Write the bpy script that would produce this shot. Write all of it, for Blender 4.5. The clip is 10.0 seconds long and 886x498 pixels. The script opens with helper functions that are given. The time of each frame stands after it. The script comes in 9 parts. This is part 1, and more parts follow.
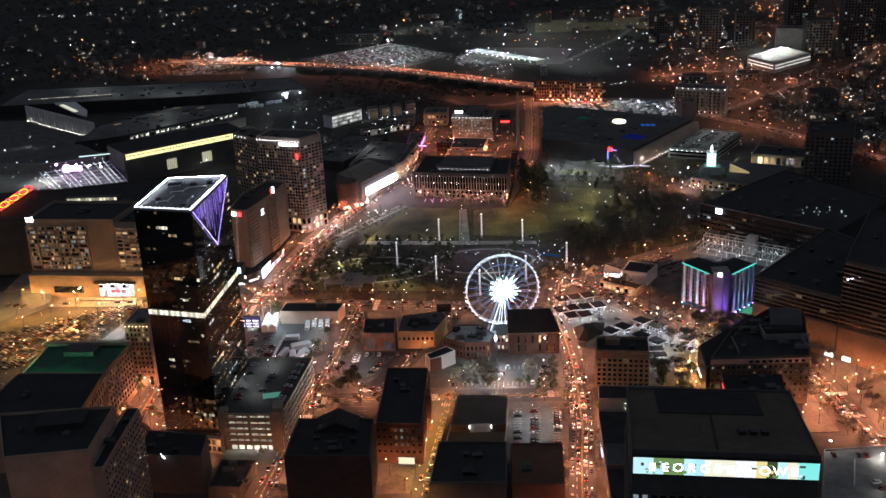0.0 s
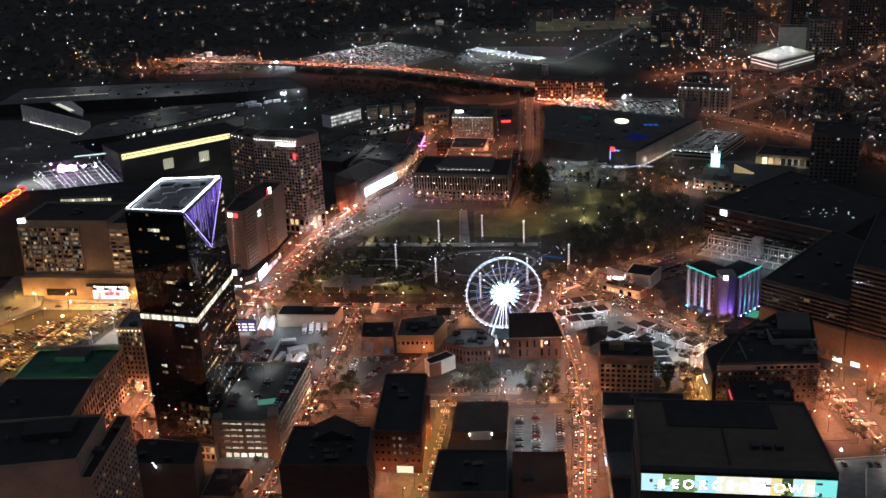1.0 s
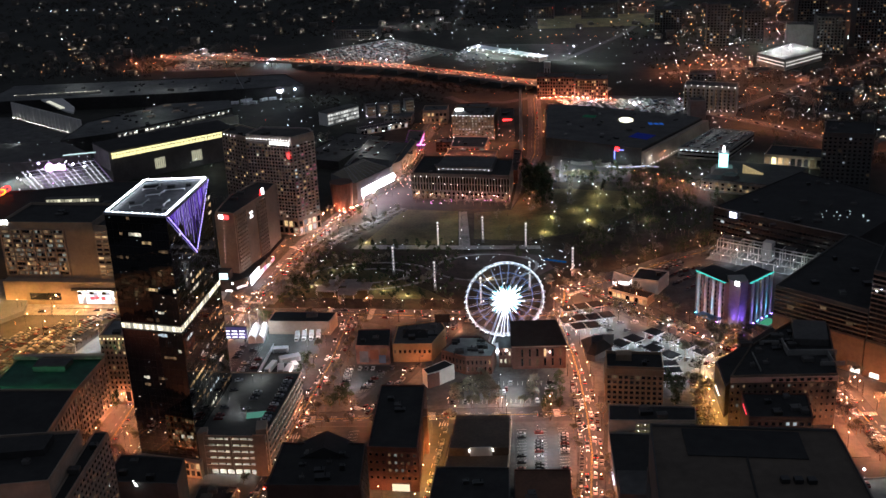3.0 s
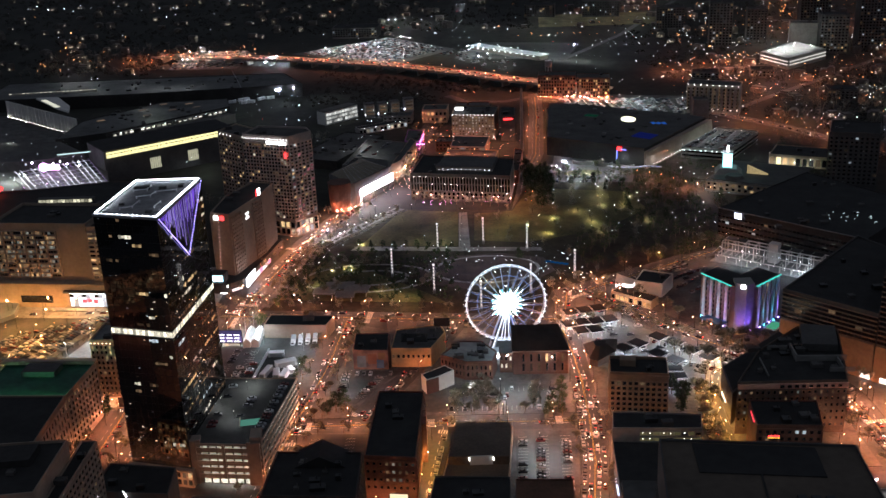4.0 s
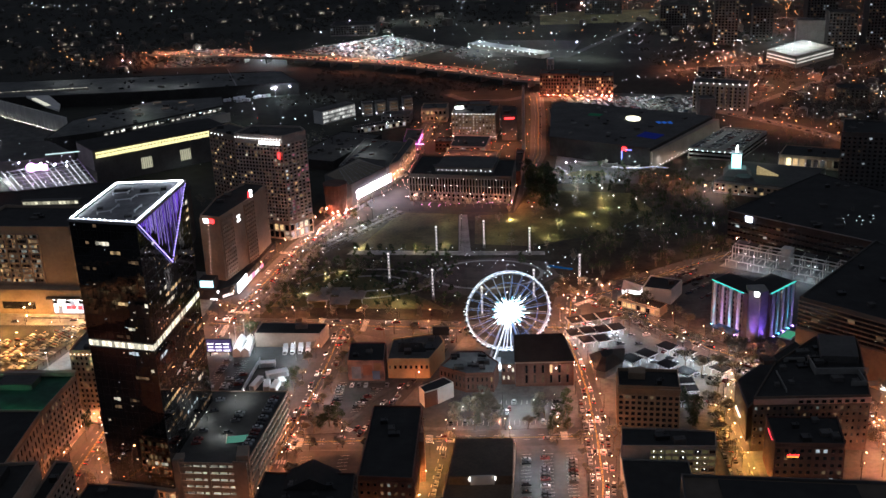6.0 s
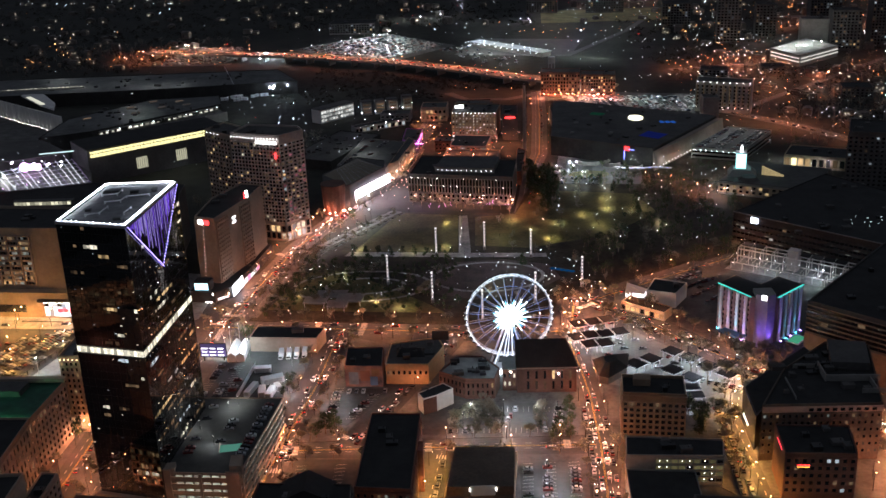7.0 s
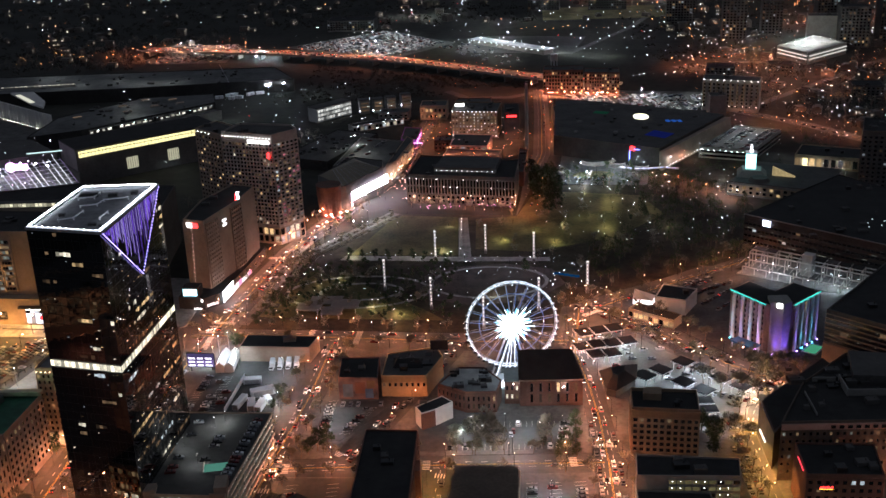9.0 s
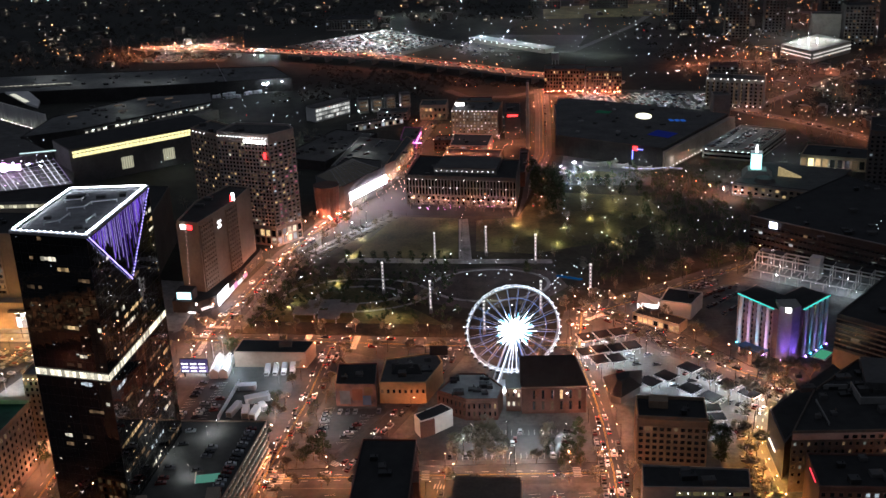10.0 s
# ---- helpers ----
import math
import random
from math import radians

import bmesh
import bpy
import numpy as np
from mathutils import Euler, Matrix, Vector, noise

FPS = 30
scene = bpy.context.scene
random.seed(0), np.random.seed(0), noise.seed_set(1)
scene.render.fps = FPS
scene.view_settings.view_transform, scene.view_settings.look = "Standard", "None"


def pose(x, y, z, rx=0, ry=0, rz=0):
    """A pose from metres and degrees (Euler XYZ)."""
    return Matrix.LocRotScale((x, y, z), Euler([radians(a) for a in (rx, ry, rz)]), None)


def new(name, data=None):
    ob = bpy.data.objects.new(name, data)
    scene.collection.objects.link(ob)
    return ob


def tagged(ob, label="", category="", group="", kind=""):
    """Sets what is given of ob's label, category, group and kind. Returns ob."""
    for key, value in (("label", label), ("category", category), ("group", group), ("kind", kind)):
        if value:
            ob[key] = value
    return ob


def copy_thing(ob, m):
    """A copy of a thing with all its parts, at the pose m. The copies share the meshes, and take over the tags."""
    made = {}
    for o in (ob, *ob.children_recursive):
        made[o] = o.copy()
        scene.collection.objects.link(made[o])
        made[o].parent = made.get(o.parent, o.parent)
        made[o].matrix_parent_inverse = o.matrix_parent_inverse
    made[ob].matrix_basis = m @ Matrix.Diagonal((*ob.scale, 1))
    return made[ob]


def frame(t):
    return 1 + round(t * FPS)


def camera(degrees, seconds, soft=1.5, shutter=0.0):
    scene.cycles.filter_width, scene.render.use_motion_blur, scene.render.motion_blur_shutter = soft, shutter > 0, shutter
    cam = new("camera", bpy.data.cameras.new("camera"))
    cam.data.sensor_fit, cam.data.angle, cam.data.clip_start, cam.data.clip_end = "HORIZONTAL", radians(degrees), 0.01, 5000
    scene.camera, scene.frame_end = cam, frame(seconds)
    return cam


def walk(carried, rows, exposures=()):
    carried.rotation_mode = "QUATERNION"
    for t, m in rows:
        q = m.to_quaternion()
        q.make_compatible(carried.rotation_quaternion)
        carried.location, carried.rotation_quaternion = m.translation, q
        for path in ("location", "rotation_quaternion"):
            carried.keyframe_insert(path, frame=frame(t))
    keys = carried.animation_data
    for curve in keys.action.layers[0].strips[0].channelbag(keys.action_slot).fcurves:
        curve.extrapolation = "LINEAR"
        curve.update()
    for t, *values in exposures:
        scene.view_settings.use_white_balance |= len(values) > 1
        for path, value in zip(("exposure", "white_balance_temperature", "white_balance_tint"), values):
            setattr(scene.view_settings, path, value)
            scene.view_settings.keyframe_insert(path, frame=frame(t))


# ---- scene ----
cam = camera(44.85, 10.0, soft=1.5)
METRES, EYE, TILT, LEAN, TURN = 145.0, 285.0, -20.3, 2.4, 0.0
ROWS = [
    (0.0, 0.0000, 0.0000, 0.0000, -0.000, 0.000, -0.000),
    (0.5, 0.0008, 0.0477, 0.0058, 0.005, -0.011, -0.020),
    (1.0, 0.0020, 0.0958, 0.0116, 0.016, -0.021, -0.050),
    (1.5, 0.0032, 0.1443, 0.0174, 0.016, -0.037, -0.080),
    (2.0, 0.0040, 0.1936, 0.0230, 0.011, -0.058, -0.110),
    (2.5, 0.0051, 0.2431, 0.0283, 0.011, -0.074, -0.140),
    (4.0, 0.0089, 0.3898, 0.0455, 0.021, -0.137, -0.180),
    (4.5, 0.0097, 0.4391, 0.0511, 0.016, -0.148, -0.200),
    (5.0, 0.0105, 0.4883, 0.0567, 0.016, -0.158, -0.220),
    (5.5, 0.0114, 0.5374, 0.0624, 0.021, -0.164, -0.230),
    (7.0, 0.0135, 0.6834, 0.0804, 0.021, -0.227, -0.260),
    (7.5, 0.0144, 0.7322, 0.0857, 0.021, -0.238, -0.260),
    (8.0, 0.0157, 0.7805, 0.0910, 0.026, -0.253, -0.270),
    (8.5, 0.0167, 0.8290, 0.0963, 0.032, -0.264, -0.280),
    (9.0, 0.0180, 0.8777, 0.1015, 0.042, -0.280, -0.290),
    (9.5, 0.0185, 0.9266, 0.1072, 0.037, -0.296, -0.290),
    (10.0, 0.0189, 0.9764, 0.1122, 0.042, -0.301, -0.300),
]
walk(cam, [(t, pose(0, 0, EYE, TILT, LEAN, TURN) @ pose(METRES * x, METRES * y, METRES * z, 90 + pitch, roll, yaw)) for t, x, y, z, yaw, pitch, roll in ROWS], [(0.0, 0.06, 6060, 10), (10.0, 0.06, 6060, 10)])

# ---- night sky: a faint warm city glow ----
world = bpy.data.worlds.new("night_sky")
scene.world = world
world.use_nodes = True
wn = world.node_tree.nodes
wn["Background"].inputs["Color"].default_value = (0.57, 0.62, 0.75, 1)
wn["Background"].inputs["Strength"].default_value = 0.135

SODIUM = (1.0, 0.325, 0.145)
WHITE = (1.0, 0.93, 0.82)
COOL = (0.80, 0.92, 1.0)
POWER = 1450.0   # radiance of a street lamp's lens


# ---- materials ----
def surface(name, colour, rough=0.8, metal=0.0, vary=0.35, grain=2.0, stain=0.06, bump=0.15, spec=0.5, colour2=None):
    """A matt surface with grain and larger stains, in world metres."""
    m = bpy.data.materials.new(name)
    m.use_nodes = True
    nt = m.node_tree
    n, l = nt.nodes, nt.links
    p = n["Principled BSDF"]
    geo = n.new("ShaderNodeNewGeometry")
    fine, wide = n.new("ShaderNodeTexNoise"), n.new("ShaderNodeTexNoise")
    fine.inputs["Scale"].default_value, wide.inputs["Scale"].default_value = grain * 0.4, stain
    fine.inputs["Detail"].default_value, wide.inputs["Detail"].default_value = 6.0, 5.0
    l.new(geo.outputs["Position"], fine.inputs["Vector"])
    l.new(geo.outputs["Position"], wide.inputs["Vector"])
    mix = n.new("ShaderNodeMath")
    mix.operation = "MULTIPLY_ADD"
    l.new(wide.outputs["Fac"], mix.inputs[0])
    mix.inputs[1].default_value = 1.6
    l.new(fine.outputs["Fac"], mix.inputs[2])
    ramp = n.new("ShaderNodeValToRGB")
    lo = [c * (1 - vary) for c in colour]
    hi = [min(1, c * (1 + vary)) for c in (colour2 or colour)]
    ramp.color_ramp.elements[0].position, ramp.color_ramp.elements[0].color = 0.95, (*lo, 1)
    ramp.color_ramp.elements[1].position, ramp.color_ramp.elements[1].color = 1.65, (*hi, 1)
    ramp.inputs["Fac"].default_value = 0.5
    half = n.new("ShaderNodeMath")
    half.operation = "MULTIPLY"
    half.inputs[1].default_value = 1.0
    l.new(mix.outputs[0], half.inputs[0])
    ramp.color_ramp.elements[0].position, ramp.color_ramp.elements[1].position = 0.0, 1.0
    span = n.new("ShaderNodeMapRange")
    span.inputs["From Min"].default_value, span.inputs["From Max"].default_value = 0.9, 1.7
    l.new(half.outputs[0], span.inputs["Value"])
    l.new(span.outputs["Result"], ramp.inputs["Fac"])
    info = n.new("ShaderNodeObjectInfo")
    tone = n.new("ShaderNodeMapRange")
    tone.inputs["To Min"].default_value, tone.inputs["To Max"].default_value = 0.85, 1.15
    l.new(info.outputs["Random"], tone.inputs["Value"])
    hsv = n.new("ShaderNodeHueSaturation")
    l.new(tone.outputs["Result"], hsv.inputs["Value"])
    l.new(ramp.outputs["Color"], hsv.inputs["Color"])
    l.new(hsv.outputs["Color"], p.inputs["Base Color"])
    p.inputs["Roughness"].default_value, p.inputs["Metallic"].default_value = rough, metal
    p.inputs["Specular IOR Level"].default_value = spec
    if bump:
        b = n.new("ShaderNodeBump")
        b.inputs["Strength"].default_value, b.inputs["Distance"].default_value = bump, 0.1
        l.new(fine.outputs["Fac"], b.inputs["Height"])
        l.new(b.outputs["Normal"], p.inputs["Normal"])
    return m


def glow(name, colour, strength, lights=True, spread=0.0):
    """What gives off light; lights=False for the many small far or dim sources, which are only seen."""
    m = bpy.data.materials.new(name)
    m.use_nodes = True
    nt = m.node_tree
    nt.nodes.remove(nt.nodes["Principled BSDF"])
    e = nt.nodes.new("ShaderNodeEmission")
    e.inputs["Color"].default_value = (*colour, 1)
    e.inputs["Strength"].default_value = strength
    if spread:
        geo, rng_n = nt.nodes.new("ShaderNodeNewGeometry"), nt.nodes.new("ShaderNodeMapRange")
        power = nt.nodes.new("ShaderNodeMath")
        power.operation, power.inputs[1].default_value = "POWER", 2.5
        nt.links.new(geo.outputs["Random Per Island"], power.inputs[0])
        nt.links.new(power.outputs[0], rng_n.inputs["Value"])
        rng_n.inputs["To Min"].default_value, rng_n.inputs["To Max"].default_value = strength * 0.08, strength * spread
        nt.links.new(rng_n.outputs["Result"], e.inputs["Strength"])
    nt.links.new(e.outputs[0], nt.nodes["Material Output"].inputs["Surface"])
    m.cycles.emission_sampling = "AUTO" if lights else "NONE"
    return m


def varied_glow(name, colour, low, high, lights=False):
    """Lamps of one kind that differ in age and dirt: each object's brightness lies between low and high."""
    m = bpy.data.materials.new(name)
    m.use_nodes = True
    n, l = m.node_tree.nodes, m.node_tree.links
    n.remove(n["Principled BSDF"])
    e, info, span, power = n.new("ShaderNodeEmission"), n.new("ShaderNodeObjectInfo"), n.new("ShaderNodeMapRange"), n.new("ShaderNodeMath")
    power.operation, power.inputs[1].default_value = "POWER", 2.0
    l.new(info.outputs["Random"], power.inputs[0])
    l.new(power.outputs[0], span.inputs["Value"])
    span.inputs["To Min"].default_value, span.inputs["To Max"].default_value = low, high
    l.new(span.outputs["Result"], e.inputs["Strength"])
    e.inputs["Color"].default_value = (*colour, 1)
    l.new(e.outputs[0], n["Material Output"].inputs["Surface"])
    m.cycles.emission_sampling = "AUTO" if lights else "NONE"
    return m


def lit_glass(name, colour, low, high):
    """A window with a lit room behind: brightness differs from window to window and across the pane."""
    m = bpy.data.materials.new(name)
    m.use_nodes = True
    nt = m.node_tree
    n, l = nt.nodes, nt.links
    p = n["Principled BSDF"]
    p.inputs["Base Color"].default_value = (0.03, 0.03, 0.035, 1)
    p.inputs["Roughness"].default_value = 0.13
    p.inputs["Emission Color"].default_value = (*colour, 1)
    info = n.new("ShaderNodeObjectInfo")
    isl = n.new("ShaderNodeNewGeometry")
    add = n.new("ShaderNodeMath")
    add.operation = "ADD"
    l.new(info.outputs["Random"], add.inputs[0])
    l.new(isl.outputs["Random Per Island"], add.inputs[1])
    fr = n.new("ShaderNodeMath")
    fr.operation = "FRACT"
    l.new(add.outputs[0], fr.inputs[0])
    noise_n = n.new("ShaderNodeTexNoise")
    noise_n.inputs["Scale"].default_value = 0.9
    l.new(isl.outputs["Position"], noise_n.inputs["Vector"])
    mul = n.new("ShaderNodeMath")
    mul.operation = "MULTIPLY"
    l.new(fr.outputs[0], mul.inputs[0])
    l.new(noise_n.outputs["Fac"], mul.inputs[1])
    rng = n.new("ShaderNodeMapRange")
    rng.inputs["From Max"].default_value = 0.6
    rng.inputs["To Min"].default_value, rng.inputs["To Max"].default_value = low, high
    l.new(mul.outputs[0], rng.inputs["Value"])
    l.new(rng.outputs["Result"], p.inputs["Emission Strength"])
    m.cycles.emission_sampling = "NONE"
    return m


def glass(name, colour, rough=0.08, spec=0.8, metal=0.0):
    m = bpy.data.materials.new(name)
    m.use_nodes = True
    nt = m.node_tree
    p = nt.nodes["Principled BSDF"]
    p.inputs["Base Color"].default_value = (*colour, 1)
    p.inputs["Roughness"].default_value = rough
    p.inputs["Specular IOR Level"].default_value = spec
    p.inputs["Metallic"].default_value = metal
    geo = nt.nodes.new("ShaderNodeNewGeometry")
    nz = nt.nodes.new("ShaderNodeTexNoise")
    nz.inputs["Scale"].default_value = 0.35
    nt.links.new(geo.outputs["Position"], nz.inputs["Vector"])
    b = nt.nodes.new("ShaderNodeBump")
    b.inputs["Strength"].default_value, b.inputs["Distance"].default_value = 0.12, 0.1
    nt.links.new(nz.outputs["Fac"], b.inputs["Height"])
    nt.links.new(b.outputs["Normal"], p.inputs["Normal"])
    return m


asphalt = surface("asphalt", (0.055, 0.053, 0.052), 0.75, vary=0.4, grain=1.5, stain=0.08)
earth = surface("dark_earth_and_scrub", (0.022, 0.022, 0.016), 0.95, vary=0.6, grain=0.25, stain=0.012, bump=0.3)
paving = surface("concrete_paving", (0.095, 0.092, 0.088), 0.8, vary=0.5, grain=1.2, stain=0.1)
plaza_stone = surface("plaza_stone", (0.21, 0.20, 0.19), 0.7, vary=0.4, grain=1.0, stain=0.1)
lot_asphalt = surface("worn_lot_asphalt", (0.065, 0.064, 0.060), 0.8, vary=0.35, grain=0.9, stain=0.07)
grass = surface("winter_grass", (0.075, 0.08, 0.028), 0.95, vary=0.5, grain=1.2, stain=0.05, colour2=(0.10, 0.085, 0.035))
mulch = surface("mulch_and_shrubs", (0.035, 0.03, 0.018), 0.95, vary=0.6, grain=0.8, stain=0.07, bump=0.5)
paint_white = surface("road_paint_white", (0.62, 0.60, 0.56), 0.7, vary=0.3, grain=2.5)
paint_yellow = surface("road_paint_yellow", (0.62, 0.42, 0.07), 0.7, vary=0.3, grain=2.5)
roof_dark = surface("dark_roof_felt", (0.022, 0.021, 0.020), 0.9, vary=0.4, grain=0.7, stain=0.08)
roof_mid = surface("grey_roof_membrane", (0.075, 0.070, 0.065), 0.85, vary=0.35, grain=0.7, stain=0.06)
roof_pale = surface("pale_roof_membrane", (0.22, 0.21, 0.20), 0.8, vary=0.3, grain=0.6, stain=0.06)
roof_green = surface("green_copper_roof", (0.02, 0.10, 0.055), 0.7, vary=0.4, grain=0.8, stain=0.09)
beige = surface("beige_precast_concrete", (0.33, 0.26, 0.20), 0.8, vary=0.18, grain=1.4, stain=0.1)
tan = surface("tan_stone", (0.40, 0.31, 0.22), 0.8, vary=0.18, grain=1.4, stain=0.1)
grey_concrete = surface("grey_concrete", (0.25, 0.24, 0.22), 0.8, vary=0.22, grain=1.2, stain=0.08)
dark_concrete = surface("dark_concrete", (0.09, 0.085, 0.08), 0.85, vary=0.25, grain=1.2, stain=0.08)
red_brick = surface("red_brick", (0.13, 0.065, 0.048), 0.85, vary=0.3, grain=3.0, stain=0.12, bump=0.3)
yellow_wall = surface("ochre_painted_wall", (0.38, 0.27, 0.14), 0.8, vary=0.2, grain=1.5, stain=0.1)
white_wall = surface("white_painted_wall", (0.68, 0.66, 0.62), 0.75, vary=0.12, grain=1.2, stain=0.1)
pink_stone = surface("pinkish_stone_band", (0.52, 0.33, 0.27), 0.8, vary=0.2)
mural_wall = surface("mural_painted_wall", (0.10, 0.11, 0.15), 0.8, vary=0.7, grain=0.35, stain=0.15, colour2=(0.22, 0.11, 0.08))
dark_metal = surface("dark_metal", (0.05, 0.05, 0.05), 0.45, metal=0.7, vary=0.2)
pale_metal = surface("galvanised_metal", (0.42, 0.42, 0.43), 0.45, metal=0.6, vary=0.2)
white_metal = surface("white_painted_steel", (0.75, 0.76, 0.78), 0.4, vary=0.08)
panel_dark = surface("solar_panel_dark", (0.008, 0.009, 0.012), 0.6, vary=0.3, spec=0.08)
tyre_rubber = surface("tyre_rubber", (0.02, 0.02, 0.02), 0.9)
bark = surface("bark", (0.20, 0.155, 0.115), 0.95, vary=0.3, grain=4.0)
twigs = surface("bare_twigs", (0.22, 0.21, 0.165), 0.95, vary=0.35, grain=2.0)
leaves = surface("dark_evergreen_leaves", (0.05, 0.07, 0.028), 0.8, vary=0.5, grain=2.0)
far_wood = surface("far_winter_woods", (0.030, 0.026, 0.018), 0.95, vary=0.6, grain=0.4, stain=0.02)
black_glass = glass("black_glass", (0.18, 0.175, 0.18), 0.03, 0.5, 1.0)
brown_stone = surface("brown_stone", (0.27, 0.19, 0.125), 0.85, vary=0.22, grain=1.4, stain=0.1)
black_frame = surface("black_window_frame", (0.012, 0.011, 0.011), 0.6, vary=0.3)
black_wall = surface("near_black_stone", (0.035, 0.032, 0.03), 0.85, vary=0.4, grain=1.0)
dark_pane = glass("dark_window_pane", (0.015, 0.015, 0.018), 0.1, 0.7)
mixed_cars = surface("mixed_car_paint", (0.2, 0.2, 0.2), 0.3, metal=0.2, vary=0.1, spec=0.7)
_n = mixed_cars.node_tree.nodes
_r, _g = _n.new("ShaderNodeValToRGB"), _n.new("ShaderNodeNewGeometry")
_r.color_ramp.interpolation = "CONSTANT"
for _i, _c in enumerate(((0.02, 0.02, 0.022), (0.34, 0.34, 0.34), (0.07, 0.07, 0.075), (0.10, 0.015, 0.012), (0.18, 0.18, 0.19), (0.03, 0.04, 0.07))):
    _e = _r.color_ramp.elements[_i] if _i < 2 else _r.color_ramp.elements.new(_i / 6)
    _e.position, _e.color = _i / 6, (*_c, 1)
mixed_cars.node_tree.links.new(_g.outputs["Random Per Island"], _r.inputs["Fac"])
mixed_cars.node_tree.links.new(_r.outputs["Color"], _n["Principled BSDF"].inputs["Base Color"])
car_paints = [surface("car_paint_" + n, c, 0.3, metal=0.2, vary=0.1, spec=0.7) for n, c in (
    ("white", (0.7, 0.7, 0.7)), ("silver", (0.4, 0.41, 0.42)), ("black", (0.02, 0.02, 0.022)), ("grey", (0.12, 0.12, 0.13)), ("red", (0.15, 0.02, 0.015)))]

GOLD = (1.0, 0.43, 0.10)
lamp_gold = glow("golden_sodium_lens", GOLD, POWER * 1.7)
bulb_gold = varied_glow("golden_sodium_bulb", (1.0, 0.48, 0.16), 80.0, 420.0, True)
lamp_sodium = glow("sodium_lens", SODIUM, POWER)
bulb_sodium = varied_glow("sodium_bulb", (1.0, 0.33, 0.12), 80.0, 420.0, True)
bulb_white = varied_glow("white_bulb", WHITE, 4.0, 26.0)
lamp_white = glow("white_lens", (0.88, 0.97, 1.0), 2100.0)
lamp_park = varied_glow("park_globe_lamp", (0.92, 0.95, 1.0), 40.0, 300.0, True)
lamp_pool = glow("yellowish_flood_lamp", (1.0, 0.84, 0.40), 3600.0)
lamp_flood = glow("cool_flood_lens", COOL, 1600.0)
far_orange = glow("far_sodium_lens", (1.0, 0.29, 0.14), 1250.0)
far_orange_bulb = glow("far_sodium_bulb", (1.0, 0.30, 0.10), 14.0, False, 2.5)
far_white_lens = glow("far_white_lens", (0.95, 1.0, 0.95), 1250.0)
far_white = glow("far_white_light", (0.86, 0.97, 0.98), 12.0, False, 2.5)
far_warm = glow("far_warm_light", (1.0, 0.34, 0.11), 10.0, False, 2.5)
win_warm = lit_glass("window_warm", (1.0, 0.66, 0.30), 0.05, 1.1)
win_pale = lit_glass("window_pale", (1.0, 0.90, 0.66), 0.08, 1.3)
win_cool = lit_glass("window_cool", (0.85, 0.95, 1.0), 0.05, 0.8)
win_dim = lit_glass("window_dim", (1.0, 0.62, 0.32), 0.01, 0.22)
news_cool = lit_glass("dim_office_window", (0.90, 0.95, 0.80), 0.02, 0.30)
neon_white = glow("white_neon_line", (0.88, 0.92, 1.0), 20.0)
neon_soft = glow("soft_white_neon_line", (0.80, 0.84, 1.0), 1.6)
neon_violet = [glow("violet_neon_line", (0.28, 0.12, 1.0), 0.9), glow("dim_violet_neon_line", (0.20, 0.08, 0.7), 0.3), glow("dim_violet_glass_line", (0.26, 0.12, 0.8), 0.3), glow("pale_violet_neon_line", (0.55, 0.42, 1.0), 0.7)]
neon_violet_pale = glow("pale_violet_bulb", (0.42, 0.32, 1.0), 5.0, False)
neon_teal = glow("teal_neon_line", (0.10, 0.75, 0.62), 1.2)
neon_red = glow("red_neon", (1.0, 0.03, 0.03), 5.0)
violet_lamp = glow("violet_shop_lamp", (0.8, 0.35, 1.0), 4.0, False)
hn_lamp = glow("pinkish_wall_lamp", (1.0, 0.62, 0.52), 3.0, False)
sign_white = glow("white_sign_light", (1.0, 0.97, 0.95), 6.0)
hall_yellow = glow("yellow_hall_light", (1.0, 0.88, 0.38), 1.5)
arena_magenta = glow("magenta_light", (0.95, 0.45, 1.0), 5.0)
up_cyan = glow("cyan_uplight", (0.08, 0.62, 1.0), 22.0)
up_violet = glow("violet_uplight", (0.42, 0.22, 1.0), 22.0)
pool_green = glow("lit_pool_water", (0.12, 0.55, 0.30), 0.5)
led_white = glow("wheel_white_led", (0.66, 0.88, 1.0), 28.0)
led_cyan = glow("wheel_cyan_led", (0.18, 0.62, 1.0), 3.0, False)
led_rim = glow("wheel_rim_led", (0.84, 0.90, 1.0), 2.4)
led_blue = glow("wheel_blue_led", (0.30, 0.48, 1.0), 0.9, False)
pylon_light = glow("pylon_white_light", (1.0, 0.93, 0.85), 1.3)
garage_tube = glow("garage_tube_lamp", (0.92, 1.0, 0.80), 20.0)
garage_tube_low = glow("garage_entry_lamp", (1.0, 0.96, 0.80), 60.0)
lamp_deck = glow("deck_wall_lamp", WHITE, 1300.0)
lamp_far_lot = glow("far_lot_lamp", WHITE, 420.0)
lamp_far_flood = glow("far_yard_flood", COOL, 520.0)
head_light = glow("car_headlight", WHITE, 15.0, False)
tail_light = glow("car_taillight", (1.0, 0.04, 0.03), 4.5, False)


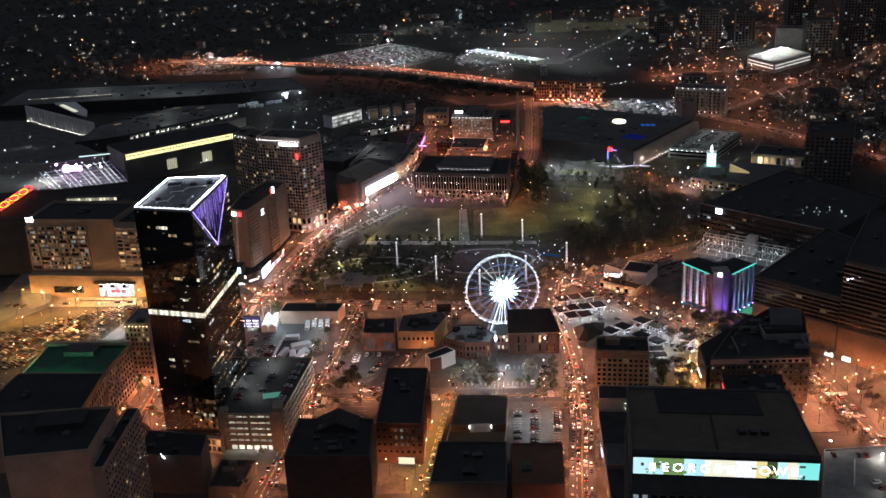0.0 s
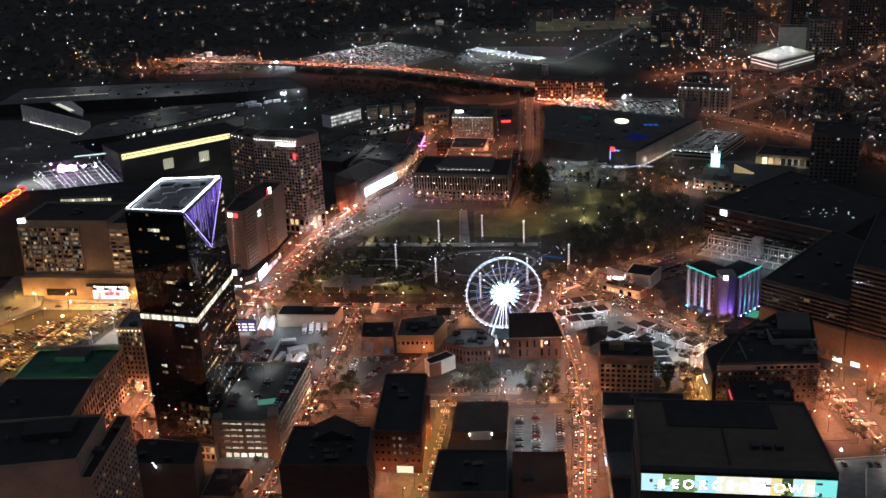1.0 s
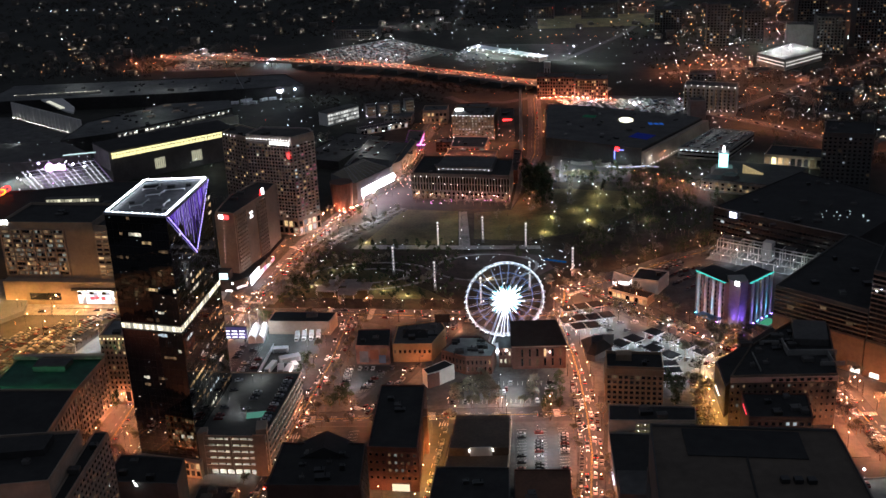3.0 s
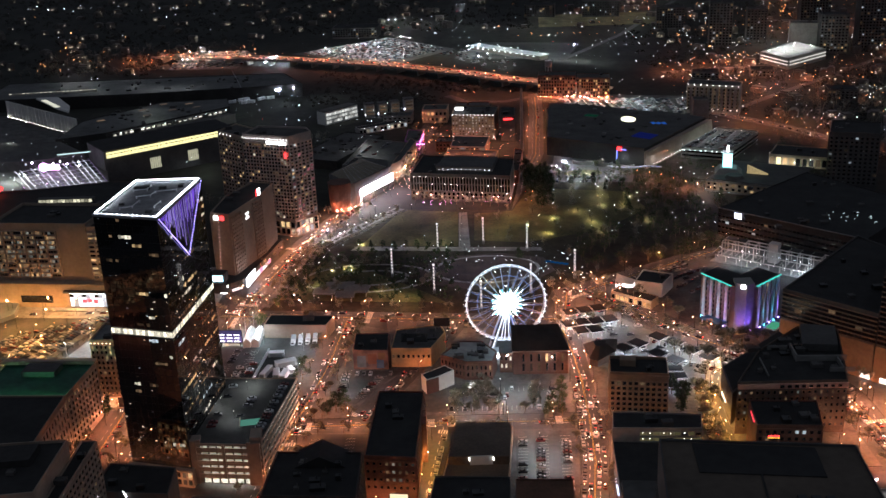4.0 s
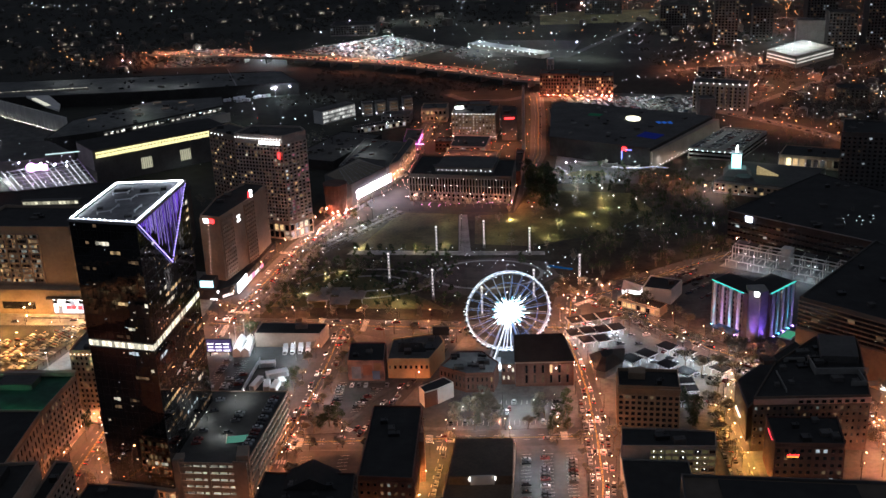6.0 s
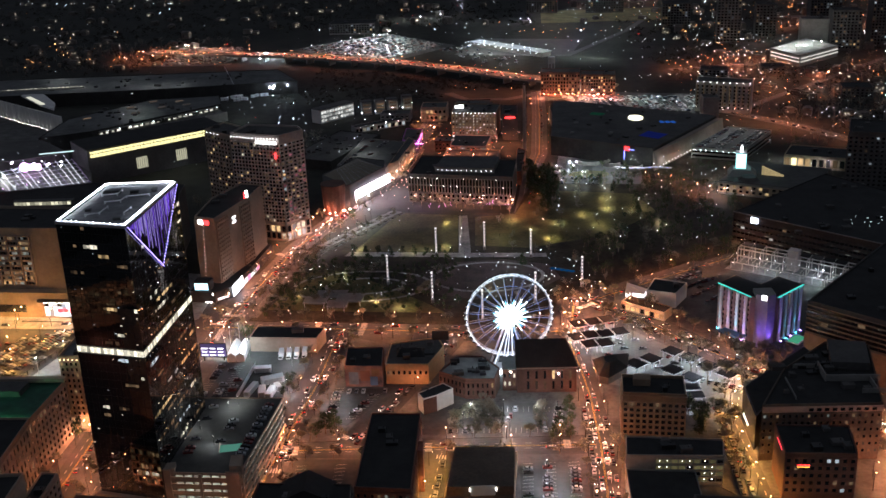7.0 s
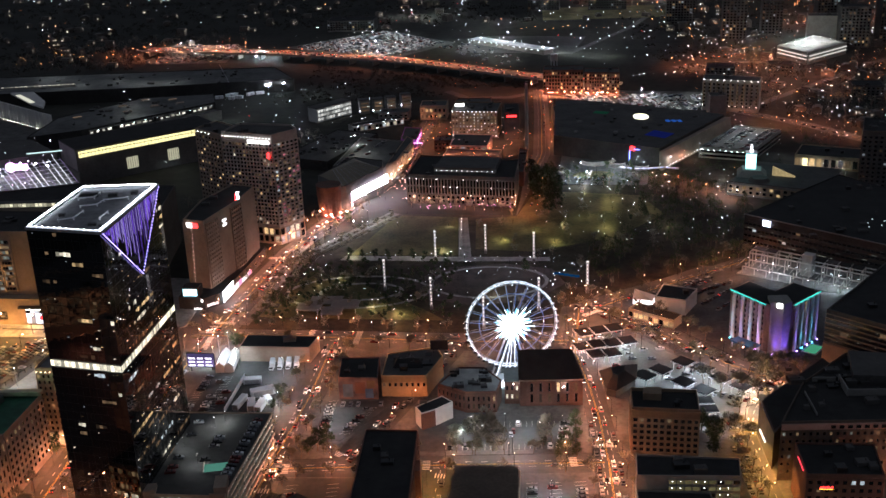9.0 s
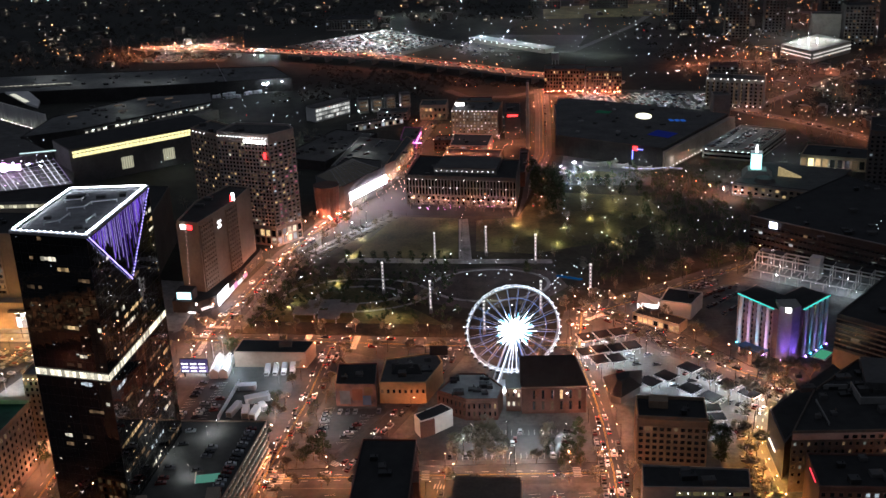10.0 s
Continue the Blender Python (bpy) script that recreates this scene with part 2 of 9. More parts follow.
# ---- mesh helpers ----
class Acc:
    """Gathers boxes, prisms and tubes for one mesh."""

    def __init__(self):
        self.v, self.f = [], []

    def add(self, verts, faces):
        k = len(self.v)
        self.v += verts
        self.f += [tuple(i + k for i in f) for f in faces]
        return self

    def box(self, x, y, z, sx, sy, sz, ang=0.0):
        """A box on its base centre, turned by ang radians."""
        c, s = math.cos(ang), math.sin(ang)
        vs = []
        for dz in (0, sz):
            for dx, dy in ((-.5, -.5), (.5, -.5), (.5, .5), (-.5, .5)):
                a, b = dx * sx, dy * sy
                vs.append((x + a * c - b * s, y + a * s + b * c, z + dz))
        return self.add(vs, [(3, 2, 1, 0), (4, 5, 6, 7), (0, 1, 5, 4), (1, 2, 6, 5), (2, 3, 7, 6), (3, 0, 4, 7)])

    def prism(self, poly, z0, z1, top=None):
        """A prism over a polygon given counter-clockwise; top: another polygon for its upper end."""
        n = len(poly)
        up = top or poly
        vs = [(x, y, z0) for x, y in poly] + [(x, y, z1) for x, y in up]
        return self.add(vs, [tuple(range(n - 1, -1, -1)), tuple(range(n, 2 * n))] + [(i, (i + 1) % n, n + (i + 1) % n, n + i) for i in range(n)])

    def tube(self, a, b, r0, r1, n=6):
        """A tapered tube from a to b."""
        a, b = Vector(a), Vector(b)
        d = (b - a).normalized()
        u = d.orthogonal().normalized()
        w = d.cross(u)
        vs = []
        for p, r in ((a, r0), (b, r1)):
            for i in range(n):
                t = 2 * math.pi * i / n
                vs.append(tuple(p + r * (u * math.cos(t) + w * math.sin(t))))
        return self.add(vs, [tuple(range(n - 1, -1, -1)), tuple(range(n, 2 * n))] + [(i, (i + 1) % n, n + (i + 1) % n, n + i) for i in range(n)])

    def ball(self, x, y, z, r, n=6, flat=1.0):
        """A small rounded bulb."""
        vs = [(x, y, z - r * flat)]
        for zz, rr in ((-.5, .87), (.5, .87)):
            for i in range(n):
                t = 2 * math.pi * i / n
                vs.append((x + r * rr * math.cos(t), y + r * rr * math.sin(t), z + r * zz * flat))
        vs.append((x, y, z + r * flat))
        fs = [(0, 1 + (i + 1) % n, 1 + i) for i in range(n)]
        fs += [(1 + i, 1 + (i + 1) % n, 1 + n + (i + 1) % n, 1 + n + i) for i in range(n)]
        fs += [(2 * n + 1, 1 + n + i, 1 + n + (i + 1) % n) for i in range(n)]
        return self.add(vs, fs)

    def mesh(self, name, material):
        me = bpy.data.meshes.new(name)
        me.from_pydata(self.v, [], self.f)
        me.materials.append(material)
        me.update()
        return me


def base(name, x, y, z=0.0, label="", category="", group="", kind=""):
    ob = new(name)
    ob.location = (x, y, z)
    return tagged(ob, label, category, group, kind)


def under(ob, parent):
    """Parents ob, which is given in world coordinates."""
    ob.parent = parent
    p, q = parent, Matrix()
    while p:
        q = p.matrix_parent_inverse @ p.matrix_basis @ q if p.parent else p.matrix_basis @ q
        p = p.parent
    ob.matrix_parent_inverse = q.inverted()
    return ob


def part(name, acc, material, parent=None, label=""):
    ob = new(name, acc.mesh(name, material))
    if parent:
        under(ob, parent)
    return tagged(ob, label)


def lamp_head(lens, lens_mat, bulb, bulb_mat, parent):
    """A lamp's glowing head: the bright lens below and the bulb seen through its bowl."""
    n = len(lens.f)
    me = Acc().add(lens.v, lens.f).add(bulb.v, bulb.f).mesh("lamp_head", lens_mat)
    me.materials.append(bulb_mat)
    for p in me.polygons:
        p.material_index = 0 if p.index < n else 1
    ob = new("lamp_head", me)
    under(ob, parent)
    return tagged(ob)


def solid(name, acc, material, label="", category="", kind="", group=""):
    return tagged(new(name, acc.mesh(name, material)), label, category, group, kind)


PANES = {}


def pane_mesh(w, h, material):
    key = (round(w, 2), round(h, 2), material.name)
    if key not in PANES:
        PANES[key] = Acc().box(0, 0, 0, w, 0.12, h).mesh("window", material)
    return PANES[key]


def facade(parent, p0, p1, z0, z1, cols, rows, wf, hf, lit, mats, frame_mat, depth=0.35, dark=None, cap=9, piers=True, name="window"):
    """A grid of windows between piers and spandrels on the wall from p0 to p1 (outside to the right of that way)."""
    dx, dy = p1[0] - p0[0], p1[1] - p0[1]
    length = math.hypot(dx, dy)
    ux, uy = dx / length, dy / length
    nx, ny = uy, -ux
    ang = math.atan2(uy, ux)
    bw, rh = length / cols, (z1 - z0) / rows
    w, h = bw * wf, rh * hf
    fr = Acc()
    if piers:
        for i in range(cols + 1):
            s = min(max(i * bw, (bw - w) / 4), length - (bw - w) / 4)
            fr.box(p0[0] + ux * s + nx * depth / 2, p0[1] + uy * s + ny * depth / 2, z0, (bw - w) * (0.5 if i in (0, cols) else 1), depth, z1 - z0, ang)
    for j in range(rows + 1):
        hh = (rh - h) * (0.5 if j in (0, rows) else 1)
        zz = z0 + j * rh - (0 if j == 0 else hh / 2 if j < rows else hh)
        fr.box(p0[0] + dx / 2 + nx * depth * 0.45, p0[1] + dy / 2 + ny * depth * 0.45, zz, length, depth * 0.9, hh, ang)
    tagged(part("facade_grid", fr, frame_mat, parent), kind="stuff")
    rest = {}
    count = 0
    for j in range(rows):
        for i in range(cols):
            on = random.random() < (lit(i, j) if callable(lit) else lit)
            mat = random.choice(mats) if on else (dark or dark_pane)
            s = (i + 0.5) * bw
            x, y, z = p0[0] + ux * s + nx * 0.07, p0[1] + uy * s + ny * 0.07, z0 + j * rh + (rh - h) / 2
            if count < cap:
                ob = new(name, pane_mesh(w, h, mat))
                ob.matrix_basis = Matrix.Translation((x, y, z)) @ Matrix.Rotation(ang, 4, "Z")
                under(ob, parent)
                count += 1
            else:
                rest.setdefault(mat.name, (mat, Acc()))[1].box(x, y, z, w, 0.12, h, ang)
    for mat, acc in rest.values():
        tagged(part("glazing", acc, mat, parent), kind="stuff")


def inset(poly, d):
    """A convex counter-clockwise polygon moved inwards by d."""
    n, out = len(poly), []
    for i in range(n):
        a, b, c = Vector(poly[i - 1]), Vector(poly[i]), Vector(poly[(i + 1) % n])
        e, f = (b - a).normalized(), (c - b).normalized()
        n1, n2 = Vector((-e.y, e.x)), Vector((-f.y, f.x))
        m = n1 + n2
        q = b + m * (d / max(0.3, m.dot(n1)))
        out.append((q.x, q.y))
    return out


def building(name, label, poly, h, wall, roof, parapet=1.0, units=0, z0=0.0, group="", category="building"):
    """Walls, a roof sunk behind a parapet, and roof plant."""
    cx, cy = sum(p[0] for p in poly) / len(poly), sum(p[1] for p in poly) / len(poly)
    b = base(name, cx, cy, z0, label, category, group)
    part("wall", Acc().prism(poly, z0, h), wall, b)
    inner = inset(poly, 0.45)
    if parapet:
        ring, n = Acc(), len(poly)
        vs = [(x, y, z) for z in (h, h + parapet) for x, y in poly] + [(x, y, z) for z in (h, h + parapet) for x, y in inner]
        fs = []
        for i in range(n):
            k = (i + 1) % n
            fs += [(i, k, n + k, n + i), (2 * n + k, 2 * n + i, 3 * n + i, 3 * n + k), (n + i, n + k, 3 * n + k, 3 * n + i), (k, i, 2 * n + i, 2 * n + k)]
        part("parapet", ring.add(vs, fs), wall, b)
    part("roof", Acc().prism(inset(poly, 0.46), h + 0.004, h + 0.12), roof, b)
    xs, ys = [p[0] for p in inner], [p[1] for p in inner]
    for i in range(units):
        k = Vector((random.uniform(0.18, 0.82), random.uniform(0.18, 0.82)))
        x = min(xs) + (max(xs) - min(xs)) * k.x
        y = min(ys) + (max(ys) - min(ys)) * k.y
        s = random.uniform(1.5, 4.0)
        u = Acc().box(x, y, h + 0.12, s * random.uniform(0.8, 1.8), s, random.uniform(1.0, 2.4), random.choice((0, 0.05)))
        u.tube((x + s * 0.3, y, h + 0.5), (x + s * 0.3, y, h + 2.9), 0.25, 0.25, 6)
        part("roof_unit", u, random.choice((dark_metal, dark_concrete, roof_mid)), b)
    return b


def along(line, step, start=0.0):
    """Points every step metres along a polyline, with the way there: x, y, ux, uy."""
    s = start
    for (x0, y0), (x1, y1) in zip(line, line[1:]):
        d = math.hypot(x1 - x0, y1 - y0)
        ux, uy = (x1 - x0) / d, (y1 - y0) / d
        while s < d:
            yield x0 + ux * s, y0 + uy * s, ux, uy
            s += step
        s -= d


def ribbon(line, width, z, acc=None, thick=0.02):
    """A road's surface along a polyline, mitred at the bends."""
    acc = acc or Acc()
    left, right = [], []
    n = len(line)
    for i, (x, y) in enumerate(line):
        a = line[max(0, i - 1)]
        b = line[min(n - 1, i + 1)]
        d = math.hypot(b[0] - a[0], b[1] - a[1])
        nx, ny = -(b[1] - a[1]) / d, (b[0] - a[0]) / d
        left.append((x + nx * width / 2, y + ny * width / 2))
        right.append((x - nx * width / 2, y - ny * width / 2))
    for i in range(n - 1):
        acc.prism([right[i], right[i + 1], left[i + 1], left[i]], z - thick, z)
    return acc

# ---- ground, streets and blocks ----
solid("ground", Acc().prism([(-4600, -900), (4600, -900), (4600, 4900), (-4600, 4900)], -0.6, -0.02), earth, "dark ground reaching the horizon", "ground", "structure")
solid("downtown_asphalt", Acc().prism([(-420, 150), (300, 150), (300, 690), (150, 760), (-130, 760), (-420, 740)], -0.5, 0.0), asphalt, "worn dark asphalt under the downtown streets", "road", "structure")

LUCKIE = [(50, 400), (56.5, 460), (61, 492), (63.3, 530), (64.3, 571), (63.6, 600), (61, 640), (70, 700)]
NASSAU = [(-92, 534), (-20, 533), (58, 531)]
WEST_ST = [(-103, 420), (-98, 449), (-87, 528), (-76, 599), (-70, 662)]
PARK_DR = [(-150, 677), (-75, 669), (9, 657), (60, 655), (101, 671)]
DIAGONAL = [(-53, 538), (-10, 632), (-2, 654)]
MARIETTA = [(-176, 330), (-165, 430), (-163, 470), (-158, 560), (-145, 652), (-129, 738), (-113, 810), (-47, 996), (-35, 1090), (-12, 1230)]
ALLEY = [(-23, 420), (-21, 449), (-10, 530)]
BAKER = [(66, 712), (101, 671), (137, 621), (166, 593), (198, 548), (206, 460), (212, 380)]
WESTSIDE = [(-184, 420), (-181.5, 480), (-178, 560), (-172, 640), (-168, 690)]
LANE = [(126.5, 470), (127.5, 500), (128.5, 530), (129.5, 548), (138, 573), (147, 586)]
SIMPSON = [(84, 700), (130, 730), (183, 763), (260, 800)]
BRICK_WAY = [(50, 860), (57, 909), (66, 985), (76, 1032), (88, 1177), (95, 1290)]
VIADUCT = [(-420, 1600), (-226, 1534), (-77, 1461), (20, 1385), (71, 1339), (130, 1300), (175, 1262)]
NORTH_ST = [(262, 1200), (279, 1162), (330, 1095), (375, 1010), (420, 930), (520, 840)]
roads = (("road_luckie", LUCKIE, 11.0), ("road_cross", NASSAU, 10.0), ("road_west", WEST_ST, 13.0), ("road_park", PARK_DR, 19.0), ("road_diagonal", DIAGONAL, 8.0),
         ("road_marietta", MARIETTA, 17.0), ("road_alley", ALLEY, 6.5), ("road_service_lane", LANE, 5.5), ("road_west_side", WESTSIDE, 13.0), ("road_baker", BAKER, 15.0), ("road_north_west", SIMPSON, 12.0), ("road_brick", BRICK_WAY, 15.0), ("road_north", NORTH_ST, 16.0))
for i, (nm, line, w) in enumerate(roads):
    road = solid(nm, ribbon(line, w, (0.2 if line in (LANE, WESTSIDE) else 0.02) + 0.005 * i, thick=0.015), lot_asphalt if line is LANE else asphalt, "asphalt city street with lane markings under sodium lamps", "road", "structure")
    marks, edge = Acc(), Acc()
    for x, y, ux, uy in along(line, 7.0, 3.0):
        ang = math.atan2(uy, ux)
        for o in ((0.0,) if w < 9 else (-w * 0.22, w * 0.22)):
            marks.box(x - uy * o, y + ux * o, 0.3 if line in (LANE, WESTSIDE) else 0.085, 3.0, 0.22, 0.012, ang)
        if w > 9:
            for o in (-0.25, 0.25):
                edge.box(x - uy * o, y + ux * o, 0.3 if line is WESTSIDE else 0.085, 7.0, 0.14, 0.012, ang)
    tagged(part("lane_markings", marks, paint_white, road), kind="stuff")
    if w > 9:
        tagged(part("centre_lines", edge, paint_yellow, road), kind="stuff")


def crosswalk(x, y, ang, width, length=3.4):
    """Ladder bars across a street of that width, whose way is ang."""
    c = base("crosswalk", x, y, 0.0, "white ladder crosswalk painted on the asphalt", "crosswalk", "crosswalks", "structure")
    n = int(width / 1.3)
    for i in range(n):
        o = (i - (n - 1) / 2) * 1.3
        part("bar", Acc().box(x - math.sin(ang) * o, y + math.cos(ang) * o, 0.088, length, 0.6, 0.012, ang), paint_white, c)


for x, y, a, w in ((62.5, 517, 1.5, 10.5), (63.7, 545, 1.55, 10.5), (48, 532, 0.0, 9), (-16.5, 533, 0.0, 9), (-10.5, 524, 1.4, 6), (-79, 533.5, 0.0, 9), (-89, 517, 1.45, 12),
                   (-70, 650, 1.45, 12), (-84, 671, -0.1, 17), (-57, 667, -0.1, 17), (-137, 693, 1.4, 15), (-141, 666, -0.05, 17), (203, 520, 1.6, 14), (205, 495, 1.6, 14),
                   (61, 640, 1.6, 10.5), (76, 690, 2.2, 14), (-120, 795, 1.2, 15), (-57, 545, 0.9, 7)):
    crosswalk(x, y, a, w)


def slab(name, label, poly, mat, top=0.15, category="pavement"):
    """A raised block of paving with a real kerb; lots lie flush on theirs."""
    return solid(name, Acc().prism(poly, -0.3, top), mat, label, category, "structure")


slab("pavement_tower", "concrete pavement round the glass tower", [(-151, 470), (-110, 466), (-106.5, 478), (-92, 556), (-86, 602), (-80, 656), (-138, 664), (-148, 610), (-150, 540)], lot_asphalt)
slab("pavement_central", "concrete pavement round a dark office block", [(-94, 440), (-28, 438), (-18, 523), (-82, 527)], paving)
slab("pavement_centre_lot", "concrete pavement along the cross street", [(-16, 440), (40, 430), (51.5, 470), (56.5, 523), (-4.5, 525)], paving)
slab("pavement_triangle", "concrete pavement of a block by the diagonal street", [(-79, 541), (-60, 541), (-18, 634), (-62, 656), (-68, 600)], paving)
slab("pavement_wheel", "concrete pavement round the brick buildings", [(-44, 541), (57, 539), (58.6, 575), (58.0, 602), (55.2, 640), (51, 643), (2, 646), (-4, 631)], paving)
slab("pavement_east", "concrete pavement of a block with parking canopies", [(70, 540), (120, 480), (190, 480), (189, 546), (160, 583), (130, 613), (96, 662), (70, 642), (70, 575)], paving)
slab("pavement_south", "concrete pavement beside a dark high-rise", [(56, 400), (200, 390), (196, 476), (128, 472), (70, 520), (67, 492)], lot_asphalt)
slab("pavement_hotel", "pavement round the hotel with coloured uplights", [(146, 624), (175, 598), (215, 640), (260, 700), (200, 752), (140, 722), (98, 698), (110, 680)], paving)
slab("pavement_wedge", "pavement along a big dark building", [(214, 380), (330, 380), (330, 640), (225, 640), (196, 590), (207, 548)], lot_asphalt)
slab("pavement_left", "pavement between office buildings", [(-310, 420), (-172, 420), (-167, 560), (-172, 596), (-310, 600)], lot_asphalt)
slab("plaza_news", "lamplit plaza paving before the office block", [(-330, 690), (-178, 676), (-158, 690), (-155, 760), (-330, 800)], plaza_stone)
slab("park_ground", "dark winter park ground with shrubs and paths", [(-127, 684), (0, 669), (52, 667), (60, 700), (120, 735), (175, 770), (200, 850), (160, 940), (60, 935), (44, 868), (-45, 880), (-96, 800)], mulch, 0.12, "ground")
slab("park_lawn", "mown winter lawn in the park", [(-72, 797), (0, 789), (1, 868), (-44, 877)], grass, 0.16, "lawn")
slab("park_lawn_east", "winter lawn lit by pools of lamp light", [(12, 800), (50, 792), (110, 815), (150, 860), (140, 905), (62, 925), (44, 866), (14, 862)], grass, 0.17, "lawn")
slab("park_lawn_south", "winter lawn beside the park drive", [(-118, 700), (-60, 692), (-8, 686), (-20, 702), (-60, 745), (-95, 770)], grass, 0.165, "lawn")
slab("park_path", "pale stone park path", [(-78, 788), (8, 778), (60, 774), (60, 781), (9, 786), (8, 866), (1.5, 866), (0.5, 787), (-75, 796)], plaza_stone, 0.19, "path")
slab("park_ring_plaza", "pale paved ring round the fountains", [(-25, 720), (10, 705), (45, 712), (66, 735), (60, 760), (30, 772), (-8, 768), (-28, 748)], surface("dark_brick_plaza", (0.06, 0.045, 0.038), 0.85, vary=0.4, grain=1.4, stain=0.1), 0.18, "path")
slab("park_promenade", "pale paved promenade beside the main street", [(-128, 690), (-122, 688), (-98, 798), (-42, 880), (-50, 884), (-107, 800)], paving, 0.17, "path")
slab("rail_lot", "full car park under sodium lamps", [(-330, 560), (-248, 596), (-222, 676), (-283, 684), (-318, 640), (-330, 636)], lot_asphalt, 0.05, "car park")
slab("lot_east", "asphalt car park with painted bays", [(23, 468), (48, 466), (51.5, 516), (25, 517)], lot_asphalt, 0.2, "car park")
slab("lot_mid", "asphalt car park behind bare trees", [(-40, 545), (51, 543), (51, 570), (14, 574), (-18, 572), (-28, 560)], lot_asphalt, 0.2, "car park")
slab("lot_corner", "small pale car park behind a dark block", [(-83, 470), (-48, 468), (-46, 500), (-44, 524), (-80, 526)], lot_asphalt, 0.19, "car park")
slab("lot_triangle", "asphalt car park beside the mural wall", [(-70, 556), (-56, 556), (-33, 592), (-66, 594)], lot_asphalt, 0.2, "car park")
slab("lot_trucks", "floodlit yard with parked trucks", [(-136, 584), (-94, 580), (-84, 640), (-132, 650)], lot_asphalt, 0.2, "car park")
slab("lot_yard_dark", "dark asphalt lot beside the floodlit yard", [(-140, 587), (-117, 584.5), (-113.2, 624), (-135, 628)], asphalt, 0.21, "car park")
slab("forecourt_island", "oval lawn island in the aquarium drive", [(112 + 17 * math.cos(k * 0.393), 962 + 11 * math.sin(k * 0.393)) for k in range(16)], grass, 0.2, "lawn")
slab("lot_canopies", "pale lot with parking canopies", [(74, 590), (128, 566), (156, 578), (128, 610), (96, 656), (72, 640)], surface("pale_gravel_lot", (0.125, 0.12, 0.11), 0.9, vary=0.3), 0.2, "car park")
slab("mall_plaza", "pale paved forecourt before the museum domes", [(120, 960), (180, 940), (240, 920), (250, 1000), (170, 1010), (120, 1040)], mulch, 0.14, "pavement")
slab("aquarium_plaza", "lamplit forecourt with parked cars", [(80, 940), (150, 930), (165, 1000), (95, 1040)], lot_asphalt, 0.15, "pavement")
slab("deck_blue", "raised parking deck in cool lamp light", [(-345, 672), (-318, 646), (-286, 686), (-290, 704), (-345, 712)], surface("cool_grey_deck", (0.16, 0.18, 0.21), 0.6, vary=0.25), 3.0, "parking deck")
slab("rail_ramp", "pale concrete ramp beside the car park", [(-240, 598), (-214, 610), (-206, 690), (-216, 682)], grey_concrete, 0.3, "ramp")
for i, (x, y, ux, uy) in enumerate(along([(-119, 697), (-101, 797), (-47, 880)], 8.5, 3)):
    a = math.atan2(uy, ux)
    for o in (-6.5, 0.5):
        bed = base("planting_bed", x - uy * o, y + ux * o, 0.17, "dark planting bed with a stone kerb on the promenade", "planting bed", "planting beds")
        part("kerb", Acc().box(x - uy * o, y + ux * o, 0.1, 5.4, 2.8, 0.32, a), paving, bed)
        part("soil", Acc().box(x - uy * o, y + ux * o, 0.424, 4.9, 2.3, 0.06, a), mulch, bed)
for nm, cx, cy, rx, ry in (("park_oval_path", -62, 733, 44, 25), ("park_inner_path", -60, 733, 25, 13), ("park_ring_path", 19, 742, 36, 25)):
    solid(nm, ribbon([(cx + rx * math.cos(k * 0.2618), cy + ry * math.sin(k * 0.2618)) for k in range(25)], 2.4, 0.2, thick=0.03), plaza_stone, "pale curved park path", "path", "structure")
rail = base("lot_railing", -231, 640, 0.2, "dark railing along the car park edge", "railing")
for i in range(18):
    q = Vector((-245, 598)).lerp(Vector((-218, 680)), i / 17)
    part("post", Acc().box(q.x, q.y, 0.2, 0.3, 0.3, 2.4), dark_metal, rail)
part("top_rail", Acc().box(-231.5, 639, 2.4, 0.4, 86.3, 0.3, -0.318), dark_metal, rail)
back_lamps = [(x, y) for y in (300, 372) for x in range(-290, 40, 24)] + [(x, y) for x in (-215, -176, -108, -40) for y in range(190, 420, 26)]

def bay_lines(name, x0, y0, x1, y1, n, ang, z, length=4.8):
    """Painted lines between parking bays."""
    acc = Acc()
    for i in range(n + 1):
        acc.box(x0 + (x1 - x0) * i / n, y0 + (y1 - y0) * i / n, z, length, 0.16, 0.012, ang)
    solid(name, acc, paint_white, "white painted lines between parking bays", "bay lines", "stuff")


for args in ((25.5, 468, 28.6, 516, 18, 0.05, 0.206), (35.5, 468, 38.6, 516, 18, 0.05, 0.206), (46, 468, 49.2, 516, 18, 0.05, 0.206), (-8, 547, 48, 545, 22, 1.5, 0.206), (4, 567, 48, 565, 17, 1.5, 0.206), (-66, 558, -63.5, 594, 14, 0.1, 0.206),
             (-55, 562, -44, 586, 10, 0.1, 0.206), (-119, 498, -114, 544, 17, 0.15, 20.86), (-97, 492, -90.5, 544, 19, 0.15, 20.86), (-107, 504, -102, 544, 15, 0.15, 20.86), (-135.5, 589, -131, 626, 14, 0.1, 0.216), (-124, 588, -121, 624, 13, 0.1, 0.216),
             (-76, 486, -74, 520, 12, 0.1, 0.196), (-58, 484, -56, 520, 12, 0.1, 0.196)):
    bay_lines("bay_lines", *args)

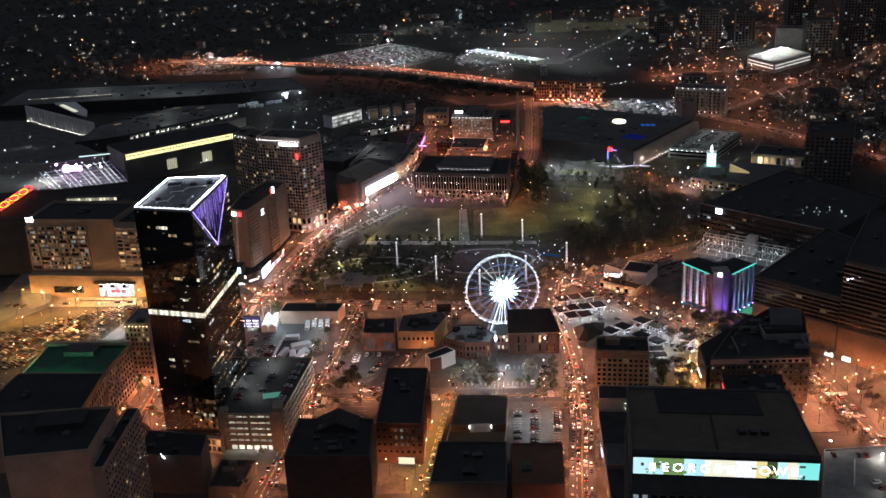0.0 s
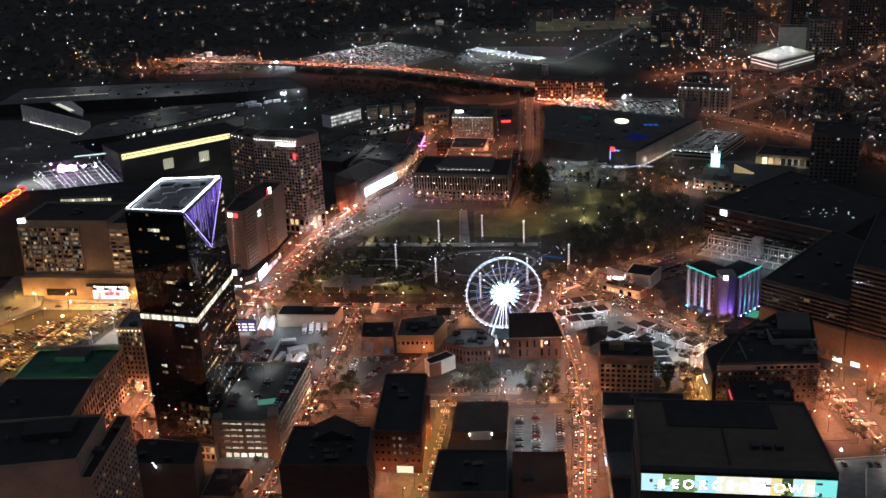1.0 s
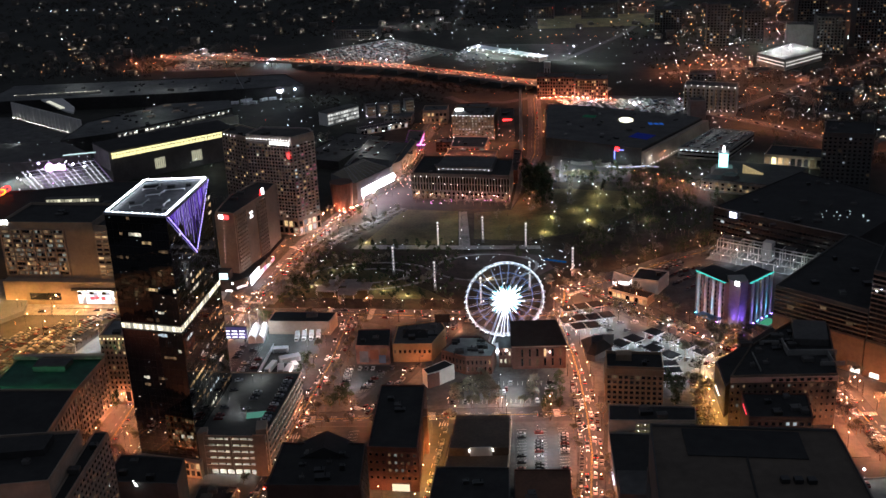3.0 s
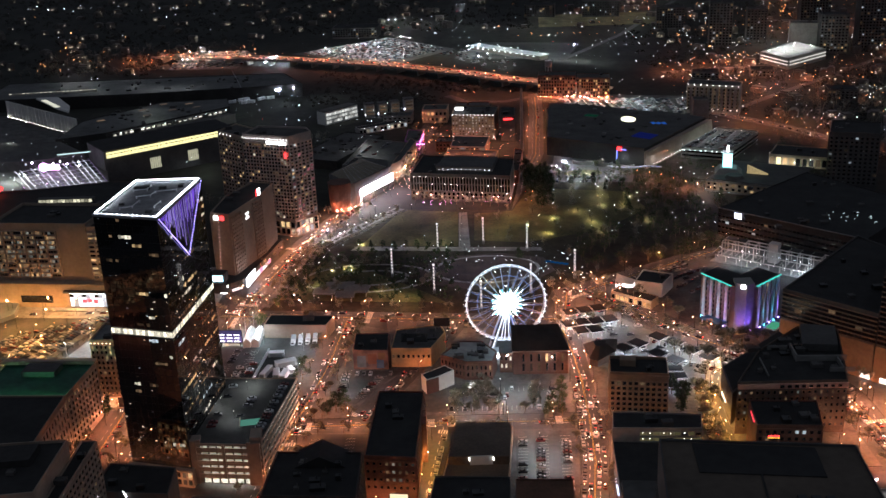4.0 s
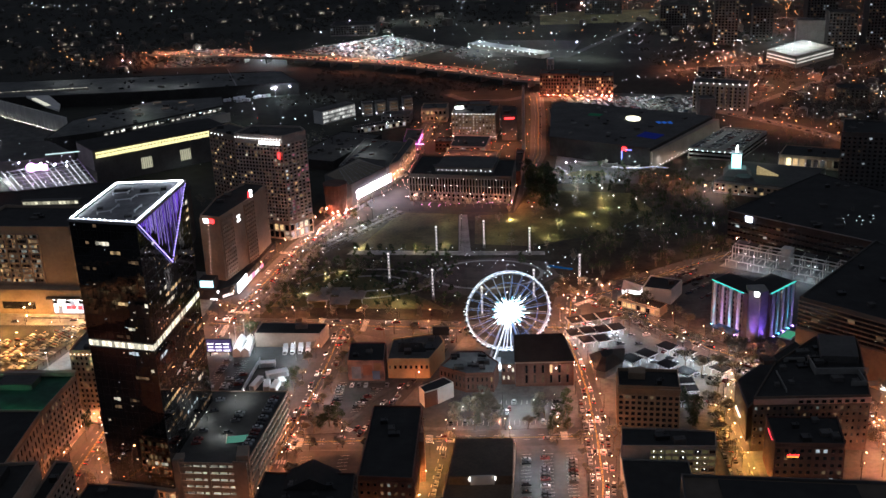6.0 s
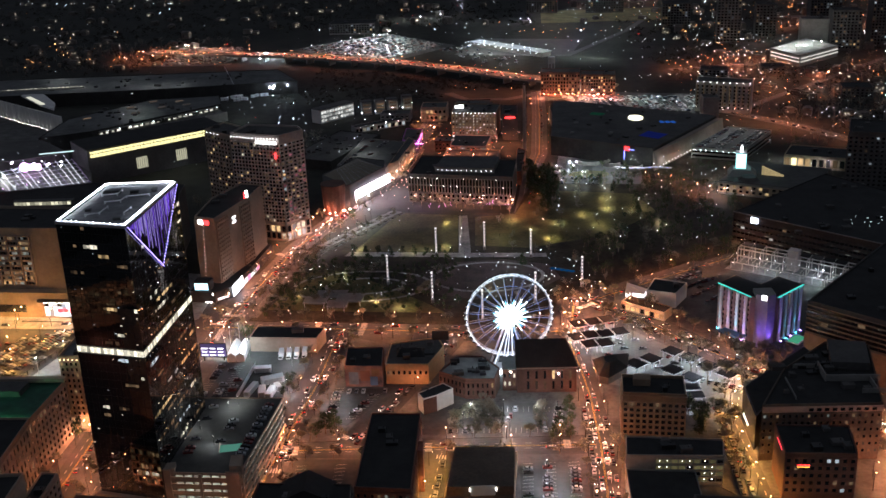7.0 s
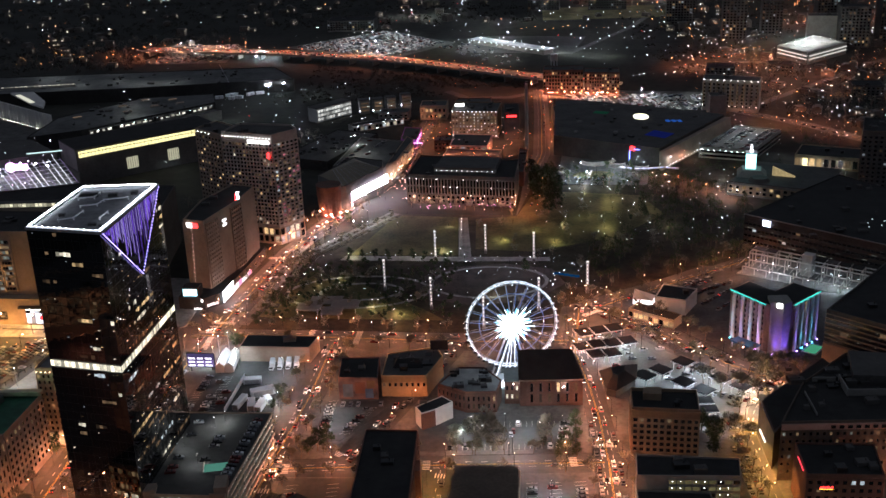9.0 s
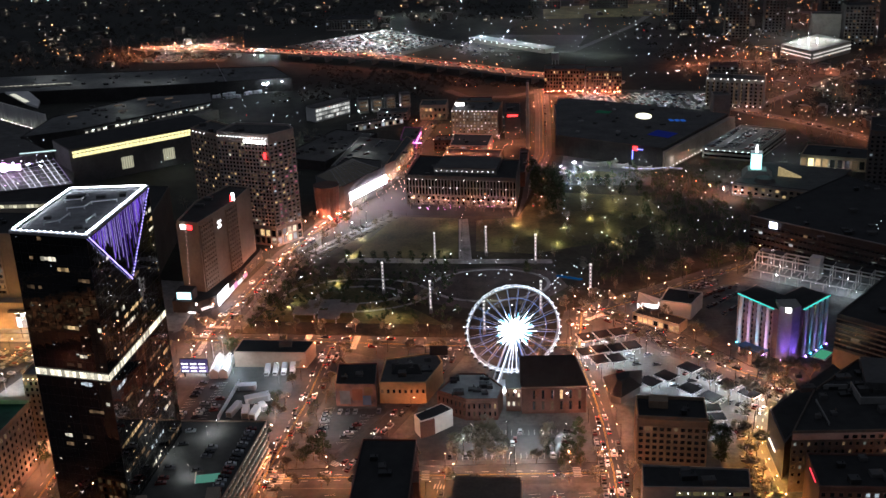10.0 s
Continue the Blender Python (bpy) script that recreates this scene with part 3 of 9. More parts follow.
# ---- the black glass tower with the neon crown ----
TW = [(-155.5, 491.0), (-126.0, 482.8), (-119.8, 540.0), (-150.5, 540.0)]
TH = 130.5
tower_floor = lit_glass("bright_plant_floor", (1.0, 0.90, 0.66), 0.3, 2.0)
tower_spark = glow("tower_ceiling_light", (1.0, 0.82, 0.60), 1.6, False)
tower = base("glass_tower", -138, 513, 0, "black glass office tower with white and violet neon crown", "skyscraper")
part("core", Acc().prism(inset(TW, 0.7), 0, TH - 0.5), dark_concrete, tower)
for k in range(4):
    p0, p1 = TW[k], TW[(k + 1) % 4]
    dx, dy = p1[0] - p0[0], p1[1] - p0[1]
    length = math.hypot(dx, dy)
    ux, uy = dx / length, dy / length
    ang = math.atan2(uy, ux)
    cols, rows = int(length / 1.5), 34
    bw, rh = length / cols, (TH - 4) / rows
    skin = {m.name: (m, Acc()) for m in (black_glass, win_pale, win_warm, win_dim, win_cool)}
    desk = {m.name: (m, Acc()) for m in (win_warm, tower_spark, win_cool)}
    for j in range(rows):
        # a floor is dark, or lit along a few stretches of desks
        runs = []
        if k < 2:
            for _ in range(random.choice((0, 0, 1, 1, 2) if k == 0 else (0, 1, 1, 2, 3))):
                a0 = random.random()
                runs.append((a0, a0 + random.uniform(0.05, 0.22 if k == 0 else 0.38), random.choice((win_dim, win_dim, win_dim, win_cool, win_warm, win_pale))))
        for i in range(cols):
            z = 4 + j * rh
            if j == 19 and k < 2:
                continue
            mat = black_glass
            for a0, a1, m in runs:
                if a0 < i / cols < a1 and random.random() < 0.8:
                    mat = m
            s = (i + 0.5) * bw
            cx, cy = p0[0] + ux * s, p0[1] + uy * s
            t1, t2 = random.gauss(0, 0.0012), random.gauss(0, 0.0015)
            hw = bw * 0.497
            vs = []
            lift = 0.0 if mat is black_glass else random.uniform(0.30, 0.42)
            for a, zz in ((-1, 0), (1, 0), (1, 1), (-1, 1)):
                o = t1 * a * hw + t2 * (zz - 0.5) * rh
                vs.append((cx + ux * a * hw + uy * o, cy + uy * a * hw - ux * o, z + 0.03 + (lift + zz * (1.0 - lift * 1.75)) * (rh - 0.06)))
            skin[mat.name][1].add(vs, [(0, 1, 2, 3)])
            if mat is not black_glass:
                for z0, z1 in ((0.0, lift), (1.0 - lift * 0.75, 1.0)):
                    skin[black_glass.name][1].add([(cx + ux * a * hw, cy + uy * a * hw, z + 0.03 + zz * (rh - 0.06)) for a, zz in ((-1, z0), (1, z0), (1, z1), (-1, z1))], [(0, 1, 2, 3)])
            elif k < 2 and random.random() < (0.05 if k == 0 else 0.09):
                m = random.choice((win_warm, tower_spark, win_cool))
                desk[m.name][1].box(cx + uy * 0.05, cy - ux * 0.05, z + rh * random.uniform(0.5, 0.8), random.uniform(0.25, 0.9), 0.06, random.uniform(0.12, 0.4), ang)
    for m, acc in desk.values():
        if acc.v:
            tagged(part("ceiling_lights", acc, m, tower, "small ceiling lights behind the dark glass"), kind="stuff")
    for m, acc in skin.values():
        if acc.v:
            tagged(part("curtain_wall", acc, m, tower), kind="stuff")
    fins = Acc()
    for i in range(0, cols + 1, 2):
        s = i * bw
        fins.box(p0[0] + ux * s, p0[1] + uy * s, 4, 0.06, 0.12, TH - 4, ang)
    for j in range(rows + 1):
        fins.box(p0[0] + dx / 2, p0[1] + dy / 2, 4 + j * rh - 0.04, length, 0.1, 0.08, ang)
    part("mullions", fins, black_frame, tower)
    if k < 2:
        for i in range(cols):
            s = (i + 0.5) * bw
            ob = new("lit_floor_window", pane_mesh(bw * 0.95, rh * 0.66, tower_floor))
            ob.matrix_basis = Matrix.Translation((p0[0] + ux * s, p0[1] + uy * s, 4 + 19 * rh + 0.6)) @ Matrix.Rotation(ang, 4, "Z")
            under(ob, tower)
part("roof", Acc().prism(inset(TW, 1.0), TH - 0.5, TH - 0.3), surface("tower_roof_gravel", (0.15, 0.15, 0.155), 0.9, vary=0.4, grain=1.0, stain=0.12), tower)
crown = Acc()
for k in range(4):
    p0, p1 = TW[k], TW[(k + 1) % 4]
    crown.box((p0[0] + p1[0]) / 2, (p0[1] + p1[1]) / 2, TH - 0.4, math.dist(p0, p1), 0.9, 1.0, math.atan2(p1[1] - p0[1], p1[0] - p0[0]))
part("roof_edge", crown, pale_metal, tower)
for k in range(4):
    p0, p1 = inset(TW, 0.6)[k], inset(TW, 0.6)[(k + 1) % 4]
    tube = Acc()
    tube.box((p0[0] + p1[0]) / 2, (p0[1] + p1[1]) / 2, TH + 0.62, math.dist(p0, p1), 0.3, 0.24, math.atan2(p1[1] - p0[1], p1[0] - p0[0]))
    part("neon_line", tube, neon_white if k else neon_soft, tower, "white neon line on the roof edge")
    n = int(math.dist(p0, p1) / 2.4)
    for i in range(n):
        part("edge_lamp", Acc().ball(p0[0] + (p1[0] - p0[0]) * (i + 0.5) / n, p0[1] + (p1[1] - p0[1]) * (i + 0.5) / n, TH + 0.95, 0.24, 5), neon_white, tower)
# the roof plant: pipe runs with bends, low cabinets and a raised frame
for pts in (((-146, 498), (-141, 500), (-140, 508)), ((-143, 514), (-137, 515.5), (-136, 521), (-127, 523)), ((-147, 524), (-141, 525), (-140.5, 531)), ((-131, 499), (-130, 506))):
    run = Acc()
    for (x0, y0), (x1, y1) in zip(pts, pts[1:]):
        run.tube((x0, y0, TH + 0.6), (x1, y1, TH + 0.6), 0.28, 0.28, 6)
    for x0, y0 in pts:
        run.box(x0, y0, TH - 0.3, 0.4, 0.4, 1.2)
    part("roof_pipe", run, white_metal, tower)
for x, y, sx, sy, sz in ((-144, 528, 7, 2.2, 1.6), (-134.5, 528, 3.5, 2.0, 1.2), (-147, 505, 2.4, 1.6, 1.0), (-132, 493, 3.0, 1.6, 0.9), (-128.5, 491.5, 1.2, 1.2, 0.8), (-126.6, 530, 2.4, 3.0, 1.2)):
    part("roof_unit", Acc().box(x, y, TH - 0.3, sx, sy, sz, 0.1), dark_metal, tower)
# the violet triangle: a folded plane of light rods that hangs from the roof edge
A, B = Vector((-125.6, 483.6)), Vector((-119.9, 539.2))
out = Vector(((B - A).y, -(B - A).x)).normalized()
fold = Acc()
C = A + (B - A) * 0.525
P = [(*(A + out * 0.25), TH - 0.6), (*(B + out * 0.25), TH - 0.6), (*(C + out * 0.25), 103.0)]
Q = [(*(A + out * 0.12), TH - 0.6), (*(B + out * 0.12), TH - 0.6), (*(C + out * 0.12), 103.0)]
fold.add(P + Q, [(0, 2, 1), (3, 4, 5), (0, 1, 4, 3), (1, 2, 5, 4), (2, 0, 3, 5)])
part("crown_triangle", fold, glass("violet_tinted_glass", (0.004, 0.003, 0.01), 0.05), tower)
for i in range(1, 76):
    t = i / 76
    q = A + (B - A) * t + out * 0.34
    reach = (t / 0.525 if t < 0.525 else (1 - t) / 0.475) * (TH - 0.8 - 103.0)
    rod = Acc()
    run = reach * random.uniform(0.35, 1.0)
    rod.box(q.x, q.y, TH - 0.8 - run, random.uniform(0.05, 0.16), 0.12, run, math.atan2((B - A).y, (B - A).x))
    part("light_rod", rod, random.choice(neon_violet), tower)
for p0, p1 in ((P[0], P[2]), (P[1], P[2])):
    p0, p1 = Vector(p0), Vector(p1)
    n = 27
    for i in range(n + 1):
        q = p0 + (p1 - p0) * (i / n)
        part("edge_bulb", Acc().ball(q.x + out.x * 0.2, q.y + out.y * 0.2, q.z, 0.24, 5), neon_violet_pale, tower)
part("podium", Acc().prism([(-157.5, 489.0), (-125.0, 480.2), (-118.0, 541.5), (-152.0, 542)], 0.15, 9.0), tan, tower)
facade(tower, (-157.5, 489.0), (-125.0, 480.2), 1.0, 8.6, 12, 2, 0.7, 0.75, 0.4, [win_warm, win_dim], tan, 0.4)

# ---- parking garage ----
GA = [(-126.0, 484.5), (-93.5, 481.0), (-84.5, 546.0), (-122.5, 549.0)]
garage = base("parking_garage", -107, 515, 0, "beige concrete parking garage with lit decks and cars on its roof", "parking garage")
for j in range(7):
    z = 3.4 * j + 0.15
    part("deck", Acc().prism(GA if j else inset(GA, 0.3), z, z + 0.35), lot_asphalt if j == 6 else grey_concrete, garage)
    if j:
        for k in range(4):
            p0, p1 = GA[k], GA[(k + 1) % 4]
            part("spandrel", Acc().box((p0[0] + p1[0]) / 2, (p0[1] + p1[1]) / 2, z - 0.15, math.dist(p0, p1) + 0.2, 0.35, 1.15, math.atan2(p1[1] - p0[1], p1[0] - p0[0])), beige, garage)
part("stair_core", Acc().box(-95.6, 487, 0.15, 5.0, 9.0, 24.2, 0.1), beige, garage)
part("stair_core", Acc().box(-124.0, 487, 0.15, 5.2, 5, 22.6, 0.1), beige, garage)
for k in range(4):
    p0, p1 = inset(GA, 0.8)[k], inset(GA, 0.8)[(k + 1) % 4]
    for i in range(8):
        part("column", Acc().box(p0[0] + (p1[0] - p0[0]) * i / 8, p0[1] + (p1[1] - p0[1]) * i / 8, 0.1, 0.7, 0.7, 20.5), grey_concrete, garage)
part("ramp_wall", Acc().prism(inset(GA, 14), 0.2, 20.0), dark_concrete, garage)
for j in range(6):
    x, y = -110.0, 485.4
    part("deck_lamp", Acc().box(x, y, 3.4 * (j + 1) - 0.05, 22, 0.35, 0.15, -0.107), garage_tube if j else garage_tube_low, garage, "white fluorescent deck lamp")
for x, w in ((-124.6, 3.4), (-96.2, 6.0)):
    part("front_panel", Acc().box(x, 484.25 - (x + 126) * 0.107, 0.15, w, 0.5, 22.4, -0.107), beige, garage)

for j in range(1, 6):
    part("front_panel", Acc().box(-110.3, 482.57, 3.4 * j + 1.0, 25.2, 0.4, 1.35, -0.107), beige, garage)
part("front_panel", Acc().box(-110.3, 482.5, 3.4, 1.3, 0.55, 17.6, -0.107), beige, garage)
# Light from the ramp well, put in as a glowing sheet on the deck.
part("ramp_opening", Acc().box(-101.0, 503, 20.91, 9.5, 6.0, 0.05, 0.15), glow("greenish_ramp_light", (0.35, 1.0, 0.72), 0.2), garage, "glowing sheet for the greenish light of the roof ramp")
for o in (-5.0, 5.0):
    part("ramp_kerb", Acc().box(-101.0 + o, 503, 20.5, 0.4, 8.0, 1.0, 0.15), beige, garage)

for j in range(1, 6):
    dashes = Acc()
    for i in range(26):
        dashes.box(-93.9 + 9.0 * (i + 0.5) / 26, 481.5 + 64.0 * (i + 0.5) / 26, 3.4 * j + 2.5, 1.5, 0.2, 0.22, 1.43)
    tagged(part("side_deck_lights", dashes, bpy.data.materials["side_deck_light"] if j > 1 else glow("side_deck_light", (1.0, 0.92, 0.72), 2.2), garage), kind="stuff")

# ---- plain city buildings round the walk ----
b = building("dark_office_block", "dark brick office block with few lit windows and a flat roof", [(-44.5, 466.5), (-21.5, 463.5), (-19.0, 524.5), (-41.5, 526.5)], 22.0, red_brick, roof_dark, 0.9, 3)
facade(b, (-44.5, 466.5), (-21.5, 463.5), 5.0, 21.0, 8, 4, 0.42, 0.36, lambda i, j: 0.9 if 3 <= i <= 5 and j > 0 else 0.08, [win_dim, news_cool], red_brick)
facade(b, (-21.5, 463.5), (-19.0, 524.5), 5.0, 21.0, 16, 4, 0.5, 0.5, 0.05, [win_dim], red_brick)
part("loading_bay", Acc().box(-30.0, 464.2, 0.3, 8, 0.6, 3.4, -0.13), glow("loading_bay_light", (1.0, 0.8, 0.5), 1.1), b, "brightly lit loading bay")
part("stair_tower", Acc().box(-19.3, 500, 0.15, 3.5, 8, 20.5, 0), red_brick, b)
b = building("gabled_dark_building", "unlit dark stone building with a gabled roof end", [(-83, 425), (-44, 422), (-44.0, 456), (-81, 459)], 30.0, black_wall, roof_dark, 1.0, 9)
part("gable", Acc().add([(-72, 460.5, 30.2), (-50, 459, 30.2), (-61, 460, 35.5), (-72, 446, 30.2), (-50, 445, 30.2), (-61, 445.5, 35.5)], [(0, 1, 2), (5, 4, 3), (0, 2, 5, 3), (1, 4, 5, 2), (0, 3, 4, 1)]), roof_dark, b)
facade(b, (-44, 422), (-44, 456), 4, 29, 8, 7, 0.5, 0.5, 0.06, [win_dim, win_pale], black_wall)
b = building("sunken_court_building", "low brown building with a skylit court on its roof", [(-10.5, 473), (19.5, 471.5), (24.0, 517.5), (-4.0, 519.5)], 5.0, tan, surface("brown_roof", (0.11, 0.075, 0.05), 0.9), 0.8, 0)
part("roof_house", Acc().prism([(-7.6, 485), (20.5, 484), (23.0, 515), (-4.0, 517)], 5.1, 9.4), bpy.data.materials["brown_roof"], b)
part("court_wall", Acc().box(7.5, 484.5, 5.1, 10.5, 0.5, 4.6), white_wall, b)
for o in (-5.6, 5.6):
    part("court_light", Acc().box(7.5 + o, 483.9, 7.6, 0.4, 0.4, 1.6), glow("court_wall_light_%s" % ("l" if o < 0 else "r"), WHITE, 6.0), b)
part("light_cove", Acc().box(6.5, 470.6, 0.3, 24, 0.6, 1.1, -0.04), glow("entrance_cove_light", (1.0, 0.8, 0.6), 3.0), b)
b = building("low_dark_hall", "low unlit building with a dark flat roof", [(-18, 432), (18, 430), (20, 466), (-14, 469)], 9.0, dark_concrete, roof_dark, 0.9, 4)
b = building("brick_street_hall", "low brick building with a rusty brown roof", [(20.5, 430), (45, 428), (47.5, 464.5), (22, 466)], 8.0, red_brick, surface("rusty_roof", (0.12, 0.055, 0.03), 0.9), 0.8, 2)
b = building("tan_office_block", "seven-storey tan stone office block with punched windows", [(74.0, 537.0), (102.5, 532.5), (105.0, 551.0), (76.0, 555.0)], 22.0, brown_stone, roof_dark, 1.6, 3)
part("stair_house", Acc().box(84.5, 548, 22.1, 8, 6, 3.4, -0.157), brown_stone, b)
facade(b, (74.0, 537.0), (102.5, 532.5), 1.5, 19.0, 10, 6, 0.62, 0.62, 0.06, [win_dim], brown_stone, cap=30)
facade(b, (76.0, 555.0), (74.0, 537.0), 1.5, 19.0, 7, 6, 0.5, 0.55, 0.05, [win_dim], brown_stone)
part("cornice", Acc().box(88.2, 534.6, 21.6, 29.6, 0.9, 0.8, -0.157), brown_stone, b)
b = building("yellow_windowed_block", "dark parking decks with their yellow light put in as glowing panes", [(69.5, 497), (82, 496), (110.6, 494), (113.6, 507.5), (71.7, 513)], 14.0, grey_concrete, roof_dark, 0.9, 4)
# Lamplight on the open decks, put in as dimly glowing panes.
deck_glow = lit_glass("dim_deck_glow", (0.85, 0.72, 0.30), 0.04, 0.16)
facade(b, (82, 496), (110.6, 494), 1.4, 13.4, 9, 4, 0.82, 0.6, 0.85, [deck_glow], grey_concrete)
for j in range(4):
    for i in range(9):
        if (i + j) % 5 and i % 3 != 2:
            x = 82 + (i + 0.5) * 28.6 / 9
            part("deck_lamp", Acc().ball(x, 495.75 - (x - 82) * 0.07, 3.2 + j * 3.0, 0.22, 5), sign_white, b, "small white deck lamp")
b = building("red_sign_block", "dark brick block with a red neon corner sign", [(132.5, 482.5), (161.5, 480), (166, 503), (135, 506)], 21.5, red_brick, roof_dark, 0.9, 5)
part("neon_corner", Acc().box(132.9, 491.5, 21.3, 0.3, 10, 0.22, -0.105), glow("thin_red_neon", (1.0, 0.05, 0.08), 2.2, False), b)
facade(b, (132.5, 482.5), (161.5, 480), 3, 20.5, 9, 5, 0.5, 0.5, 0.18, [win_dim, win_cool], red_brick)
sg = base("red_neon_sign", 140, 481.5, 15.6, "red neon sign with a yellow outline on a brick wall", "sign")
part("sign_board", Acc().box(140, 481.35, 15.6, 6.5, 0.3, 2.4, -0.09), dark_metal, sg)
for i in range(6):
    part("sign_bar", Acc().box(137.9 + i * 0.85, 481.3 - i * 0.076, 16.5, 0.55, 0.3, 0.6 + 0.3 * (i % 2), -0.09), neon_red, sg)
part("sign_outline", Acc().box(140, 481.1, 16.0, 5.2, 0.3, 0.14, -0.09), glow("yellow_neon", (1.0, 0.5, 0.05), 3.0), sg, "yellow neon outline")
brown_dark = surface("dark_brown_masonry", (0.115, 0.088, 0.07), 0.85, vary=0.3, grain=2.0, stain=0.1)
b = building("stepped_brick_block", "dark stepped building with a pink stone band and rows of windows", [(131, 512.5), (183, 511), (197.5, 568), (178, 573), (150, 546)], 27.0, brown_dark, roof_dark, 1.4, 20)
for i in range(9):
    part("band_opening", Acc().box(152 + i * 3.4, 511.2 - i * 0.09, 25.2, 1.9, 0.8, 1.4, -0.028), dark_pane, b)
part("stone_band", Acc().box(157.2, 511.4, 24.6, 52.0, 0.8, 2.6, -0.028), pink_stone, b)
facade(b, (131, 512.5), (183, 511), 3.0, 24.2, 19, 6, 0.4, 0.42, 0.22, [win_dim, win_dim, news_cool], brown_dark)
part("upper_storey", Acc().prism([(172, 546), (189, 543.5), (195, 566), (178, 570)], 27.1, 31.0), dark_concrete, b)
for x, y, w, d, h in ((178, 534, 24, 0.5, 3.2), (166, 541, 0.5, 14, 3.6), (185, 528, 0.5, 12, 2.6), (184, 522, 12, 0.5, 2.4), (148, 528, 0.4, 20, 1.2), (160, 548, 10, 0.5, 2.2)):
    part("roof_wall", Acc().box(x, y, 27.1, w, d, h, -0.05), grey_concrete, b)
part("low_wing", Acc().prism([(131.2, 521), (150, 546.5), (178, 573.5), (174, 590), (133, 550)], 0.15, 17.5), dark_concrete, b)
part("wing_roof", Acc().prism([(132.2, 524), (150, 547.5), (177.5, 575), (173.6, 588.8), (134, 549.5)], 17.51, 17.8), roof_dark, b)
part("light_strip", Acc().box(131.6, 538, 6.5, 0.4, 11, 0.4, -0.06), glow("white_strip", WHITE, 3.0), b)

# ---- the high-rise with the lit sign band ----
HR = [(46.5, 263.0), (97.0, 256.0), (99.8, 293.8), (50.9, 300.0)]
b = building("sign_high_rise", "dark high-rise with a flat roof and a wide lit sign band", HR, 125.0, dark_concrete, surface("brown_roof_membrane", (0.10, 0.078, 0.058), 0.9, vary=0.3, grain=0.8, stain=0.06), 0.8, 0, category="skyscraper")
facade(b, HR[0], HR[1], 100, 112, 20, 3, 0.6, 0.6, 0.2, [win_pale, win_cool], dark_concrete, cap=24)
facade(b, HR[3], HR[0], 4, 112, 14, 27, 0.6, 0.6, 0.06, [win_dim, win_pale], dark_concrete, cap=20)
part("dark_membrane", Acc().prism([(58, 284), (88, 280), (89.3, 293.4), (59, 297.6)], 125.13, 125.45), roof_dark, b)
for i in range(3):
    part("roof_unit", Acc().box(79 + 3.2 * i, 270.5 - 0.4 * i, 125.12, 2.0, 2.0, 1.2), dark_metal, b)
part("roof_seam", Acc().prism([(70, 262.5), (70.5, 262.4), (73.2, 284), (72.7, 284)], 125.13, 125.4), roof_dark, b)
sgn = base("lit_sign_band", 72, 259, 117, "wide lit sign band with white letters over tropical colours", "sign")
u = Vector((HR[1][0] - HR[0][0], HR[1][1] - HR[0][1])).normalized()
sang = math.atan2(u.y, u.x)
mid = Vector(((HR[0][0] + HR[1][0]) / 2, (HR[0][1] + HR[1][1]) / 2)) + Vector((u.y, -u.x)) * 0.45
part("sign_case", Acc().box(mid.x, mid.y, 118.2, 51, 0.7, 6.0, sang), dark_metal, sgn)
tints = ((0.45, 0.80, 0.85), (0.92, 0.90, 0.80), (0.16, 0.26, 0.08), (0.85, 0.70, 0.28), (0.05, 0.06, 0.03), (0.95, 0.94, 0.90), (0.88, 0.84, 0.62), (0.55, 0.85, 0.85), (0.25, 0.80, 0.72))
paints = [glow("sign_tint_" + "abcdefghi"[i], c, 1.05) for i, c in enumerate(tints)]
for i in range(18):
    q = mid + u * (-25.2 + 2.8 * (i + 0.5)) + Vector((u.y, -u.x)) * 0.4
    k = random.choice((0, 7)) if i < 2 else random.choice((3, 2, 0)) if i < 5 else random.choice((2, 0, 7, 3)) if i < 7 else random.choice((1, 5, 6)) if i < 12 else random.choice((4, 3, 2)) if i < 14 else random.choice((6, 7)) if i < 16 else 8
    part("sign_panel", Acc().box(q.x, q.y, 118.5, 2.8, 0.12, 5.2, sang), paints[k], sgn)
for i in range(60):
    q = mid + u * random.uniform(-23, 21) + Vector((u.y, -u.x)) * (0.47 + 0.0006 * i)
    c = (q - mid) @ u
    part("sign_patch", Acc().box(q.x, q.y, random.uniform(118.5, 122.4), random.uniform(0.5, 2.2), 0.06, random.uniform(0.3, 1.2), sang), paints[random.choice((1, 5, 6, 5) if -6 < c < 6 else (2, 2, 3, 4, 0, 7) if c < 0 else (2, 4, 4, 7, 3))], sgn)
# the lettering: the characters that are clear, plain bars for the washed-out ones
for f, char in ((0.105, ""), (0.176, "E"), (0.246, "O"), (0.32, "R"), (0.392, "G"), (0.46, ""), (0.53, ""), (0.62, ""), (0.712, "O"), (0.792, "W"), (0.87, "")):
    q = mid + u * (-25.2 + 50.4 * f) + Vector((u.y, -u.x)) * 0.62
    if char:
        text = bpy.data.curves.new("letter", "FONT")
        text.body, text.size, text.extrude, text.align_x = char, 3.7, 0.05, "CENTER"
        text.materials.append(sign_white)
        letter = new("letter", text)
        letter.matrix_basis = Matrix.Translation((q.x, q.y, 119.7)) @ Matrix.Rotation(sang, 4, "Z") @ Matrix.Rotation(math.pi / 2, 4, "X")
        under(letter, sgn)
    else:
        part("sign_bar", Acc().box(q.x, q.y, 119.7, 1.6, 0.1, 2.4, sang), sign_white, sgn, "white bar in place of a washed-out letter")

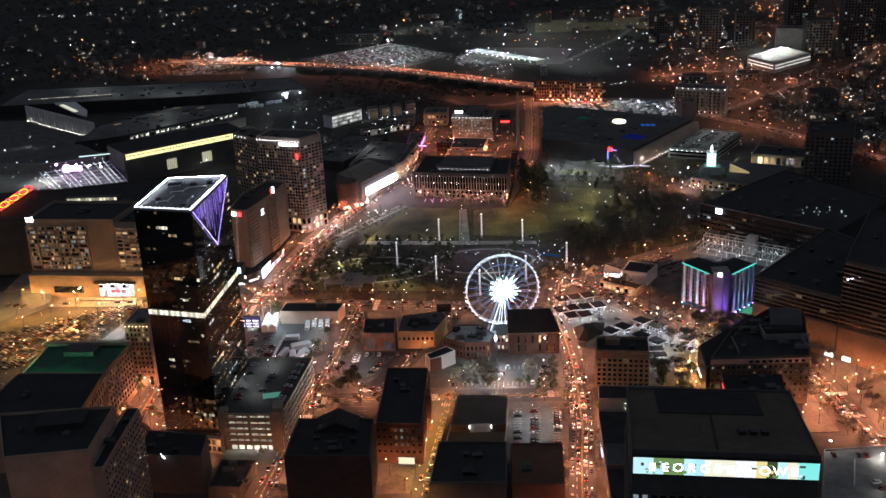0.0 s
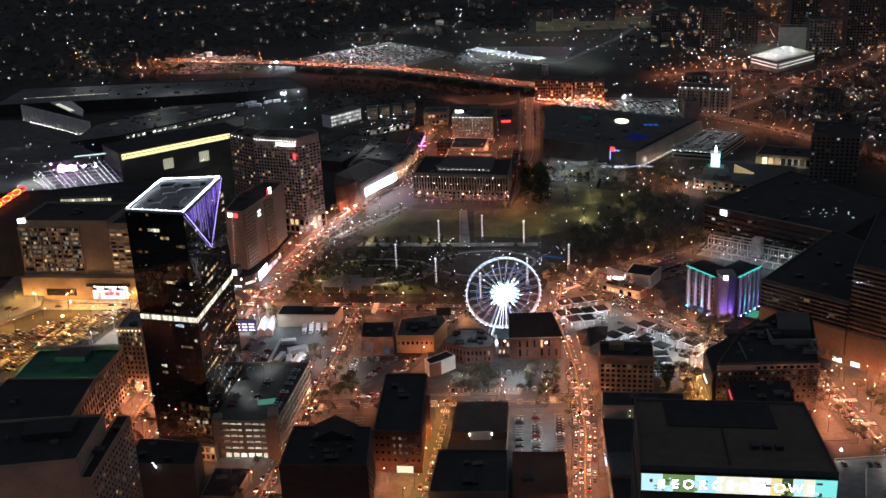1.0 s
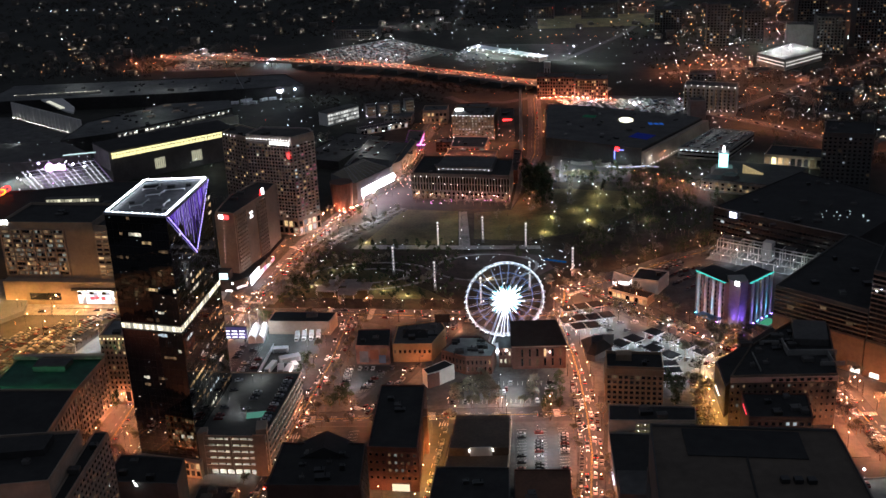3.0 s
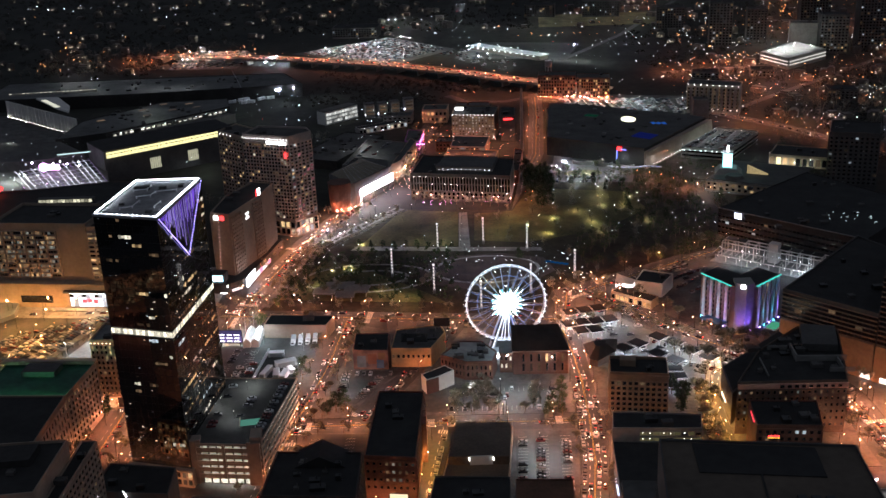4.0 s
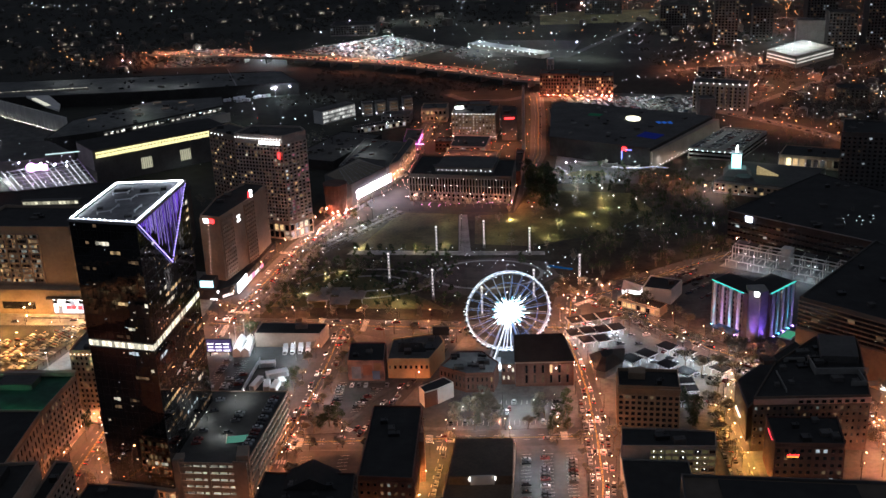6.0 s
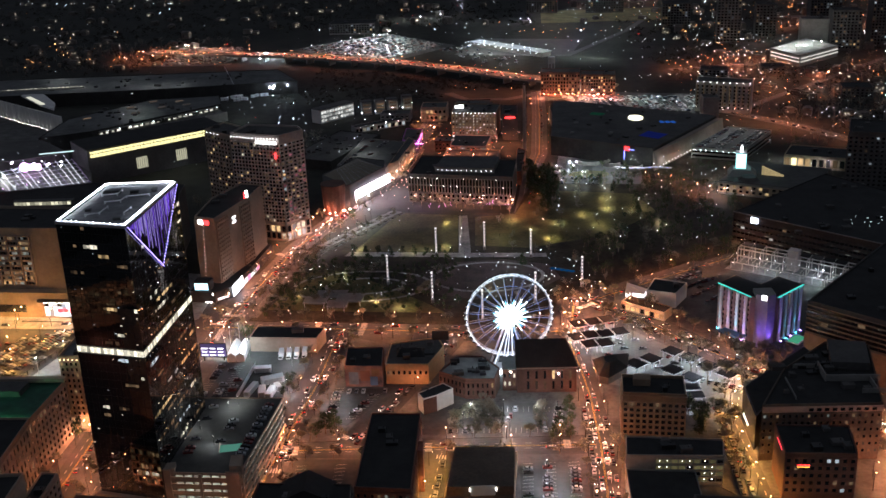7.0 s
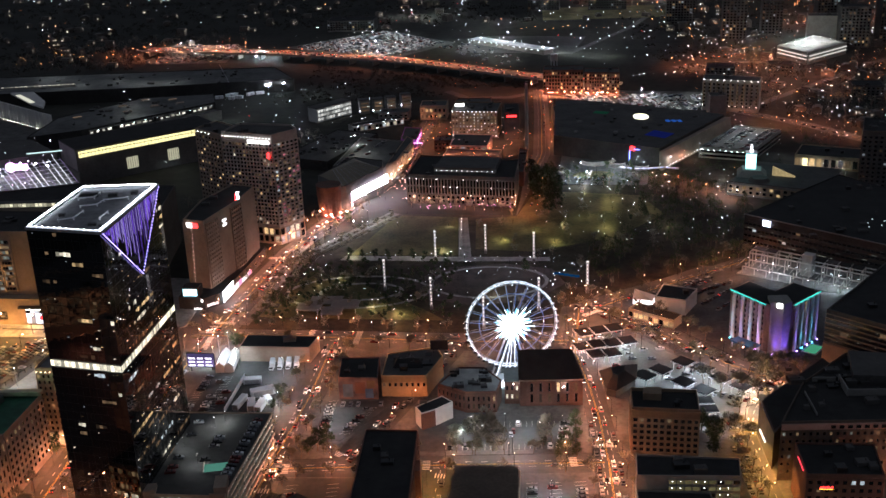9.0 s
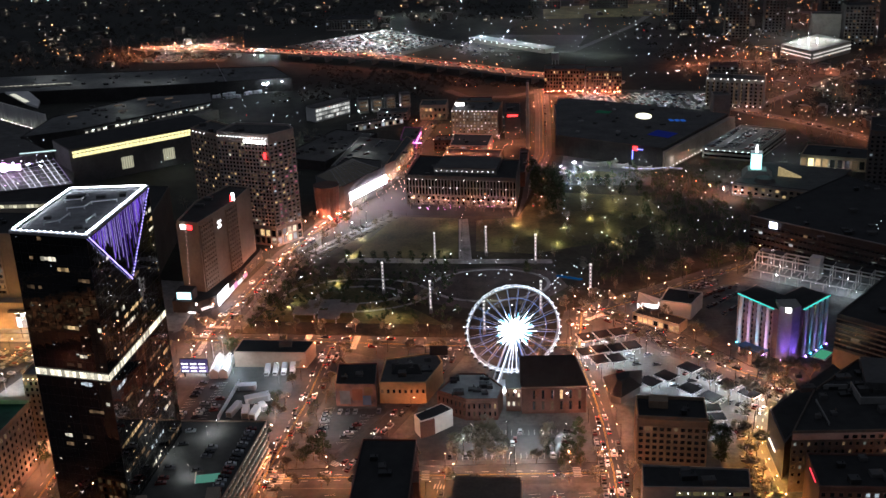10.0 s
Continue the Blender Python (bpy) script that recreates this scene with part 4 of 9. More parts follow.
# ---- foreground on the west side ----
b = building("beige_corner_high_rise", "beige concrete high-rise with a dark roof and lit side windows", [(-191.5, 386), (-157.2, 390), (-157.2, 427.5), (-208, 424)], 57.0, beige, roof_dark, 1.4, 4)
part("roof_house", Acc().prism([(-186, 408), (-166, 410), (-166, 422), (-188, 420)], 57.1, 60), black_wall, b)
b = building("beige_side_wing", "beige wing with slanted rows of lit windows", [(-156.7, 388), (-151.5, 388), (-150.2, 439), (-156.5, 439.5)], 50.0, beige, roof_dark, 0.8, 2)
facade(b, (-151.5, 388), (-150.2, 439), 4, 49, 15, 15, 0.6, 0.5, 0.14, [win_dim, win_dim, win_warm], beige)
b = building("low_dark_block", "low dark block with a flat roof", [(-160, 448), (-126, 444), (-127.5, 465), (-158.5, 470.5)], 20.0, dark_concrete, roof_dark, 0.9, 3)
facade(b, (-127.5, 465), (-158.5, 470.5), 1.5, 19, 14, 5, 0.7, 0.6, 0.7, [win_warm, win_warm, win_dim], brown_stone, 0.3, cap=10)
part("light_slot", Acc().box(-145, 446.0, 20.1, 0.5, 5, 0.4, 0.6), sign_white, b)
b = building("dark_street_block", "unlit dark office block near the street", [(-124, 440), (-108, 438), (-104, 462), (-122, 464)], 6.0, dark_concrete, roof_dark, 0.9, 3)
b = building("green_roofed_hotel", "beige stone building with a green copper roof", [(-238, 520), (-192, 517), (-188.5, 552.5), (-236, 555)], 30.0, beige, roof_green, 1.2, 0)
facade(b, (-192, 517), (-188.5, 552.5), 3, 29, 10, 8, 0.5, 0.6, 0.06, [win_dim], beige)
part("roof_house", Acc().prism([(-222, 540), (-205, 539), (-204, 549), (-222, 550)], 30.1, 33), dark_concrete, b)
part("green_lamp", Acc().box(-215, 519.35, 30.2, 42, 0.15, 0.15, -0.065), glow("green_flood", (0.25, 1.0, 0.5), 85.0), b)
part("cornice", Acc().prism([(-237, 553), (-188, 550.5), (-188, 553.6), (-237, 556)], 31.2, 33.0), beige, b)
b = building("dark_roofed_stone_block", "stone building with a wide dark roof and arched side windows", [(-245, 470), (-191.5, 466), (-192.2, 516.6), (-240, 519.6)], 30.5, beige, roof_dark, 1.0, 2)
facade(b, (-191.5, 466), (-192.2, 516.6), 3, 29, 13, 5, 0.45, 0.65, 0.05, [win_dim], beige)
b = building("tan_slim_tower", "slim tan stone tower lit orange from the street", [(-192, 558.5), (-178, 557), (-176, 578), (-190.5, 580)], 40.0, tan, roof_pale, 1.4, 1)
facade(b, (-192, 558.5), (-178, 557), 9, 38.5, 6, 10, 0.45, 0.55, 0.08, [win_warm], tan)
facade(b, (-192, 558.5), (-178, 557), 1.5, 8.5, 3, 1, 0.6, 0.85, 0.4, [win_warm], tan, 0.5)
for i in range(7):
    part("cornice_lamp", Acc().box(-191.3 + 2.1 * i, 557.7 - 0.22 * i, 39.3, 0.5, 0.5, 0.35), glow("cornice_glow", (1.0, 0.66, 0.38), 4.5) if i == 0 else bpy.data.materials["cornice_glow"], b)

# ---- pale roof deck beside the high-rise ----
b = building("pale_roof_deck", "pale parking deck with parked cars and white lamps", [(153.5, 399), (181, 396), (197, 440), (167, 438)], 15.0, grey_concrete, roof_pale, 1.0, 0, category="parking garage")
part("roof_house", Acc().prism([(186, 396), (200, 394), (210, 425), (196, 428)], 0.1, 21), white_wall, b)
part("ramp_wall", Acc().box(174, 418, 15.1, 0.5, 22, 1.2, -0.35), white_wall, b)
for x, y in ((190, 428), (171, 441), (186, 400)):
    part("wall_lamp", Acc().ball(x, y, 18.5, 0.25), lamp_deck, b)
b = building("stepped_low_block", "dark low block with stepped flat roofs along the street", [(63, 400), (92, 397), (98, 491), (69, 494.5)], 9.0, grey_concrete, roof_dark, 0.8, 2)
part("roof_step", Acc().prism([(66, 438), (88, 436), (90, 455), (67.5, 457)], 9.1, 12), roof_mid, b)
part("blue_strip", Acc().box(66.6, 462, 5, 0.5, 12, 0.8, -0.06), glow("pale_blue_strip", (0.7, 0.75, 1.0), 3.0), b)

# ---- office fronts behind the walk, which the tower's glass mirrors ----
mirror_warm = lit_glass("amber_office_window", (1.0, 0.40, 0.16), 0.1, 0.55)
for x0, x1, y, h in ((-176, -122, 330, 40.0), (-96, -52, 326, 28.0)):
    b = building("mirrored_office_block", "tan office block with warm lit windows behind the walk", [(x0, y - 24), (x1, y - 24), (x1, y), (x0, y)], h, tan, roof_mid, 1.0, 3, group="mirrored office blocks")
    facade(b, (x1, y), (x0, y), 2, h - 1, 16, 11, 0.6, 0.55, 0.75, [mirror_warm, mirror_warm, win_warm, win_dim], tan, 0.4, cap=4)

b = building("mirrored_office_block", "long amber-lit office block behind the walk", [(-350, 352), (-304, 309), (-284, 331), (-322, 376)], 27.0, tan, roof_mid, 1.0, 3, group="mirrored office blocks")
facade(b, (-284, 331), (-322, 376), 8, 26, 26, 8, 0.7, 0.62, 0.8, [mirror_warm, mirror_warm, mirror_warm, win_warm, win_dim], tan, 0.4, cap=4)

# ---- low brick and painted buildings before the wheel ----
b = building("mural_building", "low dark-roofed building with a painted mural wall", [(-60.5, 596.0), (-41.0, 594.5), (-41.2, 617), (-61, 618)], 11.5, mural_wall, roof_dark, 0.7, 2)
for i, (x, z, w, h, c) in enumerate(((-56, 1.5, 5, 7, (0.2, 0.21, 0.24)), (-50, 3.5, 5, 6, (0.24, 0.09, 0.05)), (-45.5, 1.0, 4, 5, (0.08, 0.14, 0.25)), (-44.5, 6.5, 4, 4, (0.25, 0.15, 0.08)))):
    part("mural_patch", Acc().box(x, 595.2 - (x + 50) * 0.07, z, w, 0.25, h, -0.07), surface("mural_" + "abcd"[i], c, 0.8, vary=0.5, grain=0.5), b)
b = building("ochre_building", "low ochre painted building with a flat grey roof", [(-39.5, 597.5), (-17.0, 596.0), (-9.0, 617.0), (-12, 628), (-37.5, 622.0)], 11.0, yellow_wall, roof_mid, 0.7, 9)
facade(b, (-39.5, 597.5), (-17.0, 596.0), 5.5, 8.0, 8, 1, 0.45, 0.8, 0.2, [win_dim], yellow_wall, 0.2)
part("roof_ridge", Acc().add([(-34, 606, 11.2), (-19, 605, 11.2), (-19, 616, 11.2), (-34, 617, 11.2), (-32, 611, 14), (-21, 610.5, 14)], [(0, 1, 5, 4), (1, 2, 5), (2, 3, 4, 5), (3, 0, 4), (3, 2, 1, 0)]), roof_dark, b)
sb = base("billboard", -10.8, 622, 11.2, "dark billboard standing on a roof edge", "billboard")
part("board", Acc().box(-10.8, 622, 13, 9, 0.6, 5.2, -0.05), dark_metal, sb)
for o in (-3, 3):
    part("post", Acc().box(-10.8 + o, 622.5, 11.1, 0.3, 0.3, 2.2), dark_metal, sb)
PB = [(-11.5, 588.0), (2.0, 578.5), (16.5, 578.0), (19.5, 590), (11.5, 604.0), (-1.5, 605.0)]
b = building("pentagon_brick_building", "low brick building with a many-sided grey roof", PB, 10.5, red_brick, roof_pale, 0.9, 12)
facade(b, PB[0], PB[1], 1.5, 9.5, 7, 2, 0.35, 0.6, 0.15, [win_dim], red_brick, 0.2)
facade(b, PB[1], PB[2], 1.5, 9.5, 6, 2, 0.35, 0.6, 0.15, [win_dim, win_warm], red_brick, 0.2)
b = building("small_white_house", "small building with a pale side wall and a dark roof", [(-19.0, 563.5), (-12.6, 567.0), (-4.4, 574.0), (-9.5, 580), (-22, 570)], 8.6, white_wall, roof_dark, 0.3, 1)
part("street_front", Acc().box(-15.9, 565.1, 0.15, 7.4, 0.3, 8.3, 0.5), red_brick, b)
b = building("brick_hall", "tall brick hall with a steep dark roof before the wheel's square", [(28, 583.2), (58.0, 582.4), (57.4, 599.5), (28.5, 600.0)], 14.6, red_brick, roof_dark, 0.4, 0)
part("pitched_roof", Acc().add([(27.4, 582.4, 14.8), (58.6, 581.6, 14.8), (58.0, 600.2, 14.8), (28, 600.8, 14.8), (27.8, 594.2, 25.0), (53.5, 593.4, 25.0)], [(0, 1, 5, 4), (1, 2, 5), (2, 3, 4, 5), (3, 0, 4), (3, 2, 1, 0)]), roof_dark, b)
part("stone_cornice", Acc().box(43.0, 582.7, 13.6, 30.2, 0.7, 0.5, -0.026), beige, b)
part("side_wing", Acc().prism([(20.8, 586.0), (27.9, 585.6), (28.2, 600.0), (21.6, 600.0)], 0.1, 12.0), red_brick, b)
part("wing_roof", Acc().prism([(20.4, 585.5), (27.9, 585.1), (28.2, 600.3), (21.2, 600.3)], 12.01, 12.5), roof_mid, b)
facade(b, (31.5, 583.1), (57.0, 582.4), 1.5, 13.0, 6, 2, 0.3, 0.8, 0.25, [win_dim, win_dim, win_warm], red_brick, 0.3)
facade(b, (20.8, 586.0), (27.9, 585.6), 2.0, 11.0, 3, 2, 0.4, 0.5, 0.6, [win_pale, win_dim], red_brick, 0.3)
part("porch_lamp", Acc().ball(25, 584.4, 11.4, 0.28), glow("porch_light", WHITE, 220.0), b)
part("porch_lamp", Acc().ball(49, 581.4, 11.0, 0.22), bpy.data.materials["porch_light"], b)
b = building("dark_corner_house", "low unlit house with a wide dark roof by the parking canopies", [(70.2, 608.5), (70.8, 591), (75, 588.4), (86, 599.5), (89, 614.5)], 4.0, dark_concrete, roof_dark, 0.4, 0, category="house")
part("hip_roof", Acc().prism([(69.4, 609.2), (70.2, 590.4), (75, 587.5), (86.8, 599.2), (89.8, 615.3)], 4.45, 8.5, [(74.5, 605), (74.8, 598), (77, 596.5), (81, 601.5), (82, 607)]), roof_dark, b)
part("side_light", Acc().box(70.1, 600, 2.2, 0.2, 3.0, 0.5, -0.03), win_warm, b)
b = building("yard_shed", "long low shed with a dark roof beside the park drive", [(-118, 642), (-80, 638), (-76.5, 652), (-116, 657)], 8.5, beige, roof_dark, 0.5, 1)
for i in range(4):
    tr = base("box_truck", -99.5 + 4.3 * i, 633 + 0.3 * i, 0.2, "white box truck parked in a floodlit yard", "truck", "trucks in the yard")
    x, y = -99.5 + 4.3 * i, 633 + 0.3 * i
    part("cargo_box", Acc().box(x, y + 1.2, 1.0, 2.5, 6.8, 2.9, 0.06), white_metal, tr)
    part("cab", Acc().prism([(x - 1.1, y - 4.2), (x + 1.1, y - 4.2), (x + 1.1, y - 2.3), (x - 1.1, y - 2.3)], 0.7, 2.6), white_metal, tr)
    part("windscreen", Acc().box(x, y - 4.24, 1.6, 1.9, 0.08, 0.8), dark_pane, tr)
    for ox in (-1.1, 1.1):
        for oy in (-3.4, 2.6):
            part("wheel", Acc().tube((x + ox - 0.15, y + oy, 0.65), (x + ox + 0.15, y + oy, 0.65), 0.45, 0.45, 8), tyre_rubber, tr)
# the floodlit building site and the street screen
for x, y, sx, sy, sz, a in ((-109.6, 594, 3, 12, 2.8, -0.25), (-103.5, 591, 3.4, 9, 3.0, 0.1), (-98.8, 590, 3.4, 10, 3.0, -0.15), (-100, 604, 12, 4.5, 3.2, 0.35), (-107.3, 617, 9, 4.0, 2.6, 0.05), (-96, 596, 3, 6, 2.6, 0.5)):
    c = base("site_container", x, y, 0.2, "white site container in a floodlit yard", "container", "site containers")
    part("shell", Acc().box(x, y, 0.2, sx, sy, sz, a), white_metal, c)
    part("door", Acc().box(x + math.sin(a) * (sy / 2 + 0.04), y - math.cos(a) * (sy / 2 + 0.04), 0.4, sx * 0.8, 0.08, sz * 0.8, a), pale_metal, c)
yw = base("yard_wall", -114, 603, 0.2, "bright white site hoarding across the yard", "hoarding")
for i in range(10):
    q = Vector((-115.8, 585.5)).lerp(Vector((-112.2, 622.5)), (i + 0.5) / 10)
    part("panel", Acc().box(q.x, q.y, 0.2, 0.25, 3.6, 2.6, -0.097), white_metal, yw)
scr = base("street_screen", -136.5, 632, 0.15, "lit video billboard over a corner lot", "billboard")
part("screen_case", Acc().box(-136.5, 632, 2.6, 15.0, 0.9, 8.2, -0.1), dark_metal, scr)
part("screen_face", Acc().box(-136.5, 631.45, 3.0, 14.2, 0.2, 3.8, -0.1), glow("screen_violet", (0.55, 0.40, 0.9), 0.28), scr)
screen_text = glow("screen_text_light", (0.95, 0.85, 1.0), 2.6)
for i in range(9):
    part("screen_bar", Acc().box(-141.3 + (i % 3) * 4.5, 631.75 - (i % 3) * 0.45, 3.5 + (i // 3) * 2.0, 3.4 - 0.5 * (i % 2), 0.4, 0.6, -0.1), screen_text, scr)
part("screen_top", Acc().box(-136.5, 631.45, 7.0, 14.2, 0.2, 3.4, -0.1), glow("screen_dark", (0.1, 0.08, 0.2), 0.6), scr)
for o in (-5.5, 5.5):
    part("post", Acc().box(-136.5 + o, 632.3, 0.15, 0.6, 0.6, 2.6), dark_metal, scr)
stage = base("white_tent_stage", -124, 638, 0.15, "bright white tent structure by the corner", "tent")
for i in range(2):
    x = -126.5 + i * 5.0
    part("tent_bay", Acc().add([(x - 2.2, 629, 0.15), (x + 2.2, 629, 0.15), (x + 2.2, 648, 0.15), (x - 2.2, 648, 0.15), (x - 2.2, 629, 4), (x + 2.2, 629, 4), (x + 2.2, 648, 4), (x - 2.2, 648, 4), (x, 629, 6), (x, 648, 6)],
         [(0, 1, 5, 8, 4), (2, 3, 7, 9, 6), (1, 2, 6, 5), (3, 0, 4, 7), (4, 8, 9, 7), (5, 6, 9, 8), (3, 2, 1, 0)]), white_wall, stage)

# ---- news office block, its plaza entrance and the neighbour hotel ----
b = building("news_office_block", "beige concrete office block with a deep window grid and lit floors", [(-303, 713), (-238.5, 704.5), (-232, 745), (-297, 755)], 54.0, beige, roof_dark, 2.0, 3)
facade(b, (-303, 713), (-259, 707.2), 18.5, 51, 24, 10, 0.86, 0.6, lambda i, j: 0.7 if (i // 4 + 2 * j) % 5 else 0.15, [win_dim, win_dim, win_dim, news_cool, news_cool, news_cool, win_dim, win_warm], beige, 0.5, piers=False)
for i in range(7):
    q = Vector((-303, 713)).lerp(Vector((-259, 707.2)), i / 6)
    part("pier", Acc().box(q.x, q.y - 0.6, 18.5, 1.0, 1.4, 32.5, -0.13), beige, b)
part("podium", Acc().prism([(-305, 706), (-217, 695), (-212, 740), (-300, 752)], 0.2, 16.5), tan, b)
entrance_pane = lit_glass("entrance_pane", (0.88, 0.92, 1.0), 0.3, 2.4)
for i in range(9):
    for j in range(3):
        part("entrance_glass", Acc().box(-252.2 + i * 2.8, 698.8 - i * 0.35, 1.5 + j * 3.2, 2.5, 0.3, 2.9, -0.124), entrance_pane if j < 2 or i % 3 else dark_pane, b, "lit pane of the entrance hall")
part("entrance_lamps", Acc().box(-241, 695.4, 11.2, 24, 0.5, 0.25, -0.124), glow("entrance_lamp_row", (1.0, 0.95, 0.9), 26.0), b, "row of white lamps under the canopy")
part("entrance_canopy", Acc().box(-241.4, 696.0, 11.5, 31, 2.5, 1.2, -0.124), dark_metal, b)
part("red_letters", Acc().box(-243.6, 696.9, 4.2, 3.0, 0.3, 2.6, -0.124).box(-239.8, 696.5, 4.2, 3.0, 0.3, 2.6, -0.124).box(-236.0, 696.0, 4.2, 3.0, 0.3, 2.6, -0.124), neon_red, b, "red letter shapes at the entrance")
part("dark_recess", Acc().box(-276.5, 702.2, 3.5, 22, 0.3, 5, -0.124), dark_pane, b)
part("entrance_step", Acc().box(-247, 694.0, 0.2, 40, 4, 0.6, -0.124), plaza_stone, b)
for i, a in enumerate((-301.5, -299.6, -297.7)):
    part("sign_letter", Acc().box(a, 711.9, 54.3, 1.5, 0.4, 3.2, -0.12), sign_white if i else sign_white, b, "white roof letter shape")
b = building("news_annex_tower", "narrow beige office wing with lit window grid", [(-237.5, 703), (-219, 700.5), (-214, 738), (-231, 741)], 53.0, beige, roof_dark, 1.5, 1)
facade(b, (-237.5, 703), (-219, 700.5), 18.5, 51, 4, 11, 0.8, 0.55, 0.5, [win_dim, win_warm, win_dim], beige, 0.9)
b = building("great_dark_hall_roof", "huge dark flat-roofed arena block behind the offices", [(-420, 752), (-190, 752), (-195, 838), (-265, 852), (-325, 836), (-420, 828)], 40.0, dark_concrete, roof_dark, 1.0, 3)
slot_pane = lit_glass("roof_slot_pane", (1.0, 0.92, 0.62), 0.1, 1.3)
part("roof_monitor", Acc().box(-285, 803, 40.1, 42, 5, 3.6, -0.03), dark_concrete, b)
for i in range(14):
    part("slot_pane", Acc().box(-303.5 + i * 2.85, 800.9 - i * 0.085, 40.9, 2.3, 0.3, 2.2, -0.03), slot_pane, b)
HN = [(-164, 733), (-150.5, 727.5), (-136.5, 770), (-132, 797), (-147, 803), (-161, 770)]
hn = building("white_sign_hotel", "beige hotel slab with window bays and lit roof signs", HN, 50.0, beige, roof_dark, 1.2, 2)
h0, h1 = Vector(HN[1]), Vector(HN[2])
for t0, t1, n in ((0.02, 0.34, 6), (0.70, 0.99, 5)):
    facade(hn, tuple(h0.lerp(h1, t0)), tuple(h0.lerp(h1, t1)), 8, 49, n, 15, 0.62, 0.6, 0.10, [win_dim, win_dim, win_pale], beige, 1.1, cap=30)
facade(hn, HN[5], HN[0], 10, 49, 6, 15, 0.55, 0.5, 0.15, [win_dim, win_warm], beige, 0.6)
for i in range(13):
    part("edge_lamp", Acc().ball(-160.6 + 0.18 * i, 731.0 - 0.07 * i, 12 + 2.75 * i, 0.22, 5), hn_lamp, hn, "small pinkish wall lamp")
part("red_sign", Acc().box(-160.2, 731.1, 46.4, 3.4, 0.4, 2.8, -0.385), sign_white, hn, "white sign shape under the roof")
part("red_sign", Acc().box(-156.2, 729.5, 46.4, 3.6, 0.4, 2.8, -0.385), neon_red, hn, "red sign shape under the roof")
for z, w, hh in ((43.6, 4.4, 1.2), (42.2, 1.6, 1.0), (40.4, 4.4, 1.4)):
    q = h0.lerp(h1, 0.52) + Vector((0.95, -0.31)) * 0.3
    part("white_sign", Acc().box(q.x, q.y, z, w, 0.4, hh, 1.253), glow("hotel_sign_white_%d" % int(w * hh * 10), (1.0, 0.97, 0.95), 2.0), hn, "white sign bar")
part("red_roof_beacon", Acc().box(-137.4, 769.4, 50.8, 1.6, 1.6, 4.8), sign_white, hn)
part("red_roof_beacon", Acc().box(-138.6, 769.0, 50.4, 1.2, 1.2, 4.0), neon_red, hn)
part("podium", Acc().prism([(-168, 716), (-152, 713), (-142.5, 722), (-134, 768), (-129, 798), (-147, 806), (-164, 770)], 0.15, 7.5), black_wall, hn)
part("sign_tower", Acc().prism([(-165.5, 716.5), (-155.5, 715.2), (-154.5, 723), (-164.5, 724.5)], 7.5, 13.5), black_wall, hn)
part("cyan_sign", Acc().box(-160.6, 715.6, 8.4, 8.4, 0.4, 4.2, -0.13), glow("cyan_white_sign", (0.55, 0.92, 1.0), 3.0), hn, "glowing cyan-white sign panel")
part("cyan_sign_text", Acc().box(-160.6, 715.3, 9.6, 5.0, 0.4, 1.4, -0.13), sign_white, hn)
part("small_sign", Acc().box(-152.8, 713.4, 5.2, 1.8, 0.4, 1.6, 0.3), sign_white, hn)
part("low_light_strip", Acc().box(-156, 711.8, 1.2, 4.6, 0.3, 0.5, -0.2), sign_white, hn)
shop_white, shop_rose = glow("shop_sign_white", (1.0, 0.85, 0.85), 1.6), glow("shop_sign_rose", (1.0, 0.35, 0.55), 1.2)
for i in range(6):
    q = Vector((-141.5, 724)).lerp(Vector((-134, 768)), 0.3 + i * 0.13)
    part("shop_window", Acc().box(q.x + 0.35, q.y, 1.2, 0.3, 4.6, 3.4 if i < 3 else 2.4, -0.17), (shop_white, shop_rose)[i % 3 == 2], hn)
part("street_billboard", Acc().box(-140.2, 727.5, 2.0, 0.5, 17, 6.8, -0.17), glow("billboard_white", (0.95, 0.95, 1.0), 6.0), hn, "bright white billboard over the pavement")
part("billboard_edge", Acc().box(-147.5, 715.6, 2.0, 8, 0.5, 1.4, 0.75), shop_white, hn)

# ---- tall hotel with the white roof letters ----
slab_concrete = surface("grey_brown_concrete", (0.36, 0.31, 0.275), 0.85, vary=0.2, grain=1.3, stain=0.1)
OM = [(-158.5, 837), (-122.0, 822.5), (-107.0, 838), (-112, 850), (-150, 860)]
om = building("tall_slab_hotel", "tall brown hotel slab with lit rooms and white roof letters", OM, 77.0, slab_concrete, roof_mid, 1.4, 3, category="skyscraper")
facade(om, OM[0], OM[1], 14, 72, 15, 22, 0.6, 0.58, 0.2, [win_dim, win_dim, win_dim, win_dim, win_warm, win_pale], slab_concrete, 0.5, cap=30)
facade(om, OM[1], OM[2], 14, 72, 6, 22, 0.6, 0.5, 0.4, [win_dim, win_dim, win_cool, win_warm, lit_glass("window_rose", (1.0, 0.3, 0.4), 0.05, 0.6)], slab_concrete, 0.5, cap=40)
facade(om, OM[0], OM[1], 1, 12, 9, 2, 0.7, 0.8, 0.7, [win_warm, win_pale], beige, 0.4)
facade(om, OM[1], OM[2], 1, 12, 5, 2, 0.7, 0.8, 0.8, [win_pale, win_cool], beige, 0.4)
for i in range(16):
    q = Vector(OM[0]).lerp(Vector(OM[1]), (i + 0.5) / 16)
    part("roof_lamp", Acc().ball(q.x - 0.3, q.y - 0.8, 75.6, 0.34), sign_white, om)
